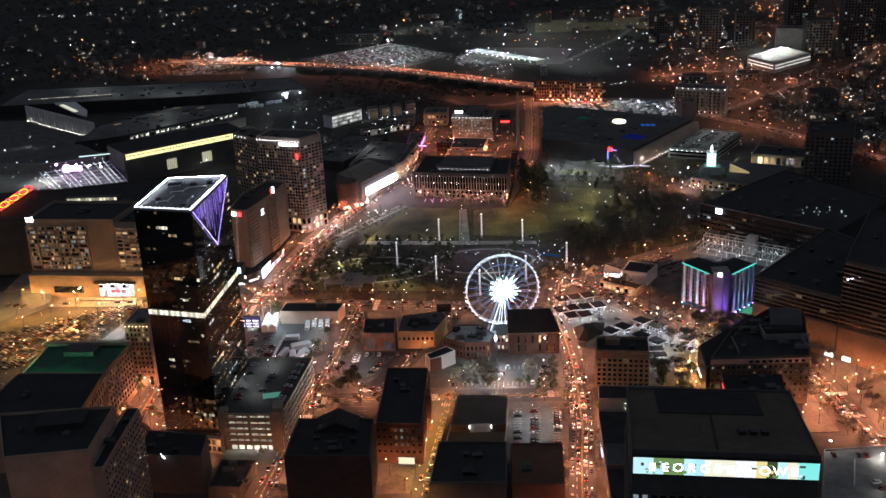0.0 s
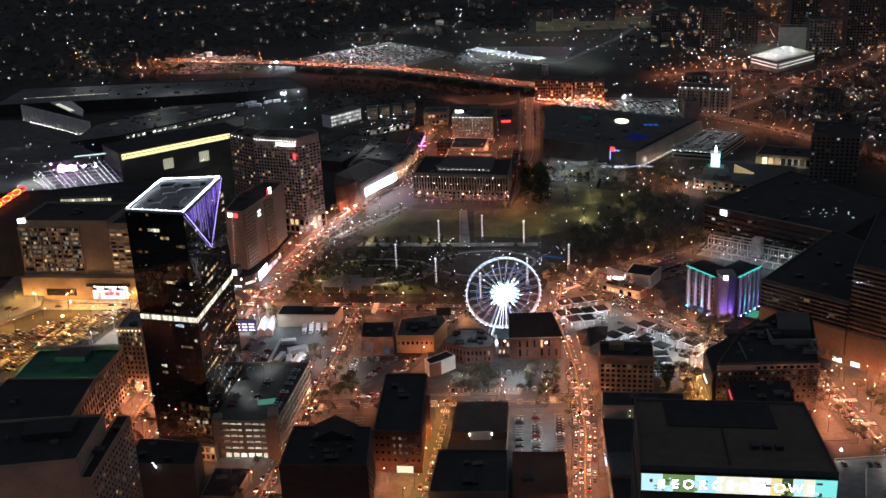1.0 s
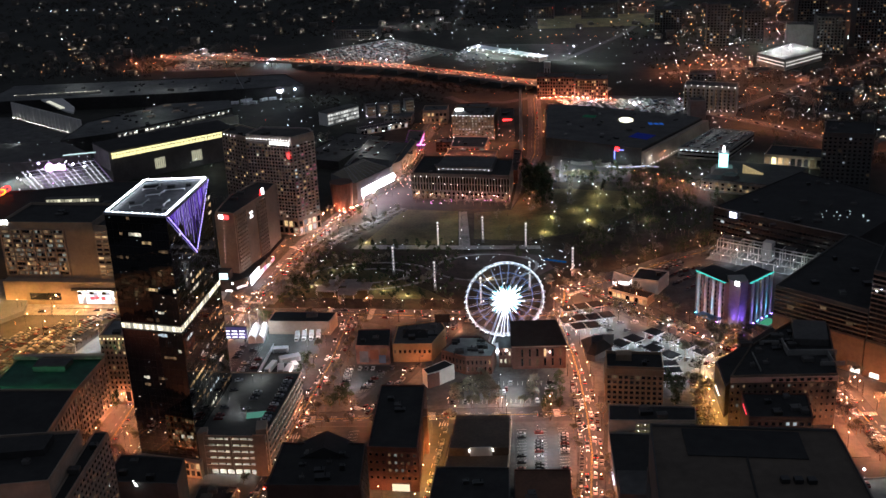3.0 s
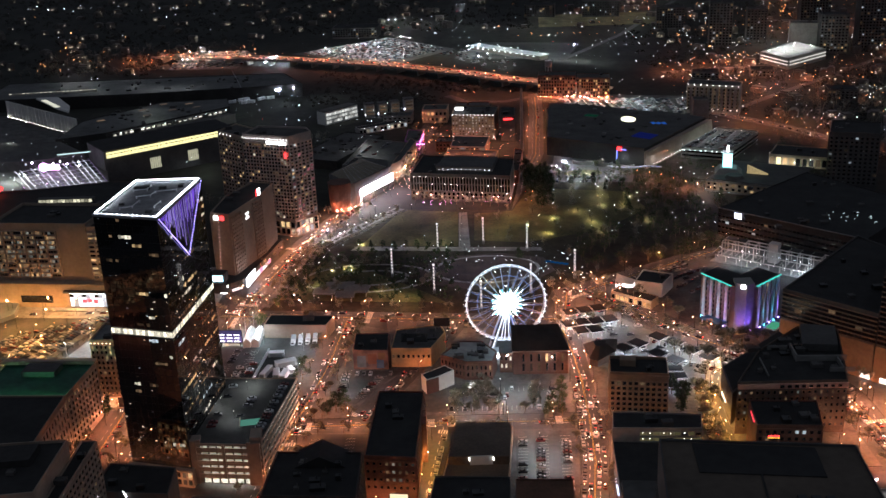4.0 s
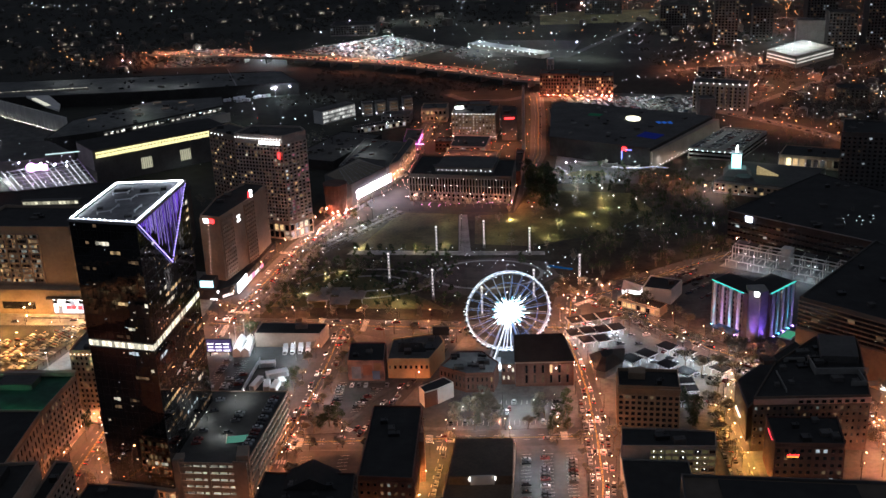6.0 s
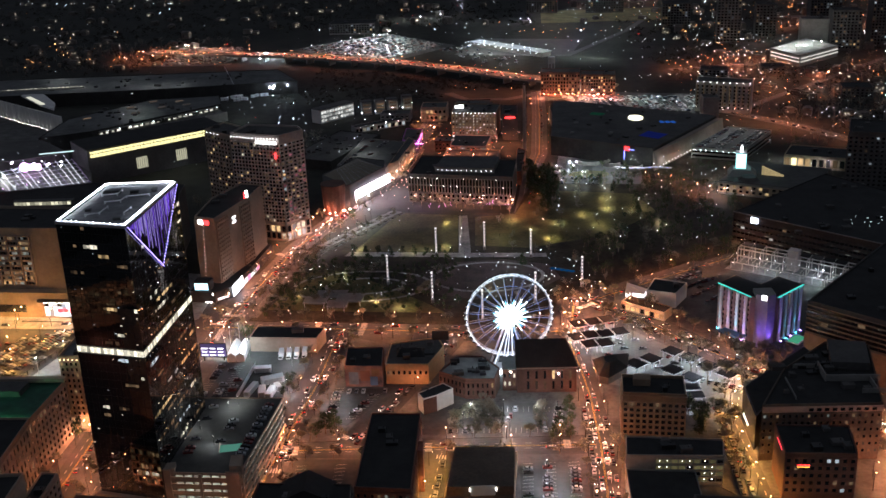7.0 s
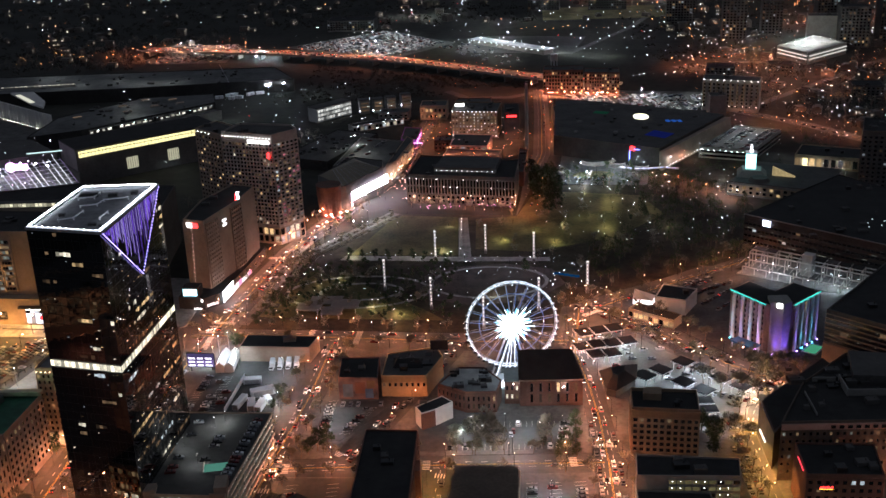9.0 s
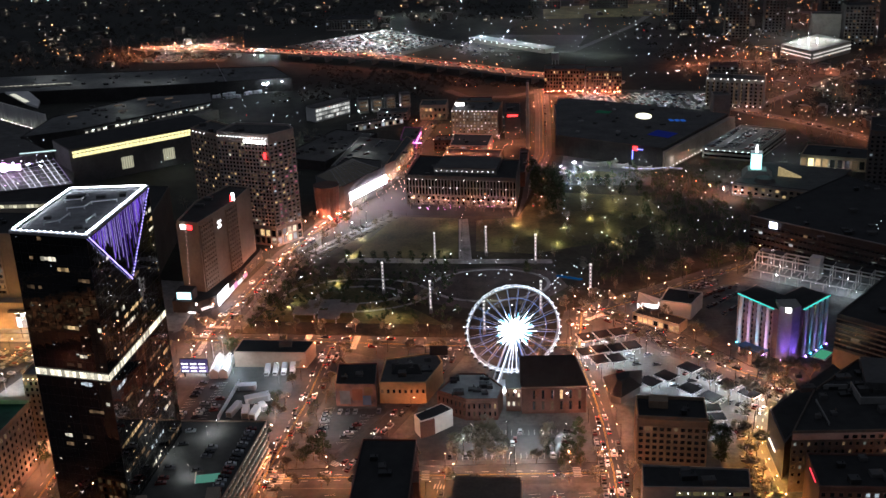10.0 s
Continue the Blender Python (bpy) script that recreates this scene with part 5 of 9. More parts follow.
for i in range(9):
    q = Vector(OM[0]).lerp(Vector(OM[1]), 0.55 + i * 0.048)
    part("letter_shape", Acc().box(q.x - 0.3, q.y - 0.9, 71.8, 1.1, 0.4, 2.2, -0.38), sign_white, om, "white letter shape")
part("red_beacon", Acc().box(-125, 821.8, 62, 1.6, 0.6, 4, -0.38), neon_red, om)
b = building("hotel_rear_slab", "rear slab of the tall hotel with dim windows", [(-182, 862), (-160, 842), (-150, 861), (-172, 884)], 74.0, beige, roof_mid, 1.2, 2, category="skyscraper")
facade(b, (-182, 862), (-160, 842), 14, 72, 8, 19, 0.55, 0.5, 0.2, [win_dim, win_warm], beige, 0.5, cap=30)
for i in range(4):
    part("roof_lamp", Acc().ball(-180 + i * 3.2, 860 - i * 2.9, 73.4, 0.34), sign_white, b)

# ---- football hall with the bright screen, and the garage roof behind ----
b = building("football_museum", "curved-roof museum with an oval brown drum beside it", [(-100, 882), (-82, 890), (-57, 936), (-58, 955), (-82, 968), (-106, 920)], 20.0, dark_concrete, roof_mid, 0.6, 0)
drum = Acc()
ring = [(-94 + 8 * math.cos(t * math.pi / 10), 884 + 8 * math.sin(t * math.pi / 10)) for t in range(20)]
drum.prism(ring, 0.1, 24, [(-94 + 9.5 * math.cos(t * math.pi / 10), 884 + 9.5 * math.sin(t * math.pi / 10)) for t in range(20)])
part("drum", drum, red_brick, b, "oval brown drum")
part("screen", Acc().box(-66.0, 917.8, 7, 0.6, 50, 6.2, -0.505), glow("facade_screen", (1.0, 0.84, 0.97), 30.0), b, "long bright white facade screen")
part("vault", Acc().add([(-105, 920, 20.1), (-84, 890, 20.1), (-59, 936, 20.1), (-82, 966, 20.1), (-94, 918, 25), (-78, 940, 25)], [(0, 1, 4), (1, 2, 5, 4), (2, 3, 5), (3, 0, 4, 5), (3, 2, 1, 0)]), surface("tan_metal_roof", (0.20, 0.17, 0.12), 0.6, vary=0.25), b)
for i in range(9):
    q0, q1 = Vector((-84, 890, 20.4)).lerp(Vector((-59, 936, 20.4)), i / 8), Vector((-94, 918, 25.2)).lerp(Vector((-78, 940, 25.2)), i / 8)
    part("roof_seam", Acc().tube(q0, q1, 0.16, 0.16, 4), pale_metal, b)
for i in range(5):
    part("foot_lamp", Acc().ball(-96 + i * 3.5, 873.5 + i * 2.2, 3.0, 0.22), far_orange, b)
b = building("roof_deck_garage", "low parking garage with cars on its roof", [(-100, 972), (-58, 958), (-38, 1040), (-84, 1062)], 12.0, grey_concrete, roof_mid, 0.9, 0)
b = building("striped_low_building", "low building with a lit street front", [(-56, 962), (-48, 975), (-36, 1040), (-42, 1052)], 14.0, tan, roof_mid, 0.8, 2)
facade(b, (-48, 975), (-36, 1040), 1, 13, 14, 3, 0.5, 0.55, 0.75, [win_pale, win_warm], tan, 0.3)
# Violet light is put into the wall colour, besides what the lamp row gives.
b = building("violet_lit_shed", "low building washed in violet light", [(-48, 1062), (-34, 1058), (-30, 1100), (-46, 1106)], 9.0, surface("violet_painted_wall", (0.4, 0.15, 0.45), 0.8), roof_mid, 0.6, 2)
part("violet_lamp_row", Acc().box(-34.5, 1057, 6.5, 12, 0.4, 0.6, -0.2).box(-32, 1078, 6.5, 0.4, 34, 0.6, -0.09), glow("violet_wall_lamp", (0.9, 0.25, 0.75), 6.0), b)

# ---- grid-fronted office beyond the lawn ----
office_grey = surface("weathered_office_concrete", (0.15, 0.135, 0.125), 0.85, vary=0.25, grain=1.2)
MB = [(-37, 905), (44, 886), (50, 935), (-28, 958)]
b = building("grid_front_office", "pale office with a fine vertical grid front and roof lamps", MB, 22.0, dark_concrete, roof_dark, 1.2, 9)
facade(b, MB[0], MB[1], 8.5, 20.5, 34, 2, 0.6, 0.9, 0.05, [win_dim, win_dim, win_cool], office_grey, 0.8, cap=34)
facade(b, MB[0], MB[1], 1, 7.8, 22, 2, 0.5, 0.7, 0.2, [win_dim, win_dim, win_pale], office_grey, 0.4, cap=22)
part("setback", Acc().prism([(-16, 912), (30, 902), (36, 934), (-8, 946)], 22.1, 26), dark_concrete, b)
for i in range(12):
    part("terrace_lamp", Acc().ball(-14 + i * 3.8, 910 - i * 0.85, 24.0, 0.3), sign_white, b)
for i in range(16):
    q = Vector(MB[0]).lerp(Vector(MB[1]), (i + 0.5) / 16)
    part("front_lamp", Acc().ball(q.x, q.y - 1.4, random.choice((8.2, 14.5, 20.5)), 0.28), sign_white, b)
b = building("orange_lit_garage", "low garage deck glowing orange under sodium lamps", [(-12, 985), (34, 974), (40, 1010), (-6, 1022)], 10.0, tan, paving, 0.9, 0)
grid_bright = lit_glass("bright_shop_pane", (1.0, 0.93, 0.85), 0.35, 2.2)
b = building("pale_front_building", "pale low building with bright shop windows and red sign", [(-4, 1030), (28, 1022), (34, 1060), (0, 1068)], 10.5, pink_stone, roof_mid, 0.8, 2)
facade(b, (-4, 1030), (28, 1022), 2, 10, 7, 2, 0.7, 0.8, 0.75, [grid_bright, win_pale, win_cool], pink_stone)
b = building("night_hotel", "square mid-rise hotel with lit windows and roof lamps", [(-2, 1098), (40, 1090), (46, 1128), (2, 1138)], 24.0, brown_stone, roof_mid, 1.2, 10)
facade(b, (-2, 1098), (40, 1090), 4, 23.5, 13, 7, 0.3, 0.36, 0.8, [win_pale, win_pale, win_warm, grid_bright], brown_stone, 0.3, cap=30)
for i in range(12):
    part("roof_lamp", Acc().ball(-1 + i * 3.6, 1097 - i * 0.7, 24.8, 0.4), sign_white, b)
    part("street_lamp_row", Acc().ball(-1 + i * 3.6, 1095 - i * 0.7, 3.2, 0.4), sign_white, b)
part("white_box_sign", Acc().box(6, 1112, 26, 8, 1, 2.6), sign_white, b)
b = building("slim_chimney_block", "narrow dark block with a red sign", [(46, 1085), (60, 1083), (62, 1120), (48, 1122)], 24.0, dark_concrete, roof_dark, 0.8, 2)
part("red_sign", Acc().box(53, 1083.4, 21, 9, 0.5, 1.6), neon_red, b)
chim = base("tall_chimney", 64, 1046, 0, "tall slim dark chimney stack", "chimney")
part("stack", Acc().tube((64, 1046, 0), (64, 1046, 60), 1.8, 1.1, 10), grey_concrete, chim)
part("stack_cap", Acc().tube((64, 1046, 60), (64, 1046, 61), 1.4, 1.4, 10), dark_metal, chim)
b = building("long_street_terrace", "row of narrow brick buildings lit orange along the street", [(48, 940), (54, 939), (62, 1005), (55, 1012)], 11.0, red_brick, roof_dark, 0.8, 4)
b = building("corner_low_building", "low dark building beside the long street", [(-28, 968), (30, 954), (34, 968), (-24, 982)], 12.0, dark_concrete, roof_dark, 0.8, 6)
for x, y, w, d, h, mt in ((-20, 1180, 26, 22, 14, tan), (-8, 1060, 20, 14, 9, red_brick), (105, 1130, 20, 60, 12, tan), (-60, 1180, 30, 16, 8, grey_concrete), (20, 1200, 36, 26, 10, red_brick)):
    b = building("low_town_building", "low city building with a flat roof", [(x - w / 2, y - d / 2), (x + w / 2, y - d / 2 - 2), (x + w / 2 + 2, y + d / 2), (x - w / 2 + 2, y + d / 2 + 2)], h, mt, roof_mid, 0.8, 2, group="low town buildings")
    facade(b, (x - w / 2, y - d / 2), (x + w / 2, y - d / 2 - 2), 1, h - 1, 6, 2, 0.5, 0.5, 0.4, [win_warm, win_dim], mt, 0.2)

# ---- hotel with coloured uplights ----


def beam(x, y, tx, ty, colour, degrees=17, watts=42000.0):
    """A narrow coloured floodlight at a pier's foot, aimed up the pier."""
    lamp = bpy.data.lights.new("pier_beam", "SPOT")
    lamp.color, lamp.energy, lamp.spot_size, lamp.spot_blend, lamp.shadow_soft_size = colour, watts, math.radians(degrees), 0.9, 0.12
    ob = new("pier_beam", lamp)
    d = Vector((tx - x, ty - y, 16.0))
    ob.matrix_basis = Matrix.Translation((x, y, 0.8)) @ d.to_track_quat("-Z", "Y").to_matrix().to_4x4()
    tagged(ob, "coloured floodlight at a hotel pier's foot", "floodlight", "hotel uplights")


EM = [(146.0, 655.0), (158.5, 634.0), (166.0, 628.0), (172.5, 632.0), (191.0, 648.5), (181, 662), (168, 651), (158, 666)]
eh = base("uplit_hotel", 167, 648, 0, "nine-storey hotel with blue and violet uplit piers and teal roof line", "hotel")
brown_stucco = surface("brown_stucco", (0.23, 0.16, 0.13), 0.85, vary=0.2)
part("wall", Acc().prism(EM, 0.1, 26.8), brown_stucco, eh)
part("roof", Acc().prism([(147, 655), (158.8, 635), (166, 629.5), (172, 633), (189.8, 648.6), (181, 660.5), (168, 650), (158, 664.5)], 26.81, 27.1), roof_dark, eh)
part("centre_tower", Acc().prism([(160.5, 632.0), (165.7, 627.3), (171, 630.8), (171, 640), (161, 640)], 0.1, 29.2), grey_concrete, eh)
part("white_logo", Acc().box(163.9, 628.2, 27.0, 2.6, 0.5, 2.6, -0.5), sign_white, eh)
for p0, p1, nb in ((EM[0], EM[1], 4), (EM[3], EM[4], 5)):
    facade(eh, p0, p1, 2, 26, nb * 2, 8, 0.4, 0.5, 0.12, [win_dim, win_warm], brown_stucco, 0.25)
    v0, v1 = Vector(p0), Vector(p1)
    d = (v1 - v0).normalized()
    o = Vector((d.y, -d.x))
    ang = math.atan2(d.y, d.x)
    m = (v0 + v1) / 2 + o * 0.4
    part("teal_line", Acc().box(m.x, m.y, 26.6, (v1 - v0).length + 0.4, 0.5, 0.45, ang), neon_teal, eh, "teal neon roof line")
    for i in range(nb):
        q = v0.lerp(v1, (i + 0.5) / nb) + o * 0.5
        part("pier", Acc().box(q.x, q.y, 0.1, 2.0, 1.0, 26.0, ang), white_wall, eh)
        r = q + o * 1.7
        beam(r.x, r.y, q.x + o.x * 0.95, q.y + o.y * 0.95, (0.08, 0.62, 1.0) if (i % 2 == (0 if nb == 4 else 1)) else (0.33, 0.20, 1.0), 30, 34000.0 if nb == 4 else 19000.0)
        part("uplight", Acc().box(r.x, r.y, 0.5, 0.9, 0.5, 0.2, ang), up_cyan if (i % 2 == (0 if nb == 4 else 1)) else up_violet, eh, "coloured uplight at the pier foot")
for x, y, nx, ny in ((163.1, 629.65, -0.67, -0.74), (165.7, 627.3, 0.0, -1.0), (168.3, 629.05, 0.55, -0.83)):
    beam(x + nx * 1.1, y + ny * 1.1, x + nx * 0.7, y + ny * 0.7, (0.24, 0.11, 1.0), 44, 36000.0)
    part("uplight", Acc().box(x + nx * 1.1, y + ny * 1.1, 0.5, 0.8, 0.6, 0.2), up_violet, eh, "violet uplight")
part("porch", Acc().prism([(143, 640), (152, 629), (157, 633), (148, 644)], 3.6, 4.4), glass("blue_canopy", (0.05, 0.15, 0.3), 0.3), eh)
for x, y in ((144, 640), (152, 630.5), (148, 643), (156, 633)):
    part("porch_post", Acc().box(x, y, 0.1, 0.4, 0.4, 3.5), white_metal, eh)
po = base("hotel_pool", 185, 634, 0.2, "small lit green pool beside the hotel", "pool")
part("basin", Acc().prism([(178, 632), (184, 627), (192, 636), (186, 641)], 0.16, 0.35), white_wall, po)
part("water", Acc().prism([(179, 632), (184, 628), (191, 636), (186, 640)], 0.354, 0.37), pool_green, po)

# ---- white pavilion, restaurant and canopies ----
b = building("white_restaurant", "white flat-roofed building with a lit end wall", [(112, 689), (128, 682), (138, 698), (120, 707)], 9.0, white_wall, roof_dark, 0.6, 1)
tent = base("lit_pavilion", 107, 698, 0.1, "bright white pavilion with a pointed roof", "pavilion")
part("lit_wall", Acc().prism([(101, 697), (111, 693), (114, 701), (104, 705)], 0.1, 5.0), glow("pavilion_glow", (0.95, 0.95, 1.0), 3.2), tent)
part("pointed_roof", Acc().add([(100.5, 697, 5), (111.5, 692.5, 5), (114.5, 701, 5), (103.5, 705.5, 5), (102, 699, 10.5)], [(0, 1, 4), (1, 2, 4), (2, 3, 4), (3, 0, 4), (3, 2, 1, 0)]), white_wall, tent)
b = building("diner_row", "low diner with orange lit front", [(96, 683), (118, 664), (124, 672), (103, 691)], 5.0, tan, roof_dark, 0.5, 2)
facade(b, (96, 683), (118, 664), 0.6, 4.2, 9, 1, 0.8, 0.8, 0.7, [win_warm], tan, 0.2)


def canopy(x, y, w, d, ang):
    c = base("parking_canopy", x, y, 0.2, "dark solar parking canopy on white steel posts", "canopy", "parking canopies")
    part("panel", Acc().box(x, y, 4.0, w, d, 0.25, ang), panel_dark, c)
    part("rim", Acc().box(x, y, 3.72, w + 0.3, d + 0.3, 0.24, ang), white_metal, c)
    for ox in (-0.38, 0.38):
        for oy in (-0.38, 0.38):
            a, bb = ox * w, oy * d
            part("post", Acc().box(x + a * math.cos(ang) - bb * math.sin(ang), y + a * math.sin(ang) + bb * math.cos(ang), 0.2, 0.35, 0.35, 3.5), white_metal, c)
    part("tube_lamp", Acc().box(x, y, 3.5, w * 0.8, 0.3, 0.15, ang), bpy.data.materials["canopy_tube"], c)


glow("canopy_tube", COOL, 75.0)
for x, y in ((67.0, 656.2), (76.0, 658.6), (84.5, 661.1), (72.5, 641.4), (80.8, 642.2), (89.4, 644.5), (64.5, 639.0), (70.5, 629.5), (79, 630.5)):
    canopy(x, y, 7.8, 9.0, 0.28)
for x, y in ((113.4, 617.5), (121.4, 609.4), (128.5, 598.9), (109.1, 595.8), (100.5, 609.6), (91.5, 604.0), (136, 589.5), (117, 587)):
    canopy(x, y, 9.2, 8.2, -0.87)
for x, y in ((113.4, 576.5), (113.7, 568), (112.7, 558.3)):
    canopy(x, y, 11.0, 6.4, 0.02)

# ---- dark exhibition building with glass floors, and the white steel frame ----
b = building("banded_exhibition_block", "big dark exhibition block with banded floors over a plain wall", [(178, 601), (216, 563), (262, 650), (247, 680), (209, 636)], 37.0, dark_concrete, roof_dark, 1.2, 5)
facade(b, (178, 601), (216, 563), 21, 36, 14, 6, 0.95, 0.8, 0.04, [win_dim, win_dim, news_cool], brown_stone, 0.8, piers=False)
part("street_wall", Acc().box(197.0 - 0.6, 582.0 - 0.6, 0.15, 53.5, 1.0, 20.5, -0.785), brown_stone, b)
b = building("banded_tower_block", "taller dark block with horizontal floor bands", [(216.5, 562.5), (262, 517), (300, 580), (262, 648)], 60.0, dark_concrete, roof_dark, 1.2, 5, category="skyscraper")
facade(b, (216.5, 562.5), (262, 517), 21, 59, 18, 14, 0.95, 0.8, 0.03, [win_dim, win_dim, news_cool], brown_stone, 0.8, piers=False)
part("street_wall", Acc().box(239 - 0.7, 539.6 - 0.7, 0.15, 64, 1.0, 20.5, -0.785), brown_stone, b)
rng = random.Random(83)
for i in range(16):
    q = Vector((180, 599)).lerp(Vector((214, 565)), rng.random())
    part("desk_lamp", Acc().box(q.x - 0.55, q.y - 0.55, rng.choice((23.0, 25.5, 28.0, 30.5, 33.0)), 0.3, 0.2, 0.14, -0.785), win_pale, b, "small lamp left on behind the glass")
arch_light = glow("entrance_arch_light", WHITE, 3.0)
for x, y in ((212.5, 564.0), (220, 556.5)):
    part("entrance_light", Acc().box(x, y, 1, 5, 0.5, 2.5, -0.785), arch_light, b)
for i in range(5):
    part("corner_lamp", Acc().ball(219 + random.uniform(-1, 5), 561 + random.uniform(-6, 0), 50 + random.uniform(-3, 8), 0.13), lamp_park, b)
BR = [(188, 788), (266, 713), (330, 780), (276, 868)]
b = building("big_dark_museum_block", "huge flat-roofed dark block with a pale parapet line", BR, 22.0, black_wall, roof_dark, 0.8, 16)
facade(b, BR[0], BR[1], 3, 19, 36, 4, 0.86, 0.4, 0.05, [win_cool, win_dim], black_wall, 0.4)
part("parapet_cap", Acc().box(226.6, 750.0, 22.8, 109, 0.8, 0.5, -0.766), plaza_stone, b)
for i in range(22):
    q = Vector(BR[0]).lerp(Vector(BR[1]), (i + random.uniform(0.1, 0.9)) / 22)
    part("wall_light", Acc().box(q.x - 0.5, q.y - 0.55, random.choice((6.5, 10.5, 14.5)), random.uniform(0.8, 3.4), 0.2, 0.3, -0.766), news_cool, b)
part("blue_sign", Acc().box(199, 776.2, 18.0, 5.0, 0.6, 3.8, -0.766), glow("pale_blue_sign", (0.75, 0.78, 1.0), 7.0), b)
for i in range(14):
    part("roof_lamp", Acc().box(262 + random.uniform(-8, 26), 752 + random.uniform(-12, 16), 23 + random.uniform(0, 2), random.uniform(0.5, 1.8), 0.35, 0.3, random.uniform(0, 1.5)), glow("roof_work_light", (0.75, 0.95, 0.92), 1.1) if i == 0 else bpy.data.materials["roof_work_light"], b)
slab("site_floor", "pale concrete floor of an unfinished deck", [(172, 742), (190, 730), (232, 698), (262, 676), (284, 700), (250, 728), (196, 770)], surface("fresh_concrete", (0.24, 0.24, 0.235), 0.85, vary=0.35, grain=1.0, stain=0.12), 0.24, "building site")
fr = base("white_steel_frame", 212, 715, 0.24, "floodlit pale steel frame of an unfinished deck", "building frame")
site_strip = glow("site_strip_light", COOL, 9.0)
for i in range(14):
    for j in range(5):
        if j == 1 and i % 2:
            continue
        x, y = 176 + i * 6.0 + j * 3.4, 743 - i * 4.6 + j * 5.0
        part("column", Acc().box(x, y, 0.2, 0.45, 0.45, 4.2 if j < 2 else 9.2, -0.654), white_wall, fr)
for j, z in ((0, 4.2), (2, 4.4), (2, 9.0), (3, 9.0), (4, 4.4), (4, 9.0)):
    part("beam", Acc().box(176 + 39 + j * 3.4, 743 - 29.9 + j * 5.0, z, 98, 0.5, 0.55, -0.654), white_wall, fr)
for i in range(0, 14):
    x, y = 176 + i * 6.0 + 3 * 3.4, 743 - i * 4.6 + 3 * 5.0
    part("cross_beam", Acc().box(x, y, 9.55, 0.35, 12.4, 0.4, -0.597), white_wall, fr)
for i in range(26):
    x, y = 174 + i * 3.1 + 1.7, 744.5 - i * 2.4 + 2.5
    part("purlin", Acc().box(x + 2.4, y + 3.6, 4.8, 0.2, 10.0, 0.25, -0.597), white_wall, fr)
for i in range(13):
    if i in (2, 3, 9):
        continue
    x, y = 179 + i * 6.0 + 11.9, 740.7 - i * 4.6 + 17.5
    part("deck_panel", Acc().box(x, y, 9.96, 7.0, 5.6, 0.25, -0.654), roof_dark if i % 3 else dark_concrete, fr)
part("lift_core", Acc().box(214, 736, 0.2, 6.5, 6.0, 13.5, -0.654), white_wall, fr)
for i in range(20):
    part("site_strip_lamp", Acc().box(180 + i * 4.1, 746.5 - i * 3.15, 8.75, 0.9, 0.07, 0.07, -0.654), site_strip, fr)
for i in range(13):
    part("work_lamp", Acc().ball(176 + i * 6.2, 738 - i * 4.7, 5.5, 0.1), lamp_park, fr)

# Floodlight on the arena's ribs is put into self-glowing rib materials.
rib_glow = glow("lit_white_rib", (0.92, 0.92, 1.0), 1.3)
rib_dim = glow("dim_violet_rib", (0.75, 0.55, 1.0), 0.35)

# ---- arena, halls and rail land on the west side ----
ar = base("striped_arena", -372, 1035, 0, "arena with white roof ribs and a magenta screen", "arena")
part("bowl", Acc().prism([(-520, 900), (-360, 905), (-300, 945), (-318, 1000), (-380, 1060), (-520, 1060)], 0, 12), dark_concrete, ar)
part("arena_roof", Acc().prism([(-520, 1000), (-385, 990), (-340, 1012), (-380, 1060), (-520, 1070)], 12.1, 22), roof_mid, ar)
part("terrace", Acc().prism([(-302, 946), (-338, 1004), (-392, 968), (-356, 918)], 12.1, 13.0), grey_concrete, ar)
for i in range(15):
    t = i / 14
    p0, p1 = Vector((-302, 947, 13.5)).lerp(Vector((-356, 920, 13.5)), t), Vector((-336, 1005, 19)).lerp(Vector((-390, 970, 19)), t)
    part("roof_rib", Acc().tube(p0, p1, 0.22, 0.18, 4), rib_glow if i % 4 else rib_dim, ar)
for k in range(7):
    p0, p1 = Vector((-304, 951, 13.6)).lerp(Vector((-334, 1000, 18.6)), k / 6), Vector((-354, 925, 13.6)).lerp(Vector((-386, 968, 18.6)), k / 6)
    part("rib_tie", Acc().tube(p0, p1, 0.2, 0.2, 4), white_metal, ar)
part("magenta_screen", Acc().tube((-366, 974.4, 20), (-366, 976, 20), 4.0, 4.0, 16).box(-357, 975.2, 17.5, 10, 1.0, 5.0, -0.05), arena_magenta, ar, "glowing magenta screen")
# Glowing balls added above the terrace to brighten the arena.
arena_wash = glow("arena_pink_flood", (0.80, 0.76, 1.0), 560.0)
for x, y in ((-372, 966), (-352, 962), (-338, 958), (-326, 952)):
    part("flood_lamp", Acc().ball(x, y, 27.0, 0.45), arena_wash, ar, "added floodlight that brightens the arena roof")
part("ramp_line", Acc().box(-348, 1012, 22.2, 34, 0.8, 0.8, 0.25), bpy.data.materials["roof_work_light"], ar)
for i in range(6):
    part("rib_lamp", Acc().ball(-345 - i * 8, 948 - i * 5, 14.5, 0.35), arena_magenta if i % 2 else sign_white, ar)
red = base("red_roof_sign", -347, 805, 40, "red and yellow neon roof sign", "sign")
amber = glow("amber_neon", (1.0, 0.30, 0.02), 4.0)
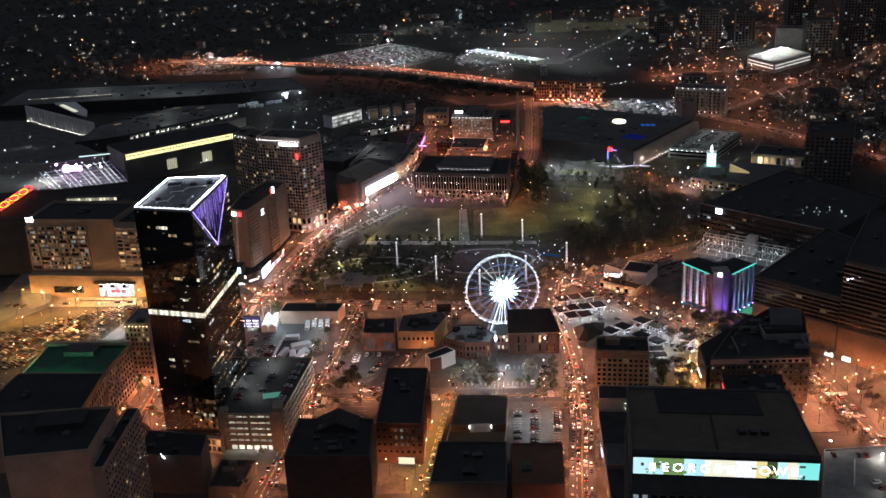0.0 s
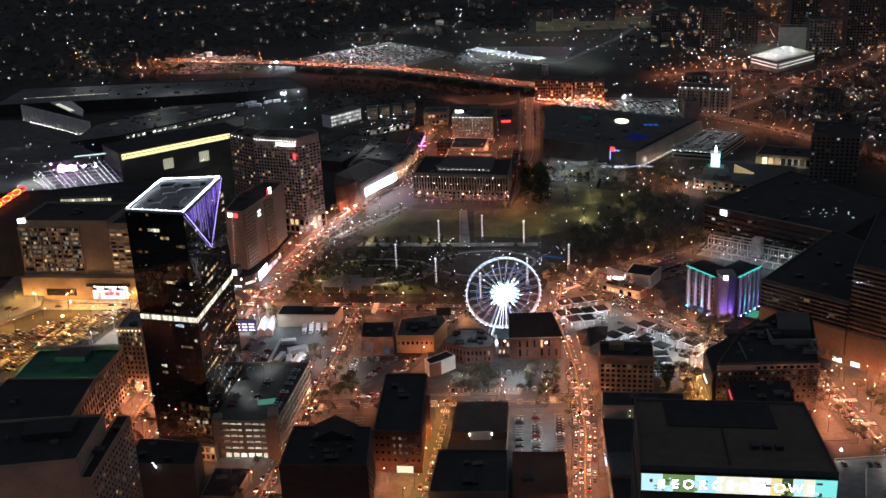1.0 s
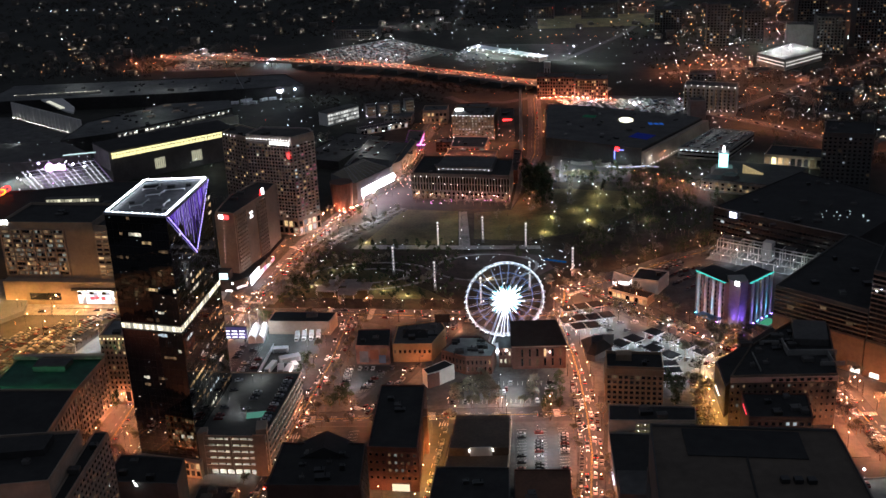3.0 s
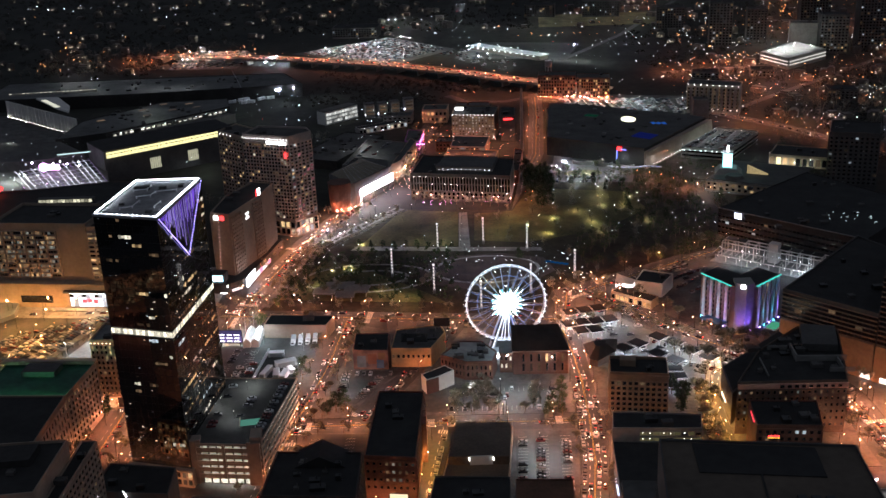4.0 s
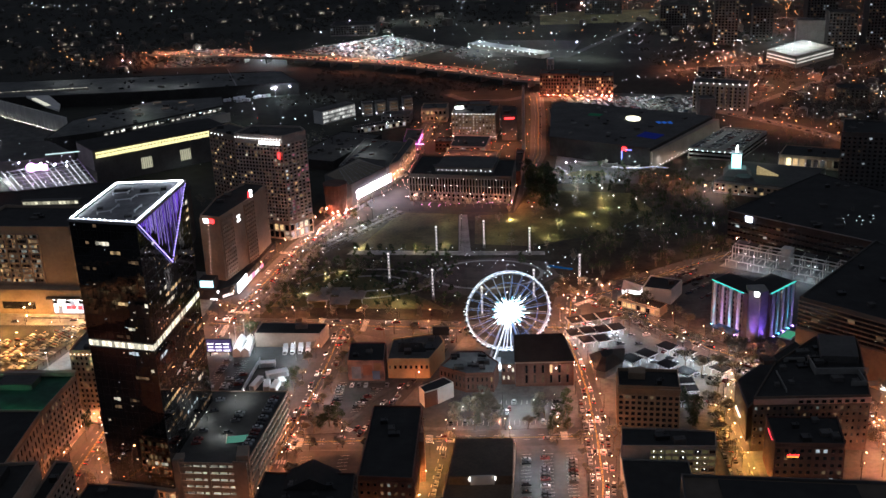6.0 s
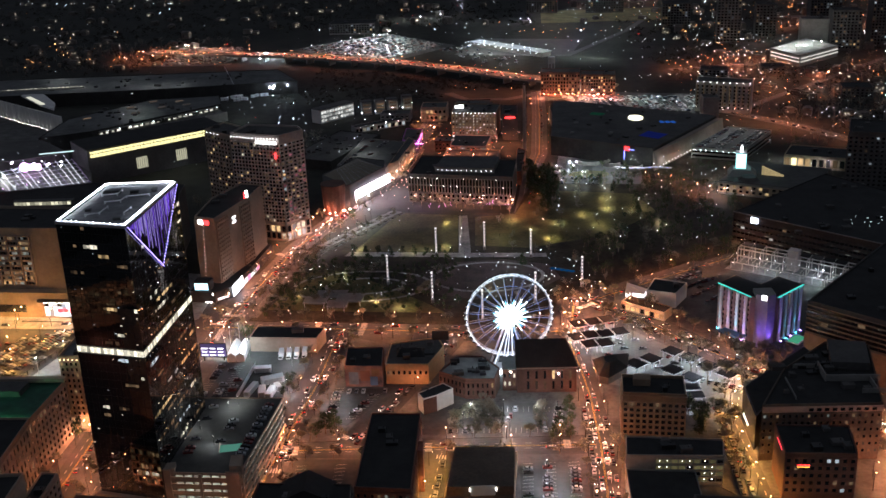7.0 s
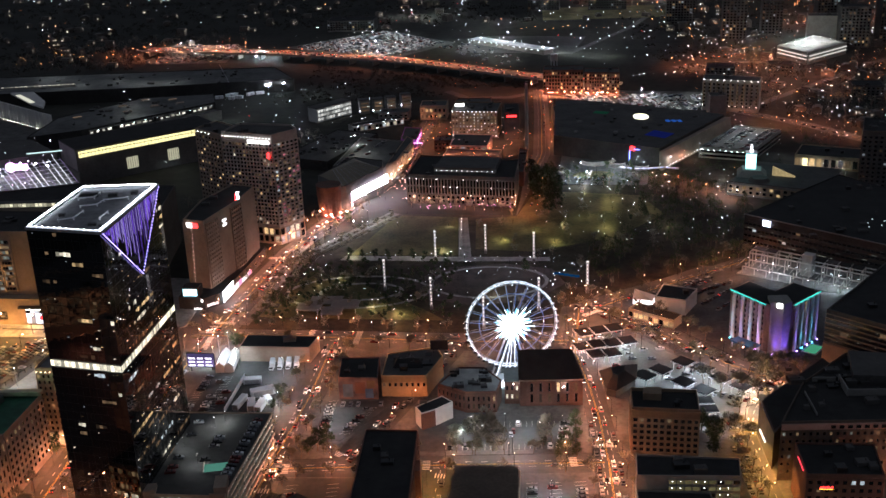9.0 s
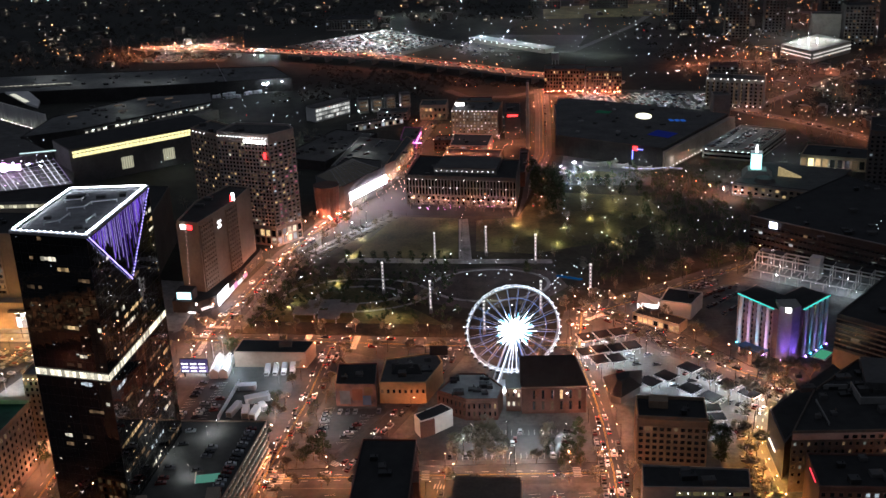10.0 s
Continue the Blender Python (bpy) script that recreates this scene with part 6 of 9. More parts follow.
for i in range(7):
    loop = Acc()
    cx, cy, cz = -349.6 + i * 0.7, 781 + i * 8.0, 44.2
    for k in range(12):
        a0, a1 = k * 0.5236, (k + 1) * 0.5236
        loop.tube((cx + 3.4 * math.cos(a0), cy + 3.4 * math.sin(a0) * 1.1, cz + 1.2 * math.sin(a0)), (cx + 3.4 * math.cos(a1), cy + 3.4 * math.sin(a1) * 1.1, cz + 1.2 * math.sin(a1)), 0.45, 0.45, 5)
    part("neon_loop", loop, neon_red if i % 2 == 0 else amber, red)
    part("loop_post", Acc().box(cx, cy, 40.0, 0.3, 0.3, 4.0), dark_metal, red)
YL, YR = Vector((-312, 985)), Vector((-213, 1060))
ex = base("long_exhibition_hall", -280, 1060, 0, "long dark exhibition hall with a bright yellow clerestory", "exhibition hall")
part("wall", Acc().prism([(-314, 984), (-212, 1060), (-236, 1094), (-340, 1020)], 0, 30), dark_concrete, ex)
part("roof", Acc().prism([(-314, 984), (-212, 1060), (-236, 1094), (-340, 1020)], 30.01, 30.6), roof_dark, ex)
ang = math.atan2(75, 99)
for i in range(26):
    q = YL.lerp(YR, (i + 0.5) / 26) + Vector((0.6, -0.8)) * 0.4
    part("clerestory_pane", Acc().box(q.x, q.y, 23.5, 4.6, 0.3, 5.2, ang), hall_yellow, ex)
part("transom", Acc().box(-262.3, 1022, 26.4, 124.5, 0.5, 0.45, 0.648), dark_metal, ex)
for i in range(40):
    q = YL.lerp(YR, (i + 0.5) / 40) + Vector((0.6, -0.8)) * 0.62
    part("mullion", Acc().box(q.x, q.y, 23.5, 0.25, 0.2, 5.2, ang), dark_metal, ex)
for t in (0.36, 0.66):
    q = YL.lerp(YR, t) + Vector((0.6, -0.8)) * 0.5
    for k in range(-2, 3):
        part("mullion", Acc().box(q.x + 0.8 * 2 * k + 0.2, q.y + 0.6 * 2 * k - 0.25, 6, 0.3, 0.2, 10, ang), dark_metal, ex)
    part("lit_opening", Acc().box(q.x, q.y, 6, 10, 0.3, 10, ang), glow("hall_opening_%s" % ("a" if t < 0.5 else "b"), (1.0, 0.93, 0.62), 0.45), ex)
hall_roof = surface("weathered_hall_roof", (0.11, 0.11, 0.105), 0.9, vary=0.4, grain=0.5, stain=0.04)
for nm, poly, h, mt in (("convention_hall", [(-399, 1098), (-354, 1119), (-247, 1221), (-258, 1264), (-330, 1256), (-396, 1176)], 14, hall_roof), ("convention_hall", [(-560, 1300), (-340, 1310), (-180, 1330), (-212, 1402), (-560, 1400)], 14, hall_roof),
                        ("rail_warehouse", [(-150, 1020), (-108, 1000), (-70, 1090), (-110, 1110)], 8, roof_mid)):
    b = building(nm, "huge dark flat-roofed hall", poly, h, black_wall, mt, 0.8, 30, group="exhibition halls", category="hall")
strip = base("lit_loading_strip", -320, 1145, 0, "row of lit loading bays along a hall edge", "loading bays")
bay_glow = lit_glass("loading_bay_glow", (1.0, 0.93, 0.75), 0.1, 1.5)
rng = random.Random(26)
for i in range(22):
    q = Vector((-349, 1122.5)).lerp(Vector((-249, 1217.8)), (i + 0.5) / 22)
    if i not in (4, 11, 17):
        part("bay", Acc().box(q.x, q.y, 9.6 + rng.uniform(-0.2, 0.2), rng.uniform(2.2, 4.6), 0.6, rng.uniform(1.3, 2.0), 0.762), bay_glow, strip)
    if i % 2:
        part("bay_lamp", Acc().box(q.x + 1.4, q.y - 1.5, 12.2, 0.8, 0.5, 0.25, 0.762), far_white, strip)
part("apron", Acc().box(-292.5, 1163.5, 8.0, 136, 14, 0.6, 0.762), paving, strip)
part("apron_wall", Acc().box(-287.4, 1158.2, 0.0, 136, 0.8, 9.5, 0.762), grey_concrete, strip)
part("canopy_edge", Acc().box(-298.4, 1169.8, 12.6, 137, 2.2, 0.4, 0.762), grey_concrete, strip)
stv = base("white_hall_canopy", -470, 1300, 0, "pale lit hall front with a curved white canopy", "hall")
part("front_wall", Acc().box(-460, 1227, 0, 158, 1.5, 18, -0.745), white_wall, stv)
# Glowing strips added along the base to brighten the pale front wall.
for i in range(16):
    part("wall_washer", Acc().box(-516 + i * 7.5, 1275 - i * 6.9, 0.3, 1.6, 0.3, 0.15, -0.745), glow("wall_washer", (1.0, 0.95, 0.80), 26.0) if i == 0 else bpy.data.materials["wall_washer"], stv)
part("curved_canopy", Acc().prism([(-475, 1262), (-432, 1205), (-412, 1184), (-420, 1212), (-450, 1262)], 22, 24), white_wall, stv)
part("skylight", Acc().box(-446, 1226, 24.1, 50, 5, 0.6, -0.93), glow("canopy_skylight", (1.0, 0.96, 0.75), 0.7), stv)
for i in range(20):
    part("pilaster", Acc().box(-516 + i * 6.0, 1277.6 - i * 5.53, 0, 1.2, 1.0, 18.3, -0.745), white_wall, stv)
part("gantry", Acc().box(-465, 1290, 22, 100, 2, 2.4, 0.1), grey_concrete, stv)
for i in range(20):
    part("gantry_lamp", Acc().box(-513 + i * 5, 1284 + i * 0.5, 24.4, 3.2, 0.4, 0.5, 0.1), bay_glow, stv)
wh = base("white_grid_block", -123, 1194, 0, "pale lit low block with rows of windows", "building")
part("wall", Acc().box(-125.5, 1196, 0, 46, 14, 14, 0.82), white_wall, wh)
part("roof", Acc().box(-125.5, 1196, 14, 47, 15, 0.5, 0.82), roof_mid, wh)
grid_window = lit_glass("white_grid_window", (0.98, 0.96, 0.86), 0.06, 1.1)
for j in range(3):
    for i in range(12):
        s_ = -20.5 + i * 3.75
        part("window", Acc().box(-125.5 + 0.682 * s_ + 5.2, 1196 + 0.731 * s_ - 4.9, 1.6 + j * 4.1, 2.7, 0.3, 2.6, 0.82), grid_window, wh)
for x, y in ((-92, 1206), (-78, 1209), (-65, 1215), (-50, 1226)):
    tn = base("pale_silo_block", x, y, 0, "pale cube-shaped block dimly lit", "building", "pale cubes")
    part("wall", Acc().box(x, y + 4, 0, 10, 9, 14, 0.3), grey_concrete, tn)
    part("cap", Acc().box(x, y + 4, 14, 10.6, 9.6, 0.8, 0.3), dark_concrete, tn)
    for k in range(3):
        part("window_strip", Acc().box(x + 1.5, y - 0.8, 3 + 3.6 * k, 7, 0.3, 1.4, 0.3), win_dim, tn)
    part("wall_lamp", Acc().ball(x - 4, y - 2, 3.2, 0.35), lamp_park, tn)
shed = building("rail_platform_shed", "long low shed with a row of lit openings", [(-97, 1128), (-49, 1156), (-54, 1166), (-102, 1138)], 6.0, grey_concrete, roof_dark, 0.4, 0, category="shed")
facade(shed, (-97, 1128), (-49, 1156), 1, 5, 14, 1, 0.7, 0.8, 0.5, [win_pale, win_cool], grey_concrete, 0.3)
for i in range(4):
    part("eave_lamp", Acc().ball(-92 + i * 12, 1130 + i * 7, 6.2, 0.4), sign_white, shed)
for x, y, w, a in ((-261, 1306, 9, 0.2), (-250, 1316, 12, 0.5), (-238, 1304, 8, -0.3), (-228, 1318, 10, 0.9), (-246, 1300, 7, 0.1), (-218, 1322, 9, 0.4)):
    c = base("site_cabin", x, y, 0, "white site cabin under floodlights", "container", "site cabins")
    part("shell", Acc().box(x, y, 0, w, 3.2, 3.0, a), white_metal, c)
    part("door", Acc().box(x + math.sin(a) * 1.65, y - math.cos(a) * 1.65, 0.1, 1.4, 0.1, 2.2, a), pale_metal, c)
cr = base("mobile_crane", -247, 1322, 0, "mobile crane with a long raised pale boom", "crane")
part("carrier", Acc().box(-247, 1322, 0, 10, 3, 2.6, 0.4), white_metal, cr)
part("boom", Acc().tube((-247, 1322, 2.6), (-262, 1330, 33), 0.6, 0.35, 6), pale_metal, cr)
for x, y in ((-342, 1216), (-325, 1242), (-308, 1212), (-296, 1240), (-375, 1172), (-330, 1190), (-284, 1222)):
    sk = base("roof_skylight", x, y, 14.1, "dim pale skylight box on a hall roof", "skylight", "hall skylights")
    part("kerb", Acc().box(x, y, 14.12, 9, 4, 1.2, 0.6), grey_concrete, sk)
    part("glazing", Acc().box(x, y, 15.33, 8.2, 3.2, 0.2, 0.6), win_dim, sk)
solid("hall_forecourt", Acc().prism([(-560, 1080), (-420, 1090), (-400, 1172), (-520, 1280), (-560, 1280)], -0.3, 0.06), paving, "pale forecourt below the hall front", "pavement", "structure")

# ---- elevated highway ----
vd = tagged(new("elevated_highway"), "long elevated highway glowing orange under sodium lamps", "viaduct", "", "structure")
part("deck", ribbon(VIADUCT, 24, 8.5, thick=1.4), grey_concrete, vd)
part("carriageway", ribbon(VIADUCT, 21, 8.55, thick=0.045), paving, vd)
for o in (-11.8, 11.8):
    for x, y, ux, uy in along(VIADUCT, 14.0):
        part("barrier", Acc().box(x - uy * o, y + ux * o, 8.5, 14.2, 0.4, 1.1, math.atan2(uy, ux)), grey_concrete, vd)
for x, y, ux, uy in along(VIADUCT, 34.0, 10):
    part("pier", Acc().box(x, y, -0.1, 1.8, 14, 7.3, math.atan2(uy, ux)), grey_concrete, vd)
RAMP = [(-6, 1300), (15, 1262), (60, 1258), (110, 1290)]
rp = tagged(new("slip_road"), "curving slip road glowing orange", "road", "", "structure")
part("carriageway", ribbon(RAMP, 11, 0.1), asphalt, rp)
solid("lot_far", Acc().prism([(-232, 1622), (-82, 1500), (6, 1612), (-98, 1740)], -0.3, 0.05), lot_asphalt, "wide floodlit car park full of cars", "car park", "structure")
solid("lot_mid_north", ribbon([(132, 1236), (268, 1200)], 96, 0.05), lot_asphalt, "full car park under pale lamps", "car park", "structure")
solid("yard_far", ribbon([(20, 1600), (170, 1560)], 130, 0.045), lot_asphalt, "pale floodlit rail yard", "yard", "structure")

# ---- aquarium, soda museum, halls to the north ----
aq = base("aquarium", 170, 1120, 0, "huge dark aquarium hall with a blue lit roof front", "aquarium")
part("hall", Acc().prism([(86, 1027), (167, 973), (245, 1079), (229, 1092), (139, 1148), (101, 1168)], 0, 17), black_wall, aq)
part("roof", Acc().prism([(86, 1027), (167, 973), (245, 1079), (229, 1092), (139, 1148), (101, 1168)], 17.01, 17.6), roof_mid, aq)
part("prow", Acc().prism([(168, 966), (252, 1076), (246, 1080), (167, 972)], 0.1, 15, [(168, 969), (251, 1078), (246, 1080), (167, 972)]), beige, aq)
part("blue_panel", Acc().prism([(162, 1016), (177, 1003), (188, 1017), (173, 1031)], 17.64, 17.8), glow("aquarium_blue", (0.05, 0.08, 0.6), 0.09), aq)
for x, y, r, a0 in ((118, 1000, 13, 3.6), (134, 990, 10, 3.9), (152, 978, 8, 4.1)):
    part("wave_wall", ribbon([(x + r * math.cos(a0 + k * 0.2), y + r * math.sin(a0 + k * 0.2)) for k in range(9)], 0.8, 3.4, thick=3.4), grey_concrete, aq, "pale curved wall")
for k in range(26):
    ux_, uy_ = random.random(), random.random()
    q = Vector((100, 1030)).lerp(Vector((165, 985)), ux_).lerp(Vector((125, 1145)).lerp(Vector((225, 1078)), ux_), uy_)
    if (q - Vector((170, 1080))).length > 14 and (q - Vector((194, 1062))).length > 12 and (q - Vector((175, 1017))).length > 18:
        part("roof_unit", Acc().box(q.x, q.y, 17.6, random.uniform(1.5, 5), random.uniform(1.5, 4), random.uniform(0.8, 2.4), random.uniform(0, 1.5)), random.choice((dark_metal, grey_concrete, roof_mid)), aq)
# Violet light on the curved pavement, built as an added canopy with glowing strips.
part("entrance_canopy", ribbon([(134, 968), (144, 962), (156, 961), (168, 963), (180, 958)], 3.2, 4.6, thick=0.5), pale_metal, aq, "added pale canopy standing for the lit curved pavement")
for i, (x, y) in enumerate(((137, 965.2), (142, 962), (147, 960.4), (152, 960), (157, 959.8), (162, 960.6), (167, 961.2), (172, 960.6), (177, 958.6))):
    part("canopy_light", Acc().box(x, y, 4.64, 2.6, 0.25, 0.12, -0.2), glow("canopy_violet", (0.45, 0.5, 1.0), 2.2) if i == 0 else bpy.data.materials["canopy_violet"], aq)
part("green_skylight", Acc().box(137, 1102, 17.62, 13, 9, 0.3, -0.5), glow("roof_green_glow", (0.1, 0.5, 0.3), 0.05), aq)
part("roof_letters", Acc().box(191, 1062, 17.65, 3.6, 7, 0.3, 0.1).box(196, 1061, 17.65, 3.6, 7, 0.3, 0.1).box(201, 1060, 17.65, 3.6, 7, 0.3, 0.1), glow("roof_letter_blue", (0.05, 0.2, 0.8), 0.35), aq)
part("white_oval", Acc().prism([(170 + 7 * math.cos(t * 0.524), 1080 + 10 * math.sin(t * 0.524)) for t in range(12)], 17.7, 18.4), glow("roof_oval_glow", (1.0, 0.95, 0.7), 2.2), aq)
part("red_fish_sign", Acc().box(147, 985.6, 13, 4, 0.8, 3.4, -0.588), neon_red, aq)
part("blue_blade", Acc().box(150.5, 983, 14, 5, 0.5, 0.6, -0.588).box(145, 986.4, 4, 0.7, 0.7, 9), glow("blade_blue", (0.2, 0.25, 1.0), 3.0), aq)
for i in range(24):
    part("eave_lamp", Acc().ball(169.5 + i * 3.45, 965 + i * 4.5, 3.0, 0.3), sign_white, aq)
cm = base("soda_museum", 246, 915, 0, "museum with a glowing glass tower and a dome", "museum")
part("hall", Acc().prism([(205, 900), (262, 868), (300, 920), (240, 950)], 0, 10), grey_concrete, cm)
part("glass_tower", Acc().prism([(222, 915.4), (229.2, 913), (231, 920.4), (223.8, 922.8)], 15, 27), glow("tower_cyan_glow", (0.45, 0.95, 0.92), 2.4), cm, "glowing pale cyan glass tower")
part("tower_base", Acc().prism([(214, 909), (235, 902), (240, 922), (219, 929)], 10.5, 15, [(219, 912), (232, 907.5), (235, 921), (222, 925)]), grey_concrete, cm)
part("tower_cap", Acc().prism([(221.6, 915), (229.6, 912.6), (231.4, 920.8), (223.4, 923.2)], 27, 27.6), white_metal, cm)
part("bottle", Acc().tube((226.5, 918, 27.6), (226.5, 918, 33), 1.2, 0.4, 8), sign_white, cm)
part("hall_roof", Acc().prism(inset([(205, 900), (262, 868), (300, 920), (240, 950)], 0.4), 10.01, 10.5), roof_mid, cm)
part("drum_roof", Acc().tube((228, 899, 10.5), (228, 899, 13), 8, 6, 20), roof_mid, cm)
# Yellow light on the roof wall, put in as the wall's own glow.
sail = lit_glass("lit_yellow_sail", (1.0, 0.74, 0.34), 0.12, 0.5)
for x0, y0, x1, y1, h in ((241, 910, 256, 902.5, 7.0),):
    part("roof_sail", Acc().add([(x0, y0, 10.5), (x1, y1, 10.5), (x1, y1, 11.2), (x0, y0, 10.5 + h), (x0 + 1, y0 + 2, 10.5), (x1 + 1, y1 + 2, 10.5), (x1 + 1, y1 + 2, 11.2), (x0 + 1, y0 + 2, 10.5 + h)], [(0, 1, 2, 3), (7, 6, 5, 4), (3, 2, 6, 7), (1, 5, 6, 2), (4, 0, 3, 7), (4, 5, 1, 0)]), sail, cm, "slanting roof wall with its yellow light put in as glow")
facade(cm, (205, 900), (262, 868), 1.5, 8.5, 13, 2, 0.5, 0.6, 0.35, [win_warm, win_dim], tan, 0.4)
b = building("lit_low_museum", "low dark museum with golden lit windows", [(275, 965), (345, 935), (362, 960), (290, 995)], 10.0, tan, roof_dark, 0.8, 2)
facade(b, (275, 965), (345, 935), 1, 9, 14, 1, 0.7, 0.8, 0.6, [glow("golden_window", (1.0, 0.8, 0.35), 2.0, False), win_warm], tan, 0.4)
b = building("north_roof_lot", "parking deck under cool white lamps", [(206, 1002), (246, 984), (288, 1048), (254, 1068)], 9.0, grey_concrete, asphalt, 0.9, 0)
for z in (1.6, 5.2):
    part("deck_opening", Acc().box(225.9, 992.8, z, 42, 0.3, 1.9, -0.423), dark_pane, b)
    part("deck_opening", Acc().box(267.3, 1015.9, z, 74, 0.3, 1.9, 0.99), dark_pane, b)
for i in range(9):
    part("deck_light", Acc().box(208.5 + i * 4.4, 1000.3 - i * 1.98, 7.4, 1.2, 0.2, 0.25, -0.423), far_white, b)
b = building("dark_apartment_tower", "dark apartment tower with few lit windows", [(301, 895), (338, 884), (352, 920), (316, 934)], 46.0, dark_concrete, roof_dark, 1.2, 3, category="skyscraper")
facade(b, (301, 895), (338, 884), 4, 44, 10, 12, 0.5, 0.5, 0.07, [win_cool, win_dim], dark_concrete, 0.4)
facade(b, (316, 934), (301, 895), 4, 44, 10, 12, 0.5, 0.5, 0.05, [win_cool, win_dim], dark_concrete, 0.4)
b = building("lamp_topped_hotel", "grey mid-rise hotel with white roof lamps", [(246, 1172), (296, 1150), (304, 1172), (254, 1196)], 30.0, grey_concrete, roof_mid, 1.0, 3)
facade(b, (246, 1172), (296, 1150), 3, 28, 12, 7, 0.4, 0.6, 0.06, [win_dim], grey_concrete, 0.8)
for i in range(9):
    part("roof_lamp", Acc().ball(247 + i * 5.9, 1170 - i * 2.6, 30.8, 0.5), sign_white, b)
    part("pilaster_light", Acc().box(247 + i * 5.9, 1170.2 - i * 2.6, 5, 0.5, 0.4, 24, -0.41), win_dim, b)
    part("base_lamp", Acc().ball(246 + i * 5.9, 1168 - i * 2.6, 6, 0.35), sign_white, b)
for x, y, w, h in ((118, 1272, 42, 26), (158, 1262, 36, 24)):
    b = building("brick_loft_block", "orange-lit brick loft block with many windows", [(x - w / 2, y - 6), (x + w / 2, y - 14), (x + w / 2 + 3, y + 10), (x - w / 2 + 3, y + 16)], h, red_brick, roof_mid, 0.8, 2, group="brick lofts")
    facade(b, (x - w / 2, y - 6), (x + w / 2, y - 14), 2, h - 1, 14, 6, 0.5, 0.6, 0.35, [win_warm, win_dim], red_brick, 0.3, cap=24)
    for i in range(7):
        part("front_lamp", Acc().ball(x - w / 2 + 3 + i * (w - 6) / 6, y - 14 - i * 0.9, 4.5, 0.2), far_orange, b)
wt = base("water_tower", 112, 1300, 0, "slim lit water tower on legs", "water tower")
part("tank", Acc().tube((112, 1300, 30), (112, 1300, 37), 4, 4, 12), pale_metal, wt)
for a in range(4):
    part("leg", Acc().tube((112 + 4.5 * math.cos(a * 1.57), 1300 + 4.5 * math.sin(a * 1.57), 0), (112 + 3 * math.cos(a * 1.57), 1300 + 3 * math.sin(a * 1.57), 30), 0.5, 0.5, 5), pale_metal, wt)
b = building("lit_top_garage", "parking garage with a bright white top deck", [(394, 1427), (414, 1374), (478, 1430), (459, 1493)], 13.0, grey_concrete, roof_pale, 0.9, 0, category="parking garage")
slot_light = glow("deck_slot_light", WHITE, 0.6)
for z in (9.0, 5.0):
    part("deck_light", Acc().box(446.8, 1401, z, 82, 0.6, 1.5, 0.719), slot_light, b)
    part("deck_light", Acc().box(403.6, 1400, z, 0.6, 54, 1.4, 0.36), slot_light, b)
for i in range(4):
    for k in range(3):
        q = Vector((404, 1404)).lerp(Vector((464, 1462)), (i + 0.4) / 4) + Vector((-8 + 8 * k, 8 - 8 * k))
        part("deck_mast", Acc().tube((q.x, q.y, 13.1), (q.x, q.y, 17), 0.05, 0.03, 4), tyre_rubber, b)
        part("deck_lamp", Acc().box(q.x, q.y, 17, 0.5, 0.5, 0.12), far_white_lens, b)
b = building("grey_slab_block", "windowless pale grey slab block", [(452, 1500), (496, 1488), (502, 1512), (458, 1524)], 36.0, grey_concrete, roof_mid, 0.8, 2)
for x, y, w, d, h in ((372, 1560, 30, 24, 60), (430, 1590, 26, 24, 45), (500, 1480, 34, 28, 50), (560, 1500, 40, 30, 90), (520, 1620, 40, 30, 80), (620, 1560, 60, 30, 110), (330, 1700, 40, 26, 36), (250, 1880, 60, 30, 26), (150, 1900, 50, 30, 20), (-150, 1760, 70, 40, 16), (300, 1330, 30, 20, 12), (370, 1340, 26, 20, 10), (420, 1210, 30, 24, 12), (470, 1120, 40, 24, 14)):
    b = building("distant_block", "dark distant building with a few lit windows", [(x - w / 2, y - d / 2 + 4), (x + w / 2, y - d / 2 - 4), (x + w / 2 + 4, y + d / 2 - 4), (x - w / 2 + 4, y + d / 2 + 4)], h, dark_concrete, roof_dark, 0.8, 1, group="distant blocks")
    facade(b, (x - w / 2, y - d / 2 + 4), (x + w / 2, y - d / 2 - 4), 2, h - 1, max(4, int(w / 4)), max(2, int(h / 4)), 0.5, 0.5, 0.12, [win_warm, win_cool, win_dim], dark_concrete, 0.3, cap=14)
for x, y, w, h in ((255, 1150, 15, 20),):
    b = building("windowless_grey_cube", "windowless grey block beside the aquarium", [(x - 8, y - 8), (x + 8, y - 9), (x + 9, y + 8), (x - 7, y + 9)], h, grey_concrete, roof_mid, 0.6, 1)
# streets of the north and west side
for nm, line, w in (("far_road_park", [(262, 1386), (330, 1400), (402, 1402)], 14), ("far_road_east", [(300, 1180), (420, 1300), (560, 1440), (760, 1800)], 9), ("far_road_loop", [(420, 930), (520, 1060), (640, 1180), (720, 1400)], 9), ("far_road_north", [(150, 1500), (256, 1683), (404, 2024)], 9), ("far_road_back", [(480, 1760), (620, 1740), (900, 1800)], 18)):
    solid(nm, ribbon(line, w, 0.03), asphalt, "far city street under lamps", "road", "structure")

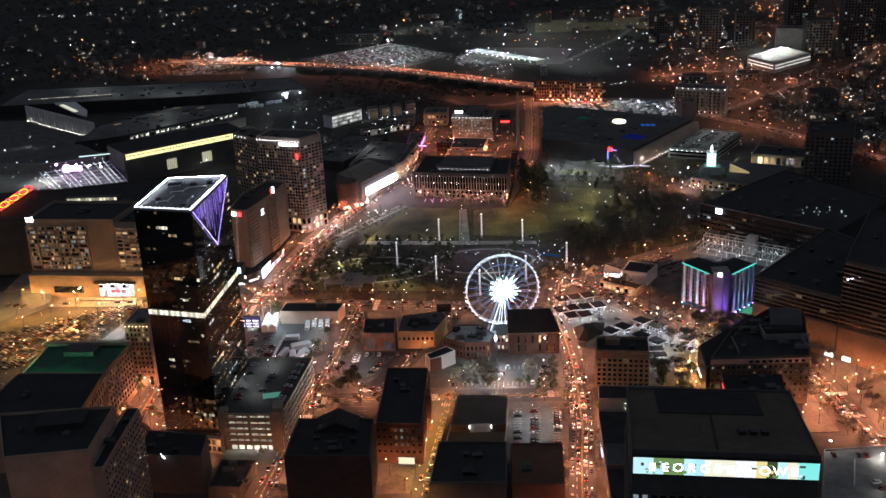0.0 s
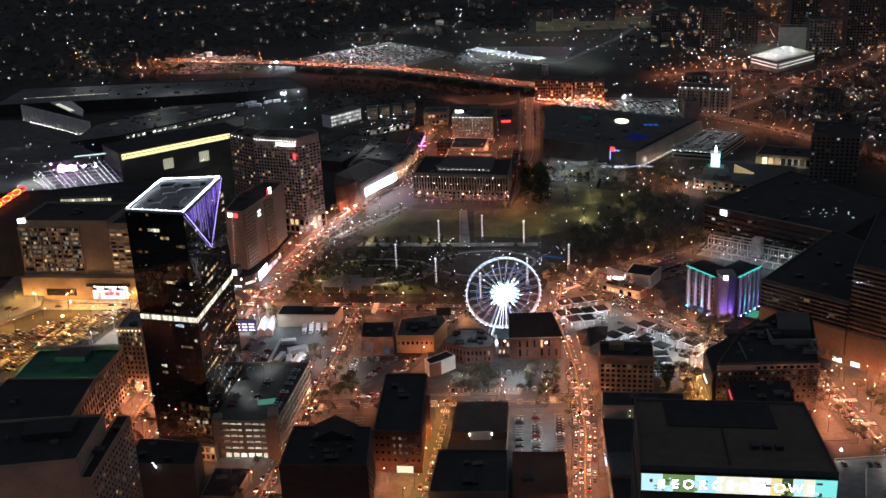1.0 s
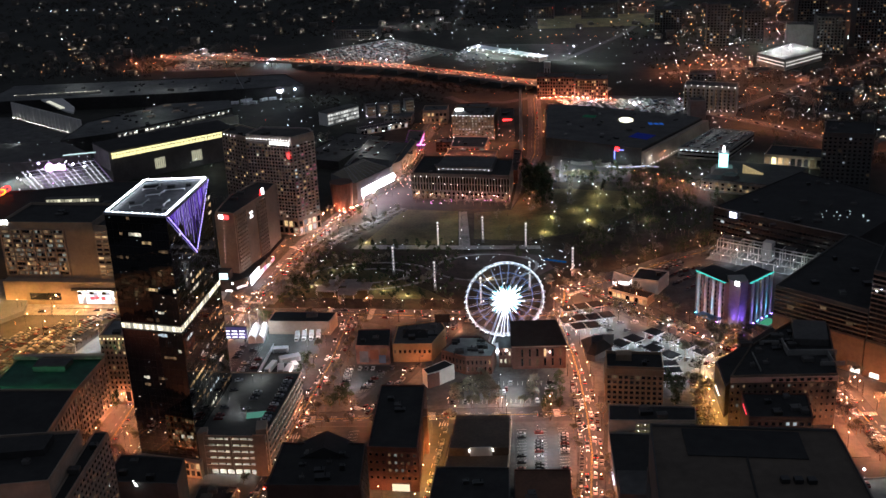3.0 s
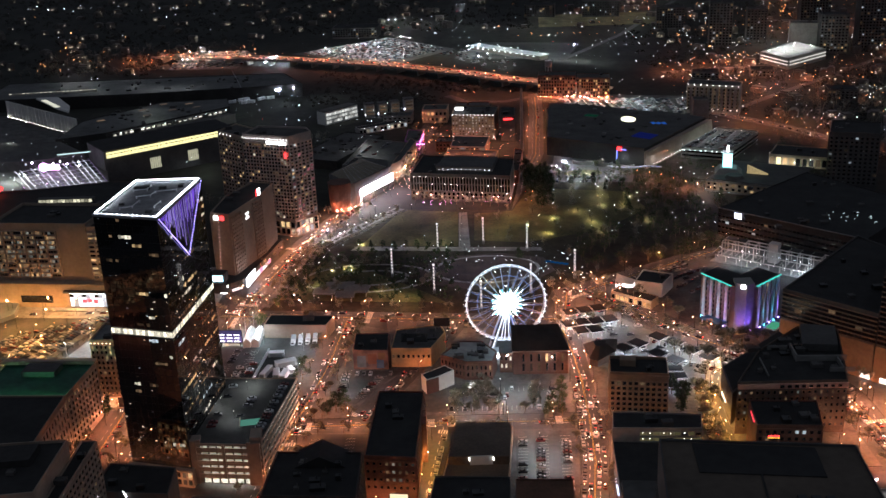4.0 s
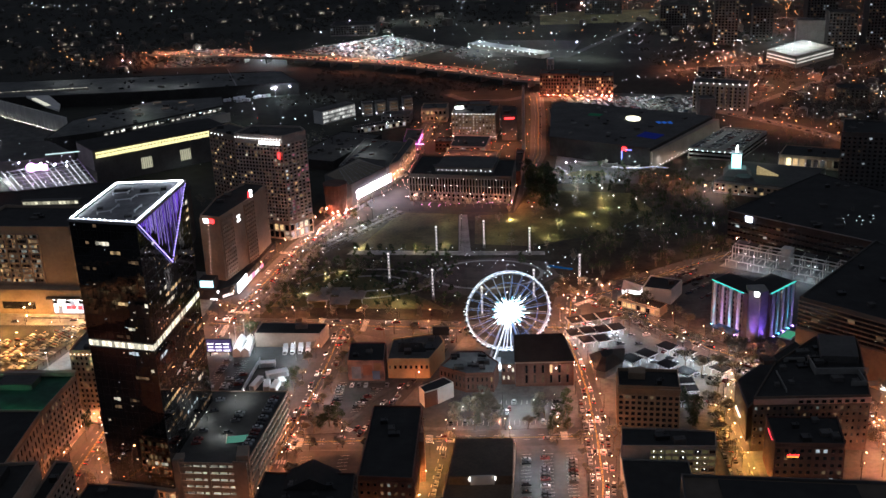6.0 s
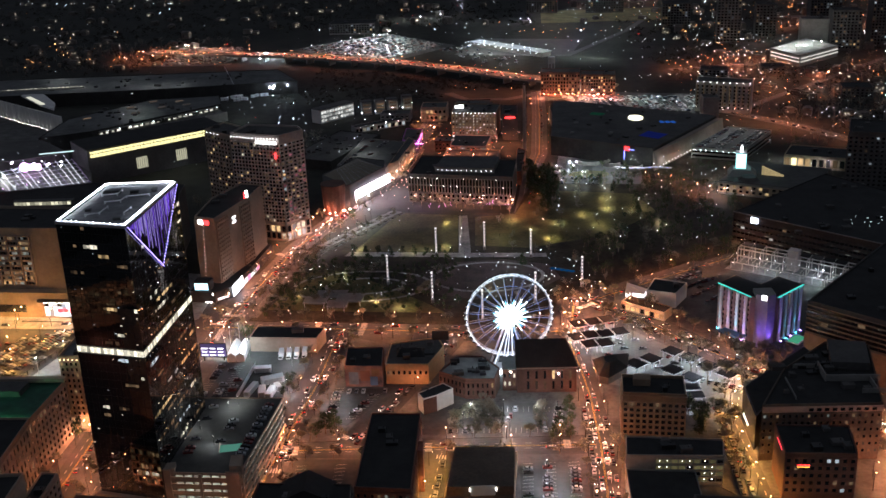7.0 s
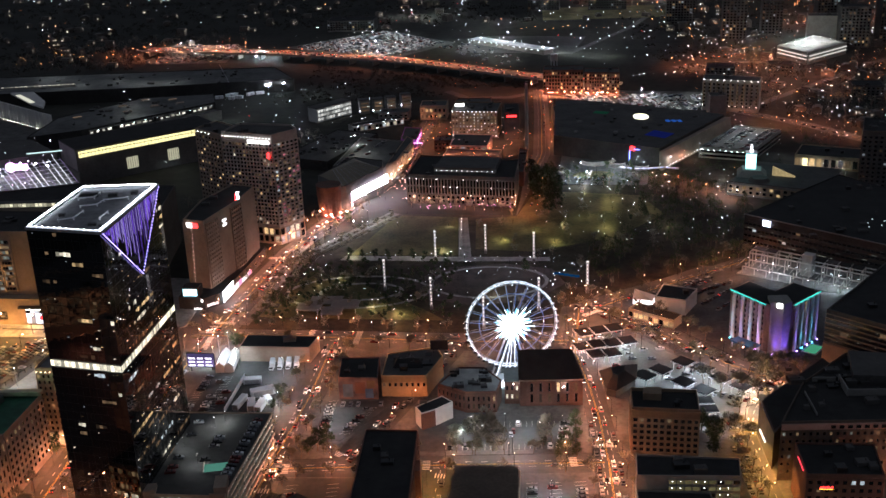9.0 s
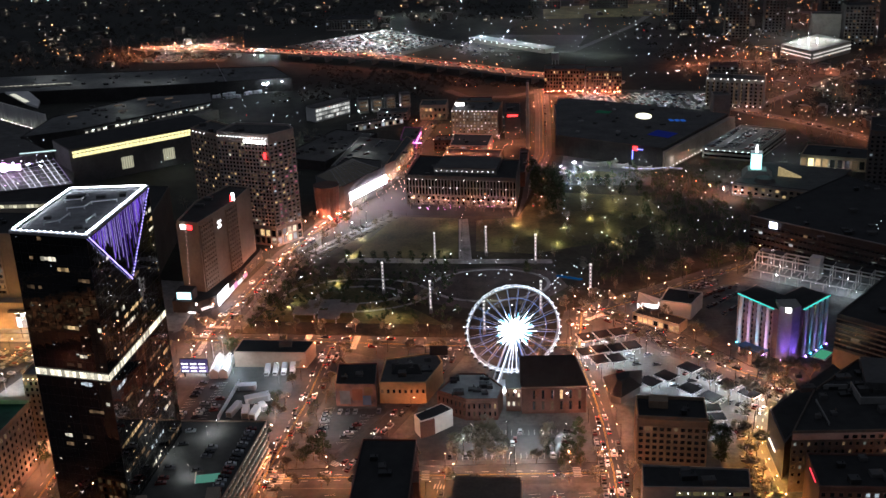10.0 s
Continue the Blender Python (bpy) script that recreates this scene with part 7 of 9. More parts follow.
# ---- houses and sheds of the far districts, too small to pick apart ----
rng = random.Random(58)
houses, panes = Acc(), Acc()
for k in range(1300):
    y = 960 + 2100 * rng.random() ** 1.3
    x = rng.uniform(-0.6, 0.62) * y
    if -620 < x < 330 and y < 1500 or (x < 370 and y < 1120) or (-360 < x < 250 and y < 1760) or (380 < x < 530 and 1360 < y < 1540):
        continue
    w, d, h, a = rng.uniform(7, 16), rng.uniform(7, 13), rng.choice((3.5, 5, 6.5, 9)), rng.choice((0.1, 1.5, -0.4, 0.7))
    houses.box(x, y, 0, w, d, h, a)
    houses.box(x, y, h, w * 0.6, d * 1.04, 1.6, a)
    for _ in range(rng.choice((0, 1, 1, 2, 4))):
        o = rng.uniform(-0.4, 0.4) * w
        panes.box(x + math.cos(a) * o + math.sin(a) * d * 0.51, y + math.sin(a) * o - math.cos(a) * d * 0.51, rng.uniform(0.8, h - 1.6), rng.uniform(0.9, 2.2), 0.25, 1.2, a)
solid("far_houses", houses, surface("far_house_walls", (0.13, 0.115, 0.10), 0.85, vary=0.4, grain=0.5, stain=0.02), "small houses and sheds of the far districts", "houses", "stuff")
solid("far_house_windows", panes, lit_glass("far_lit_window", (1.0, 0.85, 0.6), 0.1, 2.2), "lit windows of far houses", "windows", "stuff")
# cars with their lights on the elevated highway
bodies, heads, tails = Acc(), Acc(), Acc()
for o in (-7.5, -4, 4, 7.5):
    for x, y, ux, uy in along(VIADUCT, 13, rng.uniform(0, 10)):
        if rng.random() < 0.55:
            j, a = rng.uniform(-5, 5), math.atan2(uy, ux)
            cx, cy = x - uy * o + ux * j, y + ux * o + uy * j
            bodies.box(cx, cy, 8.56, 4.4, 1.8, 0.9, a).box(cx, cy, 9.46, 2.2, 1.6, 0.5, a)
            (heads if o < 0 else tails).box(cx + ux * 2.3, cy + uy * 2.3, 9.0, 0.3, 1.5, 0.35, a)
            (tails if o < 0 else heads).box(cx - ux * 2.3, cy - uy * 2.3, 9.0, 0.3, 1.5, 0.35, a)
solid("highway_cars", bodies, mixed_cars, "cars on the elevated highway", "cars", "stuff")
solid("highway_headlights", heads, glow("highway_headlight", (1.0, 0.8, 0.6), 2.5, False), "headlights of cars on the highway", "lights", "stuff")
solid("highway_taillights", tails, glow("highway_taillight", (1.0, 0.05, 0.02), 2.0, False), "tail lights of cars on the highway", "lights", "stuff")

rng = random.Random(64)
brush = Acc()
for k in range(420):
    x, y = rng.uniform(146, 320), rng.uniform(868, 1075)
    if 196 < x < 306 and 862 < y < 955 or 212 < x < 294 and 984 < y < 1066 or 270 < x < 366 and 930 < y < 1000 or 160 < x and y - 966 > (x - 160) * 1.3 and x < 262 or 296 < x < 356 and 880 < y < 938 or (x < 160 and y > 955):
        continue
    r = rng.uniform(1.6, 3.6)
    for _ in range(30):
        q = Vector((rng.gauss(0, 1), rng.gauss(0, 1), abs(rng.gauss(0, 1)))).normalized() * r * rng.uniform(0.5, 1.0)
        q = Vector((x + q.x, y + q.y, 0.6 + q.z * 1.5))
        u1 = Vector((rng.gauss(0, 1), rng.gauss(0, 1), rng.gauss(0, 1))).normalized() * rng.uniform(0.25, 0.6)
        u2 = u1.orthogonal().normalized() * rng.uniform(0.2, 0.5)
        brush.add([tuple(q - u1), tuple(q + u1), tuple(q + u2 * 1.5)], [(0, 1, 2)])
solid("museum_planting", brush, leaves, "dark trees and shrubs between the museums", "planting", "stuff")

# scrub on the rail land south of the highway
rng = random.Random(71)
scrub = Acc()
for k in range(520):
    x = rng.uniform(-230, 120)
    ym = 1534 + (x + 226) * (1385 - 1534) / 246 if x < 20 else 1385 - (x - 20) * 0.85
    y = rng.uniform(1262, ym - 20)
    if -275 < x < -196 and y < 1350 or x < -170 and y > 1322 or (x > 20 and y < 1300) or (-12 < x < 70 and y < 1310):
        continue
    r = rng.uniform(2, 5)
    for _ in range(26):
        q = Vector((rng.gauss(0, 1), rng.gauss(0, 1), abs(rng.gauss(0, 1)))).normalized() * r * rng.uniform(0.5, 1.0)
        q = Vector((x + q.x, y + q.y, 0.6 + q.z * 1.1))
        u1 = Vector((rng.gauss(0, 1), rng.gauss(0, 1), rng.gauss(0, 1))).normalized() * rng.uniform(0.4, 0.9)
        u2 = u1.orthogonal().normalized() * rng.uniform(0.3, 0.7)
        scrub.add([tuple(q - u1), tuple(q + u1), tuple(q + u2 * 1.5)], [(0, 1, 2)])
solid("rail_scrub", scrub, far_wood, "dark scrub on the rail land", "scrub", "stuff")
west_cars = Acc()
for k in range(260):
    x, y = rng.uniform(-392, -300), rng.uniform(1535, 1650)
    west_cars.box(x, y, 0.05, 4.3, 1.8, 0.9, 0.3).box(x, y, 0.95, 2.2, 1.6, 0.5, 0.3)
solid("lot_west", Acc().prism([(-396, 1530), (-296, 1524), (-292, 1650), (-390, 1662)], -0.3, 0.05), lot_asphalt, "floodlit car park of the west side", "car park", "structure")
solid("west_lot_cars", west_cars, mixed_cars, "rows of cars in a floodlit far lot", "cars", "stuff")
solid("far_field", Acc().prism([(140, 1780), (340, 1770), (360, 1900), (150, 1910)], -0.3, 0.05), grass, "greenish floodlit field far off", "field", "structure")

# ---- observation wheel ----
WX, WY, WZ, WR = 25.8, 608.0, 32.5, 22.4
YAW = 0.10


def on_wheel(r, t, off):
    """A point on the wheel: radius, angle, and metres before its plane."""
    return (WX + r * math.cos(t) * math.cos(YAW) + off * math.sin(YAW), WY + r * math.cos(t) * math.sin(YAW) - off * math.cos(YAW), WZ + r * math.sin(t))


wheel = base("observation_wheel", WX, WY, 0.15, "white observation wheel with a dazzling star of lights at its hub", "ferris wheel")


def ring(r, off, thick, n=84):
    a = Acc()
    for i in range(n):
        a.tube(on_wheel(r, 2 * math.pi * i / n, off), on_wheel(r, 2 * math.pi * (i + 1) / n, off), thick, thick, 5)
    return a


for off in (-1.1, 1.1):
    part("rim", ring(WR - 0.6, off, 0.16), white_metal, wheel)
    part("rim_light", ring(WR, off, 0.10), led_rim, wheel, "white light tube on the rim")
part("inner_ring", ring(WR * 0.72, 0, 0.09, 60), led_blue, wheel)
for i in range(24):
    t = 2 * math.pi * (i + 0.5) / 24
    part("spoke", Acc().tube(on_wheel(1.0, t, 1.4), on_wheel(WR - 0.6, t, 1.1), 0.07, 0.07, 5), white_metal, wheel)
    part("spoke", Acc().tube(on_wheel(1.0, t, -1.4), on_wheel(WR - 0.6, t, -1.1), 0.07, 0.07, 5), white_metal, wheel)
    part("spoke_light", Acc().tube(on_wheel(10.0, t, 1.5), on_wheel(WR - 1.2, t, 1.2), 0.08, 0.06, 5), led_blue, wheel, "blue light strip on a spoke")
    part("hub_ray", Acc().tube(on_wheel(1.0, t, 1.7), on_wheel(random.uniform(6.5, 12.0), t, 1.6), 0.20, 0.05, 5), led_white, wheel, "bright white light strip near the hub")
for i in range(12):
    t = 2 * math.pi * i / 12
    part("hub_ray", Acc().tube(on_wheel(0.5, t, 1.9), on_wheel(random.uniform(3.6, 6.0), t, 1.9), 0.26, 0.07, 5), led_white, wheel)
    part("hub_ray", Acc().tube(on_wheel(5.0, t + 0.26, 1.8), on_wheel(9.0, t + 0.26, 1.7), 0.3, 0.12, 5), led_cyan, wheel, "cyan light strip near the hub")
part("hub", Acc().tube(on_wheel(0, 0, -2.5), on_wheel(0, 0, 2.5), 1.6, 1.6, 14), white_metal, wheel)
part("hub_light", Acc().tube(on_wheel(0, 0, 2.5), on_wheel(0, 0, 2.7), 1.7, 1.7, 20), led_white, wheel)
for i in range(42):
    t = 2 * math.pi * i / 42
    part("rim_bulb", Acc().ball(*on_wheel(WR + 0.15, t, 1.3), 0.15, 5), led_white, wheel)
    x, y, z = on_wheel(WR + 0.3, t, 0)
    g = base("gondola", x, y, z)
    under(g, wheel)
    part("cabin", Acc().prism([(x - 0.55, y - 0.7), (x + 0.55, y - 0.7), (x + 0.55, y + 0.7), (x - 0.55, y + 0.7)], z - 1.5, z - 0.5, [(x - 0.8, y - 0.9), (x + 0.8, y - 0.9), (x + 0.8, y + 0.9), (x - 0.8, y + 0.9)]), dark_metal, g)
    part("cabin_roof", Acc().prism([(x - 0.9, y - 1), (x + 0.9, y - 1), (x + 0.9, y + 1), (x - 0.9, y + 1)], z - 0.49, z - 0.1, [(x - 0.3, y - 0.3), (x + 0.3, y - 0.3), (x + 0.3, y + 0.3), (x - 0.3, y + 0.3)]), white_metal, g)
for sx in (-1, 1):
    for off in (-4.5, 4.5):
        foot = on_wheel(0, 0, off * 1.4)
        part("leg", Acc().tube((foot[0] + sx * 10.0, foot[1], 0.15), on_wheel(0, 0, off * 0.5), 0.55, 0.4, 8), white_metal, wheel)
    part("leg_light", Acc().tube((WX + sx * 9.6 - 1.0, WY - 7.2, 1.0), on_wheel(0.4, 0, 3.0), 0.2, 0.2, 6), led_rim if sx < 0 else led_blue, wheel, "white light strip on a leg")
for o in (-5.6, -2.6, 1.4):
    part("leg_light", Acc().tube((WX + o, WY - 7.4, 1.0), on_wheel(0.4, 0, 2.9), 0.16, 0.16, 6), led_rim, wheel, "white light strip on a leg")
part("platform", Acc().box(WX, WY, 0.15, 30, 14, 1.6), white_metal, wheel)
part("ticket_roof", Acc().box(WX - 6, WY - 4, 1.75, 9, 5, 3.2), white_metal, wheel)
part("platform_light", Acc().box(WX - 3, WY - 7.3, 2.2, 12, 0.4, 1.6), glow("platform_white", (0.9, 0.95, 1.0), 7.0), wheel)

# ---- park pylons, globes and tents ----


def pylon(x, y):
    p = base("light_pylon", x, y, 0.15, "tall slim lattice light pylon in the park", "light tower", "park pylons")
    for ox in (-0.5, 0.5):
        for oy in (-0.5, 0.5):
            part("corner_post", Acc().tube((x + ox * 1.2, y + oy * 1.2, 0.15), (x + ox, y + oy, 19.5), 0.12, 0.1, 4), white_metal, p)
    for k in range(7):
        part("light_panel", Acc().box(x, y, 3.2 + k * 2.3, 0.55, 0.55, 1.3), pylon_light, p)
    part("plinth", Acc().box(x, y, 0.15, 1.8, 1.8, 2.2), plaza_stone, p)
    part("crown", Acc().box(x, y, 19.5, 1.3, 1.3, 0.8), pylon_light, p)


for x, y in ((-45.2, 734), (-16.3, 702.6), (77.2, 720), (18.6, 792), (49.3, 774), (-14.6, 783), (13.4, 672), (46.3, 697)):
    pylon(x, y)


def proto(name, parts, label, category, group):
    """A thing built at the origin, to be copied; it is removed once its copies stand."""
    t = base(name, 0, 0, 0, label, category, group)
    for nm, acc, mat, *more in parts:
        if more:
            lamp_head(acc, mat, more[0], more[1], t)
        else:
            part(nm, acc, mat, t)
    return t


def drop(t):
    for o in (*t.children_recursive, t):
        bpy.data.objects.remove(o)


park_lamp = proto("park_lamp", [("post", Acc().tube((0, 0, -0.3), (0, 0, 3.6), 0.09, 0.06, 5), dark_metal), ("globe", Acc().ball(0, 0, 4.0, 0.095), lamp_park)],
                  "white globe lamp on a slim park post", "park lamp", "park lamps")
street_lamp = proto("street_lamp", [("pole", Acc().tube((0, 0, -0.3), (0, 0, 7.6), 0.13, 0.08, 5).tube((0, 0, 7.4), (1.6, 0, 7.8), 0.06, 0.05, 4).box(2.0, 0, 7.72, 1.1, 1.0, 0.16), dark_metal),
                    ("lamp_head", Acc().box(2.0, 0, 7.61, 0.66, 0.6, 0.1), lamp_sodium, Acc().ball(2.0, -0.1, 7.95, 0.18, 5), bulb_sodium)], "sodium street lamp glowing orange on a tall pole", "street lamp", "street lamps")
gold_lamp = proto("golden_street_lamp", [("pole", Acc().tube((0, 0, -0.3), (0, 0, 7.6), 0.13, 0.08, 5).tube((0, 0, 7.4), (1.6, 0, 7.8), 0.06, 0.05, 4).box(2.0, 0, 7.72, 1.1, 1.0, 0.16), dark_metal),
                  ("lamp_head", Acc().box(2.0, 0, 7.61, 0.66, 0.6, 0.1), lamp_gold, Acc().ball(2.0, -0.1, 7.95, 0.18, 5), bulb_gold)], "golden street lamp on a tall pole", "street lamp", "golden street lamps")
white_lamp = proto("white_street_lamp", [("pole", Acc().tube((0, 0, -0.3), (0, 0, 8.0), 0.12, 0.08, 5).box(0, 0, 8.12, 0.9, 0.9, 0.16), dark_metal), ("lamp_head", Acc().box(0, 0, 8.03, 0.56, 0.56, 0.08), lamp_white, Acc().ball(0, -0.1, 8.3, 0.13, 5), bulb_white)],
                   "white street lamp on a tall pole", "street lamp", "white street lamps")
pool_lamp = proto("lawn_flood_lamp", [("post", Acc().tube((0, 0, -0.3), (0, 0, 2.5), 0.09, 0.06, 5), dark_metal), ("lantern", Acc().box(0, 0, 2.52, 0.6, 0.6, 0.12), dark_metal), ("lens", Acc().add([(-.2, -.2, 2.5), (-.2, .2, 2.5), (.2, .2, 2.5), (.2, -.2, 2.5)], [(0, 1, 2, 3)]), lamp_pool)],
                  "lamp throwing a yellowish pool of light on the lawn", "park lamp", "lawn lamps")
plaza_lamp = proto("plaza_lamp", [("pole", Acc().tube((0, 0, -0.3), (0, 0, 9.6), 0.14, 0.09, 5), dark_metal), ("globe", Acc().ball(0, 0, 9.8, 0.2, 6), glow("golden_plaza_globe", (1.0, 0.46, 0.14), 2400.0))],
                   "golden globe lamp on a tall plaza post", "street lamp", "plaza lamps")
deck_lamp_post = proto("deck_lamp", [("post", Acc().tube((0, 0, -0.3), (0, 0, 4.5), 0.09, 0.06, 5).box(0, 0, 4.62, 0.95, 0.95, 0.1), dark_metal), ("lamp_head", Acc().box(0, 0, 4.5, 0.5, 0.5, 0.1), glow("deck_lamp_lens", (0.98, 1.0, 0.95), 420.0), Acc().ball(0, -0.1, 4.8, 0.13, 5), bulb_white)],
                       "white lamp on a short post on the parking deck", "deck lamp", "deck lamps")
flood = proto("flood_lamp", [("mast", Acc().tube((0, 0, -0.3), (0, 0, 11.0), 0.16, 0.1, 5), pale_metal), ("lamp_bar", Acc().box(0, 0, 11.02, 1.6, 0.8, 0.2), dark_metal), ("lamp_head", Acc().add([(-.5, -.3, 11.0), (-.5, .3, 11.0), (.5, .3, 11.0), (.5, -.3, 11.0)], [(0, 1, 2, 3)]), lamp_flood, Acc().ball(0, -0.2, 11.3, 0.3, 5), bulb_white)],
              "cool white floodlight on a mast", "floodlight", "floodlights")


def stand(t, x, y, z=0.12, ang=0.0, s=1.0):
    return copy_thing(t, Matrix.Translation((x, y, z)) @ Matrix.Rotation(ang, 4, "Z") @ Matrix.Scale(s, 4))


def line_lamps(line, off, step, t=None, both=True, start=8.0):
    for k, (x, y, ux, uy) in enumerate(along(line, step, start)):
        for side in ((-1, 1) if both else (1,)):
            jx = random.uniform(-2.5, 2.5)
            stand(t or street_lamp, x - uy * off * side + ux * jx, y + ux * off * side + uy * jx, 0.1, math.atan2(-ux * side, uy * side))


rng_lamp = random.Random(17)
line_lamps(LUCKIE, 6.4, 18.5)
for x, y, ux, uy in along(LANE, 13, 3):
    stand(gold_lamp, x - 3.6, y, 0.1, 0.0)
for x, y, ux, uy in along([(-36, 896), (46, 876)], 13, 3):
    stand(street_lamp, x, y - 1.5, 0.1, 1.4)
for x, y in ((198, 430), (199, 470), (198, 520), (214, 412), (216, 470), (222, 545), (232, 530), (230, 510), (229, 480), (232, 455), (218, 498), (240, 540), (208, 540), (215, 525), (221, 500), (196, 505), (197, 480), (220, 455), (224, 436), (198, 455), (176, 497), (172, 486), (188, 504), (192, 522), (199, 540), (182, 488), (-186.5, 554), (-181, 552)):
    stand(street_lamp, x, y, 0.15, rng_lamp.uniform(0, 6.28))
for x, y, ux, uy in along(MARIETTA[6:8], 24, 6):
    stand(white_lamp, x + uy * 11, y - ux * 11, 0.1)
for x, y in ((-322, 610), (-302, 612), (-282, 608), (-262, 612), (-312, 640), (-268, 645), (-248, 625), (-300, 665), (-278, 668), (-320, 668), (-246, 668), (-262, 655), (-310, 700), (-270, 698), (-250, 694), (-225, 690)):
    stand(gold_lamp, x, y, 0.05, 0.7)
line_lamps(NASSAU, 6.2, 26)
line_lamps(WEST_ST, 7.6, 28)
line_lamps(PARK_DR, 10.5, 21)
line_lamps(DIAGONAL, -5.0, 26, both=False)
line_lamps(MARIETTA[:5], 9.5, 25)
line_lamps(MARIETTA[4:8], 9.5, 24)
line_lamps(ALLEY, 4.0, 22, gold_lamp, both=False)
line_lamps(BAKER, 8.8, 19)
line_lamps(SIMPSON, 7.5, 30)
for x, y in ((-165, 500), (-170, 540), (-176, 570), (-150, 474), (-132, 470), (-190, 470), (-250, 640), (-290, 650), (-230, 660), (-310, 630), (-275, 615), (-265, 680), (-235, 690), (-290, 694), (-200, 690), (-180, 640),
             (-182, 556), (-186, 592), (-185, 520), (-184, 541), (-186, 490), (-173, 520), (-171, 482), (215, 520), (225, 535), (212, 480), (228, 470), (190, 430), (200, 400), (240, 500), (0, 985), (15, 998), (30, 990), (-38, 455), (-30, 440)):
    stand(gold_lamp if x < -205 else street_lamp, x, y, 0.15, random.uniform(0, 6.28))
for x, y in ((-90, 590), (0, 548), (35, 553), (20, 562), (-62, 574), (37, 490), (36, 505), (120, 590), (135, 575), (96, 640), (88, 628), (122, 617), (138, 600), (148, 585), (110, 560), (22, 541), (46, 558), (4, 560)):
    stand(white_lamp, x, y, 0.2)
for x, y in ((-131, 637), (-131, 651), (-139.5, 641), (-126.5, 655), (-117.5, 634), (-92, 622), (-222, 640), (-230, 620), (190, 728), (222, 706)):
    stand(flood, x, y, 0.2)
for x, y in ((-292, 692), (-268, 689), (-246, 686), (-224, 683), (-203, 676)):
    stand(plaza_lamp, x, y, 0.15)
for x, y in ((-109, 506), (-108, 536), (-104.5, 541), (-118, 520)):
    stand(deck_lamp_post, x, y, 20.8)

rng_path = random.Random(3)
# park lamps: rows along paths, drive and lawns, then scattered ones
for x, y, ux, uy in along([(-76, 790), (8, 780)], 11, 4):
    stand(park_lamp, x, y, 0.2)
for x, y, ux, uy in along([(2, 790), (4, 866)], 9, 2):
    stand(park_lamp, x, y, 0.2)
for x, y, ux, uy in along([(-130, 687), (0, 673), (52, 670)], 13, 3):
    stand(park_lamp, x, y, 0.2)
for x, y, ux, uy in along([(-124, 694), (-100, 800), (-45, 880)], 11, 5):
    stand(park_lamp, x + rng_path.uniform(-2, 2), y + rng_path.uniform(-4, 4), 0.2)
    if rng_path.random() < 0.6:
        stand(park_lamp, x - 5 + rng_path.uniform(-3, 3), y + 4 + rng_path.uniform(-4, 4), 0.1)
    if rng_path.random() < 0.35 and y > 790:
        stand(white_lamp, x - 3 + rng_path.uniform(-3, 3), y + 4 + rng_path.uniform(-4, 4), 0.1)
for k in range(26):
    t = 2 * math.pi * k / 26
    stand(park_lamp, 19 + 40 * math.cos(t), 742 + 28 * math.sin(t), 0.2)
rng = random.Random(5)
for k in range(55):
    stand(park_lamp, rng.uniform(-110, 160), rng.uniform(690, 930), 0.15, 0.0, rng.uniform(0.6, 1.0))
for k in range(40):
    stand(park_lamp, rng.uniform(120, 230), rng.uniform(770, 960), 0.05)
for x, y in ((98, 918), (116, 896), (114, 871), (136, 869), (95, 858), (75, 843), (103, 833), (54, 831), (143, 898), (147, 832), (66, 809), (106, 807), (122, 919), (30, 815), (40, 850), (-100, 720), (-88, 745), (-70, 800), (-66, 832), (-52, 866), (-30, 795), (-10, 800), (-6, 850), (-52, 706), (-35, 696), (-76, 752), (20, 720)):
    stand(pool_lamp, x, y, 0.18)
for k in range(9):
    stand(white_lamp, rng.uniform(80, 140), rng.uniform(932, 975), 0.12)

# spray tents and fountains
for k, (x, y, r) in enumerate(((-80, 713, 9), (-68, 706, 8), (-89, 704, 7), (-75, 697, 6))):
    tn = base("pale_park_canopy", x, y, 0.15, "pale angular park shelter roof", "shelter", "park shelters")
    part("roof_plane", Acc().add([(x - r, y - 4, 3.2), (x + r, y - 6, 3.2), (x + r + 2, y + 4, 4.2), (x - r + 1, y + 5, 4.2), (x - r, y - 4, 3.5), (x + r, y - 6, 3.5), (x + r + 2, y + 4, 4.5), (x - r + 1, y + 5, 4.5)], [(3, 2, 1, 0), (4, 5, 6, 7), (0, 1, 5, 4), (1, 2, 6, 5), (2, 3, 7, 6), (3, 0, 4, 7)]), grey_concrete, tn)
    for ox, oy in ((-r + 1, -3), (r - 1, -4.5), (r, 3), (-r + 2, 4)):
        part("post", Acc().box(x + ox, y + oy, 0.15, 0.3, 0.3, 3.6), white_metal, tn)
fo = base("fountain_floor", 62, 752, 0.19, "wet fountain floor with a faint blue light", "fountain")
for i in range(5):
    part("blue_ring", Acc().prism([(62 + i * 3 + 2.0 * math.cos(t * 0.785), 752 - i * 1.5 + 2.0 * math.sin(t * 0.785)) for t in range(8)], 0.186, 0.24), glow("fountain_blue_%s" % "abcde"[i], (0.05, 0.30, 0.75), 0.14), fo)

# ---- trees ----


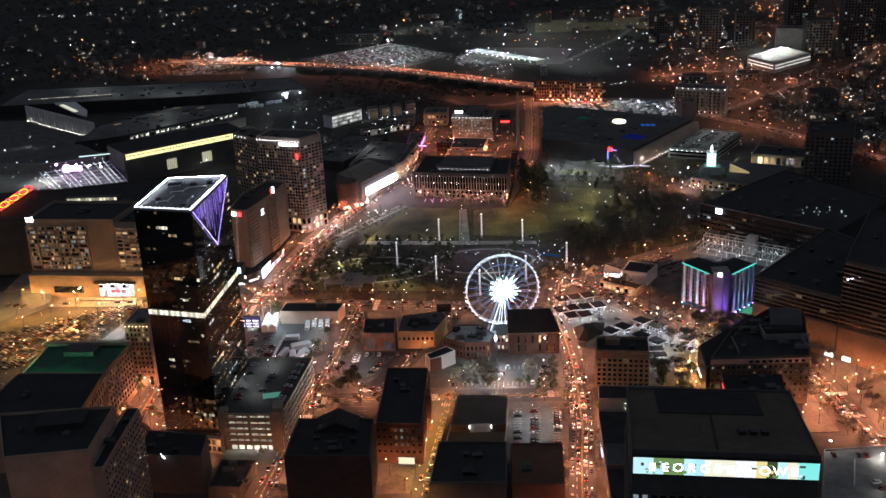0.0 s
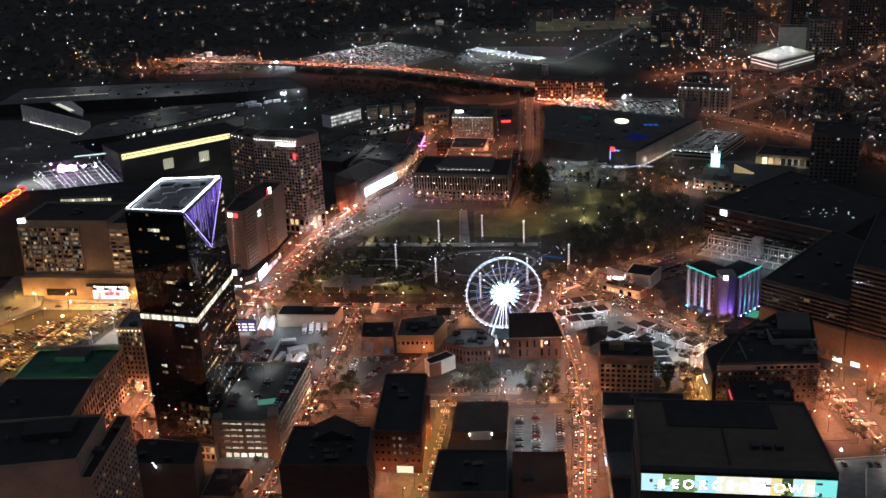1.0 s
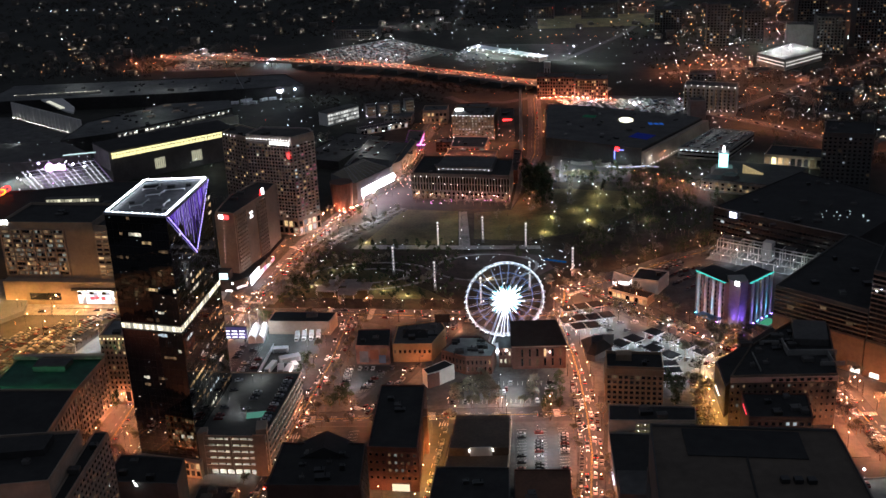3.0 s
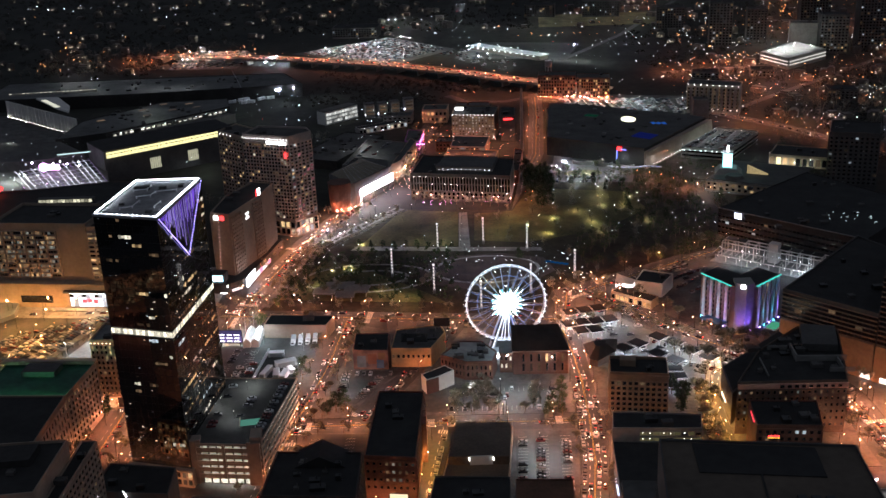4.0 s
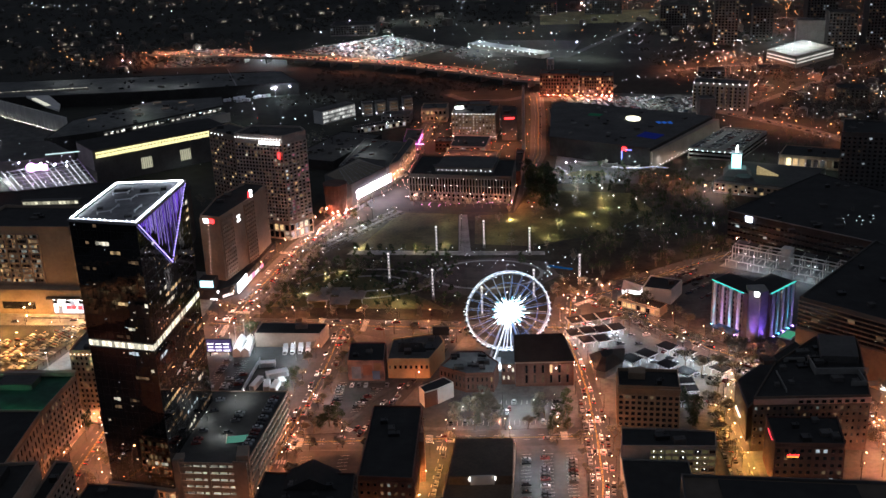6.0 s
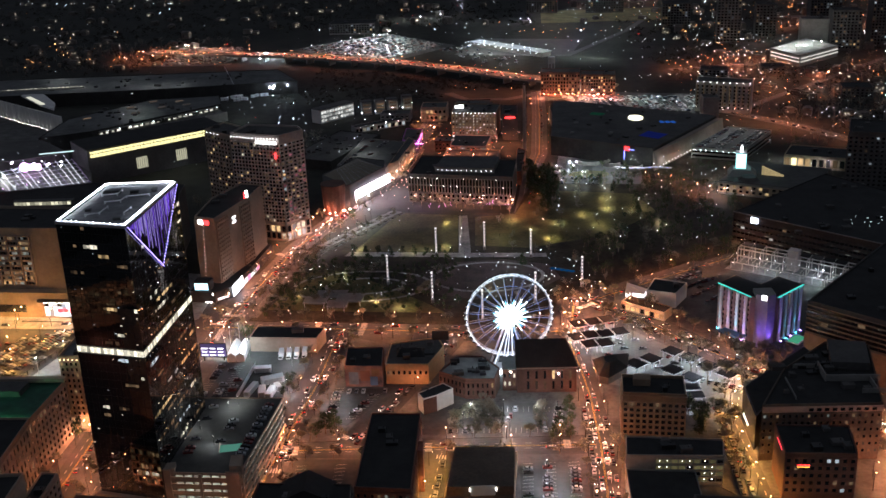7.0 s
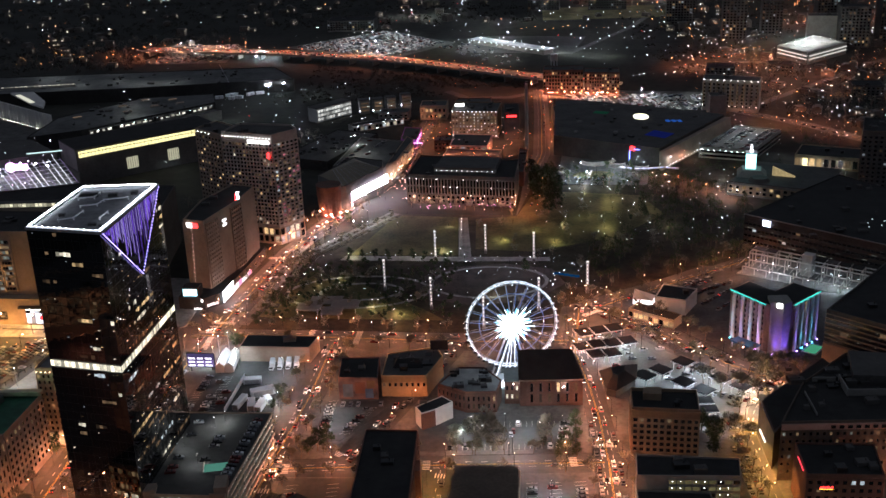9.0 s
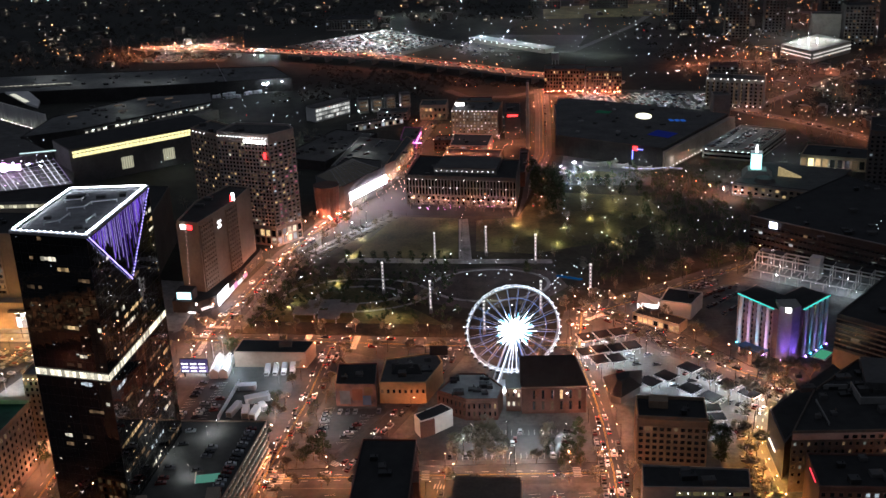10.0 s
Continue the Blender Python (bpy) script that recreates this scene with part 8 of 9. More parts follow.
def limbs(acc, tips, p, d, length, r, depth, rg):
    q = p + d * length
    acc.tube(p, q, r, r * 0.62, 5 if depth > 2 else 4)
    if depth == 0:
        tips.append((q, d))
        return
    for _ in range(3 if depth > 1 else 4):
        e = (d + Vector((rg.gauss(0, .55), rg.gauss(0, .55), rg.gauss(0.12, .3)))).normalized()
        limbs(acc, tips, p + d * length * rg.uniform(0.6, 1.0), e, length * rg.uniform(0.6, 0.85), r * 0.55, depth - 1, rg)


def bare_tree(seed):
    rg = random.Random(seed)
    t = base("bare_tree", 0, 0, 0, "bare winter street tree with fine brown twigs", "tree", "bare trees")
    wood, tips = Acc(), []
    limbs(wood, tips, Vector((0, 0, -0.3)), Vector((rg.gauss(0, .05), rg.gauss(0, .05), 1)).normalized(), 3.0, 0.17, 3, rg)
    tw = Acc()
    for q, d in tips:
        for _ in range(34):
            e = (d + Vector((rg.gauss(0, .6), rg.gauss(0, .6), rg.gauss(.2, .4)))).normalized()
            w = e.orthogonal().normalized() * 0.07
            l = rg.uniform(0.8, 1.9)
            tw.add([tuple(q - w), tuple(q + w), tuple(q + e * l)], [(0, 1, 2)])
    part("trunk", wood, bark, t)
    part("crown", tw, twigs, t)
    return t


def leafy_tree(seed, conifer=False):
    rg = random.Random(seed)
    t = base("evergreen_tree", 0, 0, 0, "dark evergreen tree with a dense uneven crown", "tree", "evergreen trees")
    wood, tips = Acc(), []
    wood.tube((0, 0, -0.3), (0, 0, 6.5), 0.22, 0.1, 6)
    lv = Acc()
    for k in range(26):
        z = rg.uniform(1.8, 8.5)
        rad = (8.9 - z) * 0.42 if conifer else 2.9 * math.sqrt(max(0.05, 1 - ((z - 5) / 3.9) ** 2))
        a = rg.uniform(0, 6.28)
        c = Vector((math.cos(a) * rad * rg.uniform(0.35, 1), math.sin(a) * rad * rg.uniform(0.35, 1), z))
        wood.tube((0, 0, max(1.5, z - 1.2)), c, 0.06, 0.03, 4)
        for _ in range(26):
            q = c + Vector((rg.gauss(0, .55), rg.gauss(0, .55), rg.gauss(0, .4)))
            u = Vector((rg.gauss(0, 1), rg.gauss(0, 1), rg.gauss(0, .6))).normalized() * rg.uniform(.2, .42)
            w = u.orthogonal().normalized() * rg.uniform(.14, .26)
            lv.add([tuple(q - u), tuple(q + w), tuple(q + u), tuple(q - w)], [(0, 1, 2, 3)])
    part("trunk", wood, bark, t)
    part("crown", lv, leaves, t)
    return t


bare = [bare_tree(s) for s in (1, 2, 3, 4)]
ever = [leafy_tree(11), leafy_tree(12), leafy_tree(13, True)]
rng = random.Random(9)


def plant(kinds, x, y, s=1.0, z=0.1):
    stand(rng.choice(kinds), x, y, z, rng.uniform(0, 6.28), s * rng.uniform(0.8, 1.2))


for line, off, step in ((LUCKIE[:4], 8.0, 15), (NASSAU, 8, 13), (WEST_ST, 10, 16), (PARK_DR, 13, 17), (BAKER, 11.5, 12), (MARIETTA[4:], 12.5, 20)):
    for x, y, ux, uy in along(line, step, 6):
        for side in (-1, 1):
            if rng.random() < 0.8:
                plant(bare, x - uy * off * side, y + ux * off * side, 1.2 if line is BAKER else 0.95)
for k in range(11):
    plant(bare, rng.uniform(-6, 20), rng.uniform(548, 562), 1.05)
for x, y in ((38, 556), (40, 548), (10, 560), (125, 585), (130, 570), (124, 555), (128, 545), (135, 590), (142, 582), (120, 600), (150, 600), (155, 604), (145, 610), (160, 612)):
    plant(bare, x, y, 1.4)
for x, y, s in ((44, 546, 0.8), (47, 550, 0.9), (36, 545, 0.7), (-66, 548, 1.2), (-62, 553, 1.2), (-70, 545, 1.0), (-100, 560, 0.9), (-97, 572, 0.9), (-92, 588, 0.9), (-90, 600, 1.0), (-124, 660, 1.2), (-122, 664, 0.9), (109, 555, 1.6), (112, 545, 1.7), (110, 536, 1.4), (52, 560, 1.0)):
    plant(ever, x, y, s)
for k in range(20):
    x, y = rng.uniform(-110, 150), rng.uniform(695, 930)
    if -74 < x < 2 and 785 < y < 880 or (12 < x < 60 and 640 < y < 700):
        continue
    plant(bare if rng.random() < 0.7 else ever, x, y, 1.0)
for k in range(7):
    plant(bare, rng.uniform(119, 122.5), 500 + 9 * k, 1.2)
for k in range(26):
    plant(ever, rng.uniform(60, 78), rng.uniform(868, 960), 1.7)
for x, y, ux, uy in along([(-74, 794), (-2, 786)], 8.5, 2):
    plant(ever, x, y, 0.7)
for k in range(18):
    plant(bare if rng.random() < 0.5 else ever, rng.uniform(120, 236), rng.uniform(765, 930), 1.1)
for x, y, ux, uy in along([(-119, 697), (-101, 797), (-47, 880)], 8.5, 3):
    for o in (-6.5, 0.5):
        if rng.random() < 0.5:
            plant(bare, x - uy * o, y + ux * o, 0.75, 0.45)
for k in range(30):
    a, r = rng.uniform(0, 6.28), rng.uniform(0.62, 1.25)
    plant(bare if rng.random() < 0.75 else ever, -62 + 46 * r * math.cos(a), 734 + 27 * r * math.sin(a), rng.choice((0.5, 0.8, 0.9)))
for k in range(14):
    plant(bare if k % 3 else ever, rng.uniform(78, 150), rng.uniform(926, 985), 0.9)
for k in range(14):
    plant(ever, rng.uniform(-118, -10), rng.uniform(690, 770), 0.35)
for x, y, ux, uy in along([(-36, 896), (44, 876)], 7, 2):
    plant(bare, x, y, 1.0)
for x, y in ((42, 536), (46, 539), (50, 536), (50, 547), (52, 551), (53, 569)):
    plant(ever, x, y, 0.85)
for x, y in ((112, 543), (115, 549), (112, 553)):
    plant(ever, x, y, 1.2)
for x, y in ((-5, 548), (0, 556), (4, 541), (8, 550), (13, 543), (17, 552), (-3, 542), (38, 549)):
    plant(bare, x, y, 1.05)
for x, y in ((-187, 560), (-186, 566), (-186.5, 552), (-188, 574), (-187, 508), (-187, 522), (-171, 500), (-169, 515), (-168, 530)):
    plant(ever if y > 545 else bare, x, y, 1.1)
for t in bare + ever:
    drop(t)

# far woods: clumps over the dark land, one mesh
rng = random.Random(21)
wood = Acc()
FAR_ROADS = [seg for line in (NORTH_ST, [(262, 1386), (330, 1400), (402, 1402)], [(300, 1180), (420, 1300), (560, 1440), (760, 1800)], [(420, 930), (520, 1060), (640, 1180), (720, 1400)], [(150, 1500), (256, 1683), (404, 2024)], [(480, 1760), (620, 1740), (900, 1800)]) for seg in zip(line, line[1:])]
for k in range(9500):
    y = 950 + 2000 * rng.random() ** 1.4
    x = rng.uniform(-0.62, 0.62) * y
    if -260 < x < 300 and y < 1320 or (x < 362 and y < 1100) or (-360 < x < 250 and 1300 < y < 1760) or (130 < x < 370 and 1765 < y < 1915) or (-600 < x < -180 and y < 1480) or (-410 < x < -290 and y < 1695):
        continue
    if any(abs((x - ax) * (by - ay) - (y - ay) * (bx - ax)) < 11 * math.hypot(bx - ax, by - ay) and min(ay, by) - 8 < y < max(ay, by) + 8 for (ax, ay), (bx, by) in FAR_ROADS) or 380 < x < 530 and 1360 < y < 1530:
        continue
    r = rng.uniform(3, 7)
    for _ in range(26):
        q = Vector((rng.gauss(0, 1), rng.gauss(0, 1), abs(rng.gauss(0, 1)))).normalized() * r * rng.uniform(0.6, 1.0)
        q = Vector((x + q.x, y + q.y, 1.5 + q.z * 1.1))
        u1 = Vector((rng.gauss(0, 1), rng.gauss(0, 1), rng.gauss(0, 1))).normalized() * rng.uniform(0.5, 1.3)
        u2 = u1.orthogonal().normalized() * rng.uniform(0.4, 1.0)
        wood.add([tuple(q - u1), tuple(q + u1), tuple(q + u2 * 1.5)], [(0, 1, 2)])
solid("far_woods", wood, far_wood, "dark bare woods between the far streets", "woods", "stuff")

# ---- cars ----


def car_proto(paint, lamps):
    hue = paint.name.split("_")[2]
    c = base("car", 0, 0, 0, (hue + " saloon car parked in a row") if not lamps else (hue + " car with lights on in the street"), "car", "parked cars" if not lamps else "cars in the streets")
    lo = .02
    prof = [(-2.2, lo), (2.15, lo), (2.25, .7), (1.25, .95), (-1.9, 1.0), (-2.25, .8)]
    a = Acc()
    n = len(prof)
    a.add([(x, -.88, z) for x, z in prof] + [(x, .88, z) for x, z in prof], [tuple(range(n)), tuple(range(2 * n - 1, n - 1, -1))] + [(i, n + i, n + (i + 1) % n, (i + 1) % n) for i in range(n)])
    g = Acc()
    g.add([(-1.7, -.8, .97), (1.0, -.8, .95), (1.0, .8, .95), (-1.7, .8, .97), (-1.1, -.66, 1.42), (.3, -.66, 1.44), (.3, .66, 1.44), (-1.1, .66, 1.42)], [(0, 1, 5, 4), (1, 2, 6, 5), (2, 3, 7, 6), (3, 0, 4, 7)])
    part("glasshouse", g, dark_pane, c)
    part("body", a.add([(-1.15, -.68, 1.42), (.35, -.68, 1.44), (.35, .68, 1.44), (-1.15, .68, 1.42), (-1.0, -.6, 1.5), (.2, -.6, 1.5), (.2, .6, 1.5), (-1.0, .6, 1.5)], [(3, 2, 1, 0), (4, 5, 6, 7), (0, 1, 5, 4), (1, 2, 6, 5), (2, 3, 7, 6), (3, 0, 4, 7)]), paint, c)
    if lamps:
        for y in (-.6, .6):
            part("headlight", Acc().box(2.25, y, .58, .12, .3, .18), head_light, c)
            part("taillight", Acc().box(-2.27, y, .72, .12, .3, .14), tail_light, c)
    return c


parked = [car_proto(p, False) for p in car_paints]
driving = [car_proto(p, True) for p in car_paints]
rng = random.Random(33)


def put_car(kinds, x, y, ang, z=0.2):
    stand(rng.choice(kinds), x, y, z, ang + rng.gauss(0, 0.03))


far_bodies, far_cabins = Acc(), Acc()


def bay_row(x0, y0, x1, y1, n, ang, fill=0.7, z=0.2):
    """A row of parked cars; those beyond the park drive are too small to pick apart and share two meshes."""
    for i in range(n):
        if rng.random() < fill * 0.82:
            x, y = x0 + (x1 - x0) * i / (n - 1), y0 + (y1 - y0) * i / (n - 1)
            if y0 < 690:
                put_car(parked, x, y, ang, z)
            else:
                far_bodies.box(x, y, z + 0.02, 4.4, 1.8, 0.85, ang).box(x, y, z + 1.3, 1.9, 1.4, 0.1, ang)
                far_cabins.box(x, y, z + 0.87, 2.5, 1.6, 0.43, ang)


bay_row(25.5, 470, 28.5, 514, 16, 0.05, 0.8)
bay_row(34, 471, 37, 512, 15, 0.05, 0.45)
bay_row(46.5, 469, 49.5, 512, 16, 0.05, 0.9)
bay_row(-6, 547, 46, 545, 16, 1.5, 0.5)
bay_row(22, 556, 26, 566, 4, 1.5, 0.7)
bay_row(45, 549, 48, 568, 7, 0.1, 0.8)
bay_row(-66, 560, -64, 592, 10, 0.1, 0.7)
bay_row(-54, 566, -46, 584, 6, 0.1, 0.7)
bay_row(-62, 590, -36, 589, 8, 1.5, 0.5)
bay_row(-135, 590, -131, 624, 11, 0.1, 0.9, 0.21)
bay_row(-127, 589, -124, 622, 11, 0.1, 0.6, 0.21)
bay_row(-120.5, 588, -118, 618, 9, 0.1, 0.6, 0.21)
for k in (4, 15, 20, 32, 37):
    bay_row(210 + 0.91 * k, 1004 - 0.41 * k, 248 + 0.85 * k, 1062 - 0.50 * k, 21, -0.42, 0.85, 9.12)
bay_row(-119, 500, -116, 540, 12, 0.15, 0.75, 20.86)
bay_row(-75, 488, -73, 516, 8, 0.1, 0.3, 0.2)
bay_row(-96, 494, -90, 540, 16, 0.15, 1.0, 20.86)
bay_row(-107, 505, -102, 540, 11, 0.15, 0.5, 20.86)
crowd = Acc()
for r in range(13):
    x0 = -326 + r * 6.6
    for i in range(34):
        t = i / 33
        x, y = x0 + 24 * t, 566 + r * 3.4 + 78 * t
        if rng.random() < (0.86 if r % 3 else 0.25) and x < -250 + (y - 596) * 0.32 and y < 682:
            a = -0.3 + rng.gauss(0, 0.04)
            crowd.box(x, y, 0.06, 4.3, 1.8, 0.95, a).box(x - 0.2, y, 1.0, 2.3, 1.6, 0.5, a)
solid("lot_cars", crowd, mixed_cars, "packed rows of parked cars under sodium lamps", "cars", "stuff")
# Sodium glints over the lot's cars, put in as small glowing boxes.
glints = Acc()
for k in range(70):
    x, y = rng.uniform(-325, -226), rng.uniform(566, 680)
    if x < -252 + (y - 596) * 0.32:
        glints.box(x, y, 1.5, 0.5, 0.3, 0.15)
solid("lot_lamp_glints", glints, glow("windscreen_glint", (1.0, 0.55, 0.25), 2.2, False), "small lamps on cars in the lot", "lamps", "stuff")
bay_row(-335, 690, -296, 680, 8, 1.2, 0.7, 3.02)
for k in range(4):
    bay_row(76 + k * 10, 655 - k * 5, 80 + k * 12, 622 - k * 8, 8, 0.1, 0.75)
bay_row(170, 434, 192, 432, 7, 1.5, 0.6, 15.12)
bay_row(177, 425, 182, 405, 5, 0.3, 0.5, 15.12)
bay_row(112, 618, 150, 590, 14, 0.9, 0.7)
bay_row(104, 600, 140, 580, 12, 0.9, 0.7)
bay_row(124, 560, 122, 520, 9, 0.2, 0.8, 0.15)
bay_row(104, 705, 150, 735, 12, 1.1, 0.6, 0.14)
bay_row(118, 700, 165, 728, 12, 1.1, 0.6, 0.14)
bay_row(84, 942, 112, 938, 10, 1.5, 0.8, 0.14)
bay_row(86, 955, 118, 950, 10, 1.5, 0.8, 0.14)
bay_row(-95, 975, -75, 1050, 14, 0.4, 0.8, 12.2)
bay_row(-84, 972, -62, 1046, 14, 0.4, 0.8, 12.2)
for line, off, gap, lift in ((LUCKIE, 1.9, 7.5, 0.0), (WEST_ST, 3.0, 13, 0.01), (PARK_DR, 4.5, 20, 0.015), (MARIETTA[4:], 4.0, 13, 0.025), (BAKER, 3.6, 11, 0.035), (DIAGONAL, 1.8, 16, 0.02), (ALLEY, 1.6, 12, 0.03), (NASSAU, 2.4, 26, 0.005)):
    for x, y, ux, uy in along(line, gap, 5):
        for side in (-1, 1):
            if rng.random() < 0.46:
                o = off * side
                j = rng.uniform(-3, 3)
                put_car(driving, x - uy * o * -1 + ux * j, y + ux * o * -1 + uy * j, math.atan2(uy, ux) + (math.pi if side < 0 else 0), lift + 0.01)
for t in parked + driving:
    drop(t)
solid("far_bay_cars", far_bodies, mixed_cars, "parked cars on far decks and lots", "cars", "stuff")
solid("far_bay_car_windows", far_cabins, dark_pane, "dark windows of the far parked cars", "car windows", "stuff")
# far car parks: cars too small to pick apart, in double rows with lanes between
# Lamp glints on car roofs are put in as small glowing boxes.
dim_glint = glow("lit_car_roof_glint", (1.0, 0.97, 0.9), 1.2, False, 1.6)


LOT_LAMPS = []


def far_lot(name, quad, rows, cols, fill, lamps):
    """Rows of cars over the quad (four corners), with pale lamps; glowing slips on some roofs stand for glints."""
    qa, qb, qc, qd = (Vector(q) for q in quad)
    acc, spark = Acc(), Acc()
    ang = math.atan2((qd - qa).y, (qd - qa).x)
    for i in range(rows):
        for j in range(cols):
            if (i % 3 == 2 and rng.random() < 0.85) or rng.random() > fill:
                continue
            u, v = (i + rng.uniform(0.3, 0.7)) / rows, (j + rng.uniform(0.3, 0.7)) / cols
            q = qa.lerp(qd, u).lerp(qb.lerp(qc, u), v)
            big = rng.random() < 0.12
            acc.box(q.x, q.y, 0.1, 4.4, 1.9, 1.9 if big else 0.85, ang).box(q.x, q.y, 0.95, 2.3, 1.6, 1.3 if big else 0.6, ang)
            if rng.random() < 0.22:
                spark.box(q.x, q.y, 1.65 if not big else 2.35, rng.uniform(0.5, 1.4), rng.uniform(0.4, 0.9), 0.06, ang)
    for _ in range(lamps):
        u = rng.random()
        q = qa.lerp(qd, u).lerp(qb.lerp(qc, u), rng.random())
        LOT_LAMPS.append((q.x, q.y))
    solid(name + "_cars", acc, mixed_cars, "rows of parked cars in a far lot", "cars", "stuff")
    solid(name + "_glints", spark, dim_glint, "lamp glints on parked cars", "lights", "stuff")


far_lot("far_lot", ((-216, 1622), (-98, 1728), (-8, 1612), (-92, 1512)), 30, 46, 0.85, 150)
far_lot("aquarium_lot", ((132, 1190), (118, 1262), (262, 1236), (262, 1168)), 27, 17, 0.9, 40)
far_lot("west_lot", ((-396, 1560), (-396, 1668), (-300, 1660), (-292, 1552)), 24, 18, 0.9, 34)
far_lot("freight_yard", ((-20, 1580), (20, 1604), (96, 1462), (62, 1430)), 18, 8, 0.45, 12)
yard_shed = base("freight_shed", 78, 1545, 0, "long low freight shed with a pale lit roof", "shed")
part("wall", Acc().prism([(28, 1600), (118, 1496), (130, 1506), (40, 1612)], 0, 6), grey_concrete, yard_shed)
part("roof", Acc().prism([(26, 1599), (118, 1493), (132, 1506), (40, 1614)], 6.01, 6.6), surface("freight_shed_roof", (0.36, 0.38, 0.39), 0.6, vary=0.3, grain=0.6, stain=0.05), yard_shed)
for i in range(12):
    q = Vector((27, 1596)).lerp(Vector((114, 1495)), (i + 0.5) / 12)
    part("eave_lamp", Acc().box(q.x, q.y, 5.4, 2.6, 0.4, 0.3, -0.856), far_white, yard_shed)
    part("ridge_lamp", Acc().ball(q.x + 7.5, q.y + 6.5, 8.2, 0.16, 5), lamp_far_lot, yard_shed)

# ---- traffic and kerb-side cars beyond those told apart ----
rng = random.Random(91)
bodies, cabins, heads, tails = Acc(), Acc(), Acc(), Acc()


def queue(line, off, gap, fill, ahead=True, lamps=0.8, z=0.08):
    """Cars nose to tail in one lane of a street, most with their lights on."""
    for x, y, ux, uy in along(line, gap, rng.uniform(0, gap)):
        if rng.random() > fill:
            continue
        j = rng.uniform(-1.2, 1.2)
        a = math.atan2(uy, ux)
        cx, cy = x + uy * off + ux * j, y - ux * off + uy * j
        d = 1 if ahead else -1
        bodies.box(cx, cy, z, 4.4, 1.8, 0.85, a).box(cx - 0.2 * d * ux, cy - 0.2 * d * uy, z + 1.28, 1.9, 1.4, 0.1, a)
        cabins.box(cx - 0.2 * d * ux, cy - 0.2 * d * uy, z + 0.85, 2.5, 1.6, 0.43, a)
        if rng.random() < lamps:
            for o in (-0.6, 0.6):
                heads.box(cx + d * ux * 2.25 - uy * o, cy + d * uy * 2.25 + ux * o, z + 0.5, 0.12, 0.28, 0.18, a)
                tails.box(cx - d * ux * 2.25 - uy * o, cy - d * uy * 2.25 + ux * o, z + 0.6, 0.12, 0.3, 0.16, a)


queue(LUCKIE[:5], 4.6, 6.4, 0.75, True, 0.12)
queue(LUCKIE[:5], -4.6, 6.4, 0.7, False, 0.15)
queue(WEST_ST, 1.4, 10, 0.4)
queue(WEST_ST, -1.4, 10, 0.35, False)
queue(WEST_ST, 5.4, 7, 0.4, True, 0.0)
queue(BAKER, 1.6, 9, 0.5)
queue(BAKER, -1.6, 9, 0.5, False)
queue(BAKER, 6.2, 6.6, 0.5, True, 0.1)
queue(BAKER[1:5], -6.2, 6.6, 0.55, False, 0.1)
queue(MARIETTA[:5], 2.0, 11, 0.4)
queue(MARIETTA[:5], -2.0, 11, 0.4, False)
queue(MARIETTA[4:9], 1.8, 9, 0.5)
queue(MARIETTA[4:9], -1.8, 9, 0.5, False)
queue(MARIETTA[5:9], 6.4, 7, 0.5, True, 0.2)
queue(PARK_DR, 1.8, 14, 0.4)
queue(PARK_DR, -5.5, 12, 0.3, False)
queue(ALLEY, 2.0, 6.0, 0.7, True, 0.2)
queue(DIAGONAL, 2.4, 6.5, 0.6, True, 0.15)
queue(BRICK_WAY, 2.2, 12, 0.4)
queue(SIMPSON, 2.0, 12, 0.4)
queue(NORTH_ST, 2.2, 12, 0.45)
queue([(-300, 692), (-170, 688)], 1.5, 9, 0.5)
queue(WESTSIDE, 2.2, 10, 0.45, True, 0.8, 0.28)
queue(WESTSIDE, -2.2, 10, 0.4, False, 0.8, 0.28)
for o in (-5.5, -9.5):
    queue(LANE[:4], o, 2.9, 0.6, True, 0.15, 0.16)
for k in range(46):
    x0, y0 = rng.uniform(100, 150), rng.uniform(706, 735)
    if y0 > 700 + (x0 - 92) * 0.62:
        continue
    queue([(x0, y0), (x0 + 5, y0 + 3)], 0, 9, 1.0, True, 0.2, 0.15)
for r in range(7):
    queue([(128 + r * 6.5, 716 - r * 9.5), (152 + r * 5.0, 734 - r * 9.0)], 0.0, 2.7, 0.72, True, 0.15, 0.15)
solid("street_cars", bodies, mixed_cars, "cars queuing and parked along the streets", "cars", "stuff")
solid("street_car_windows", cabins, dark_pane, "dark windows of the cars in the streets", "car windows", "stuff")
solid("street_headlights", heads, head_light, "headlights of cars in the streets", "lights", "stuff")
solid("street_taillights", tails, tail_light, "tail lights of cars in the streets", "lights", "stuff")

# ---- groves: trees too many to pick apart ----
rng = random.Random(47)


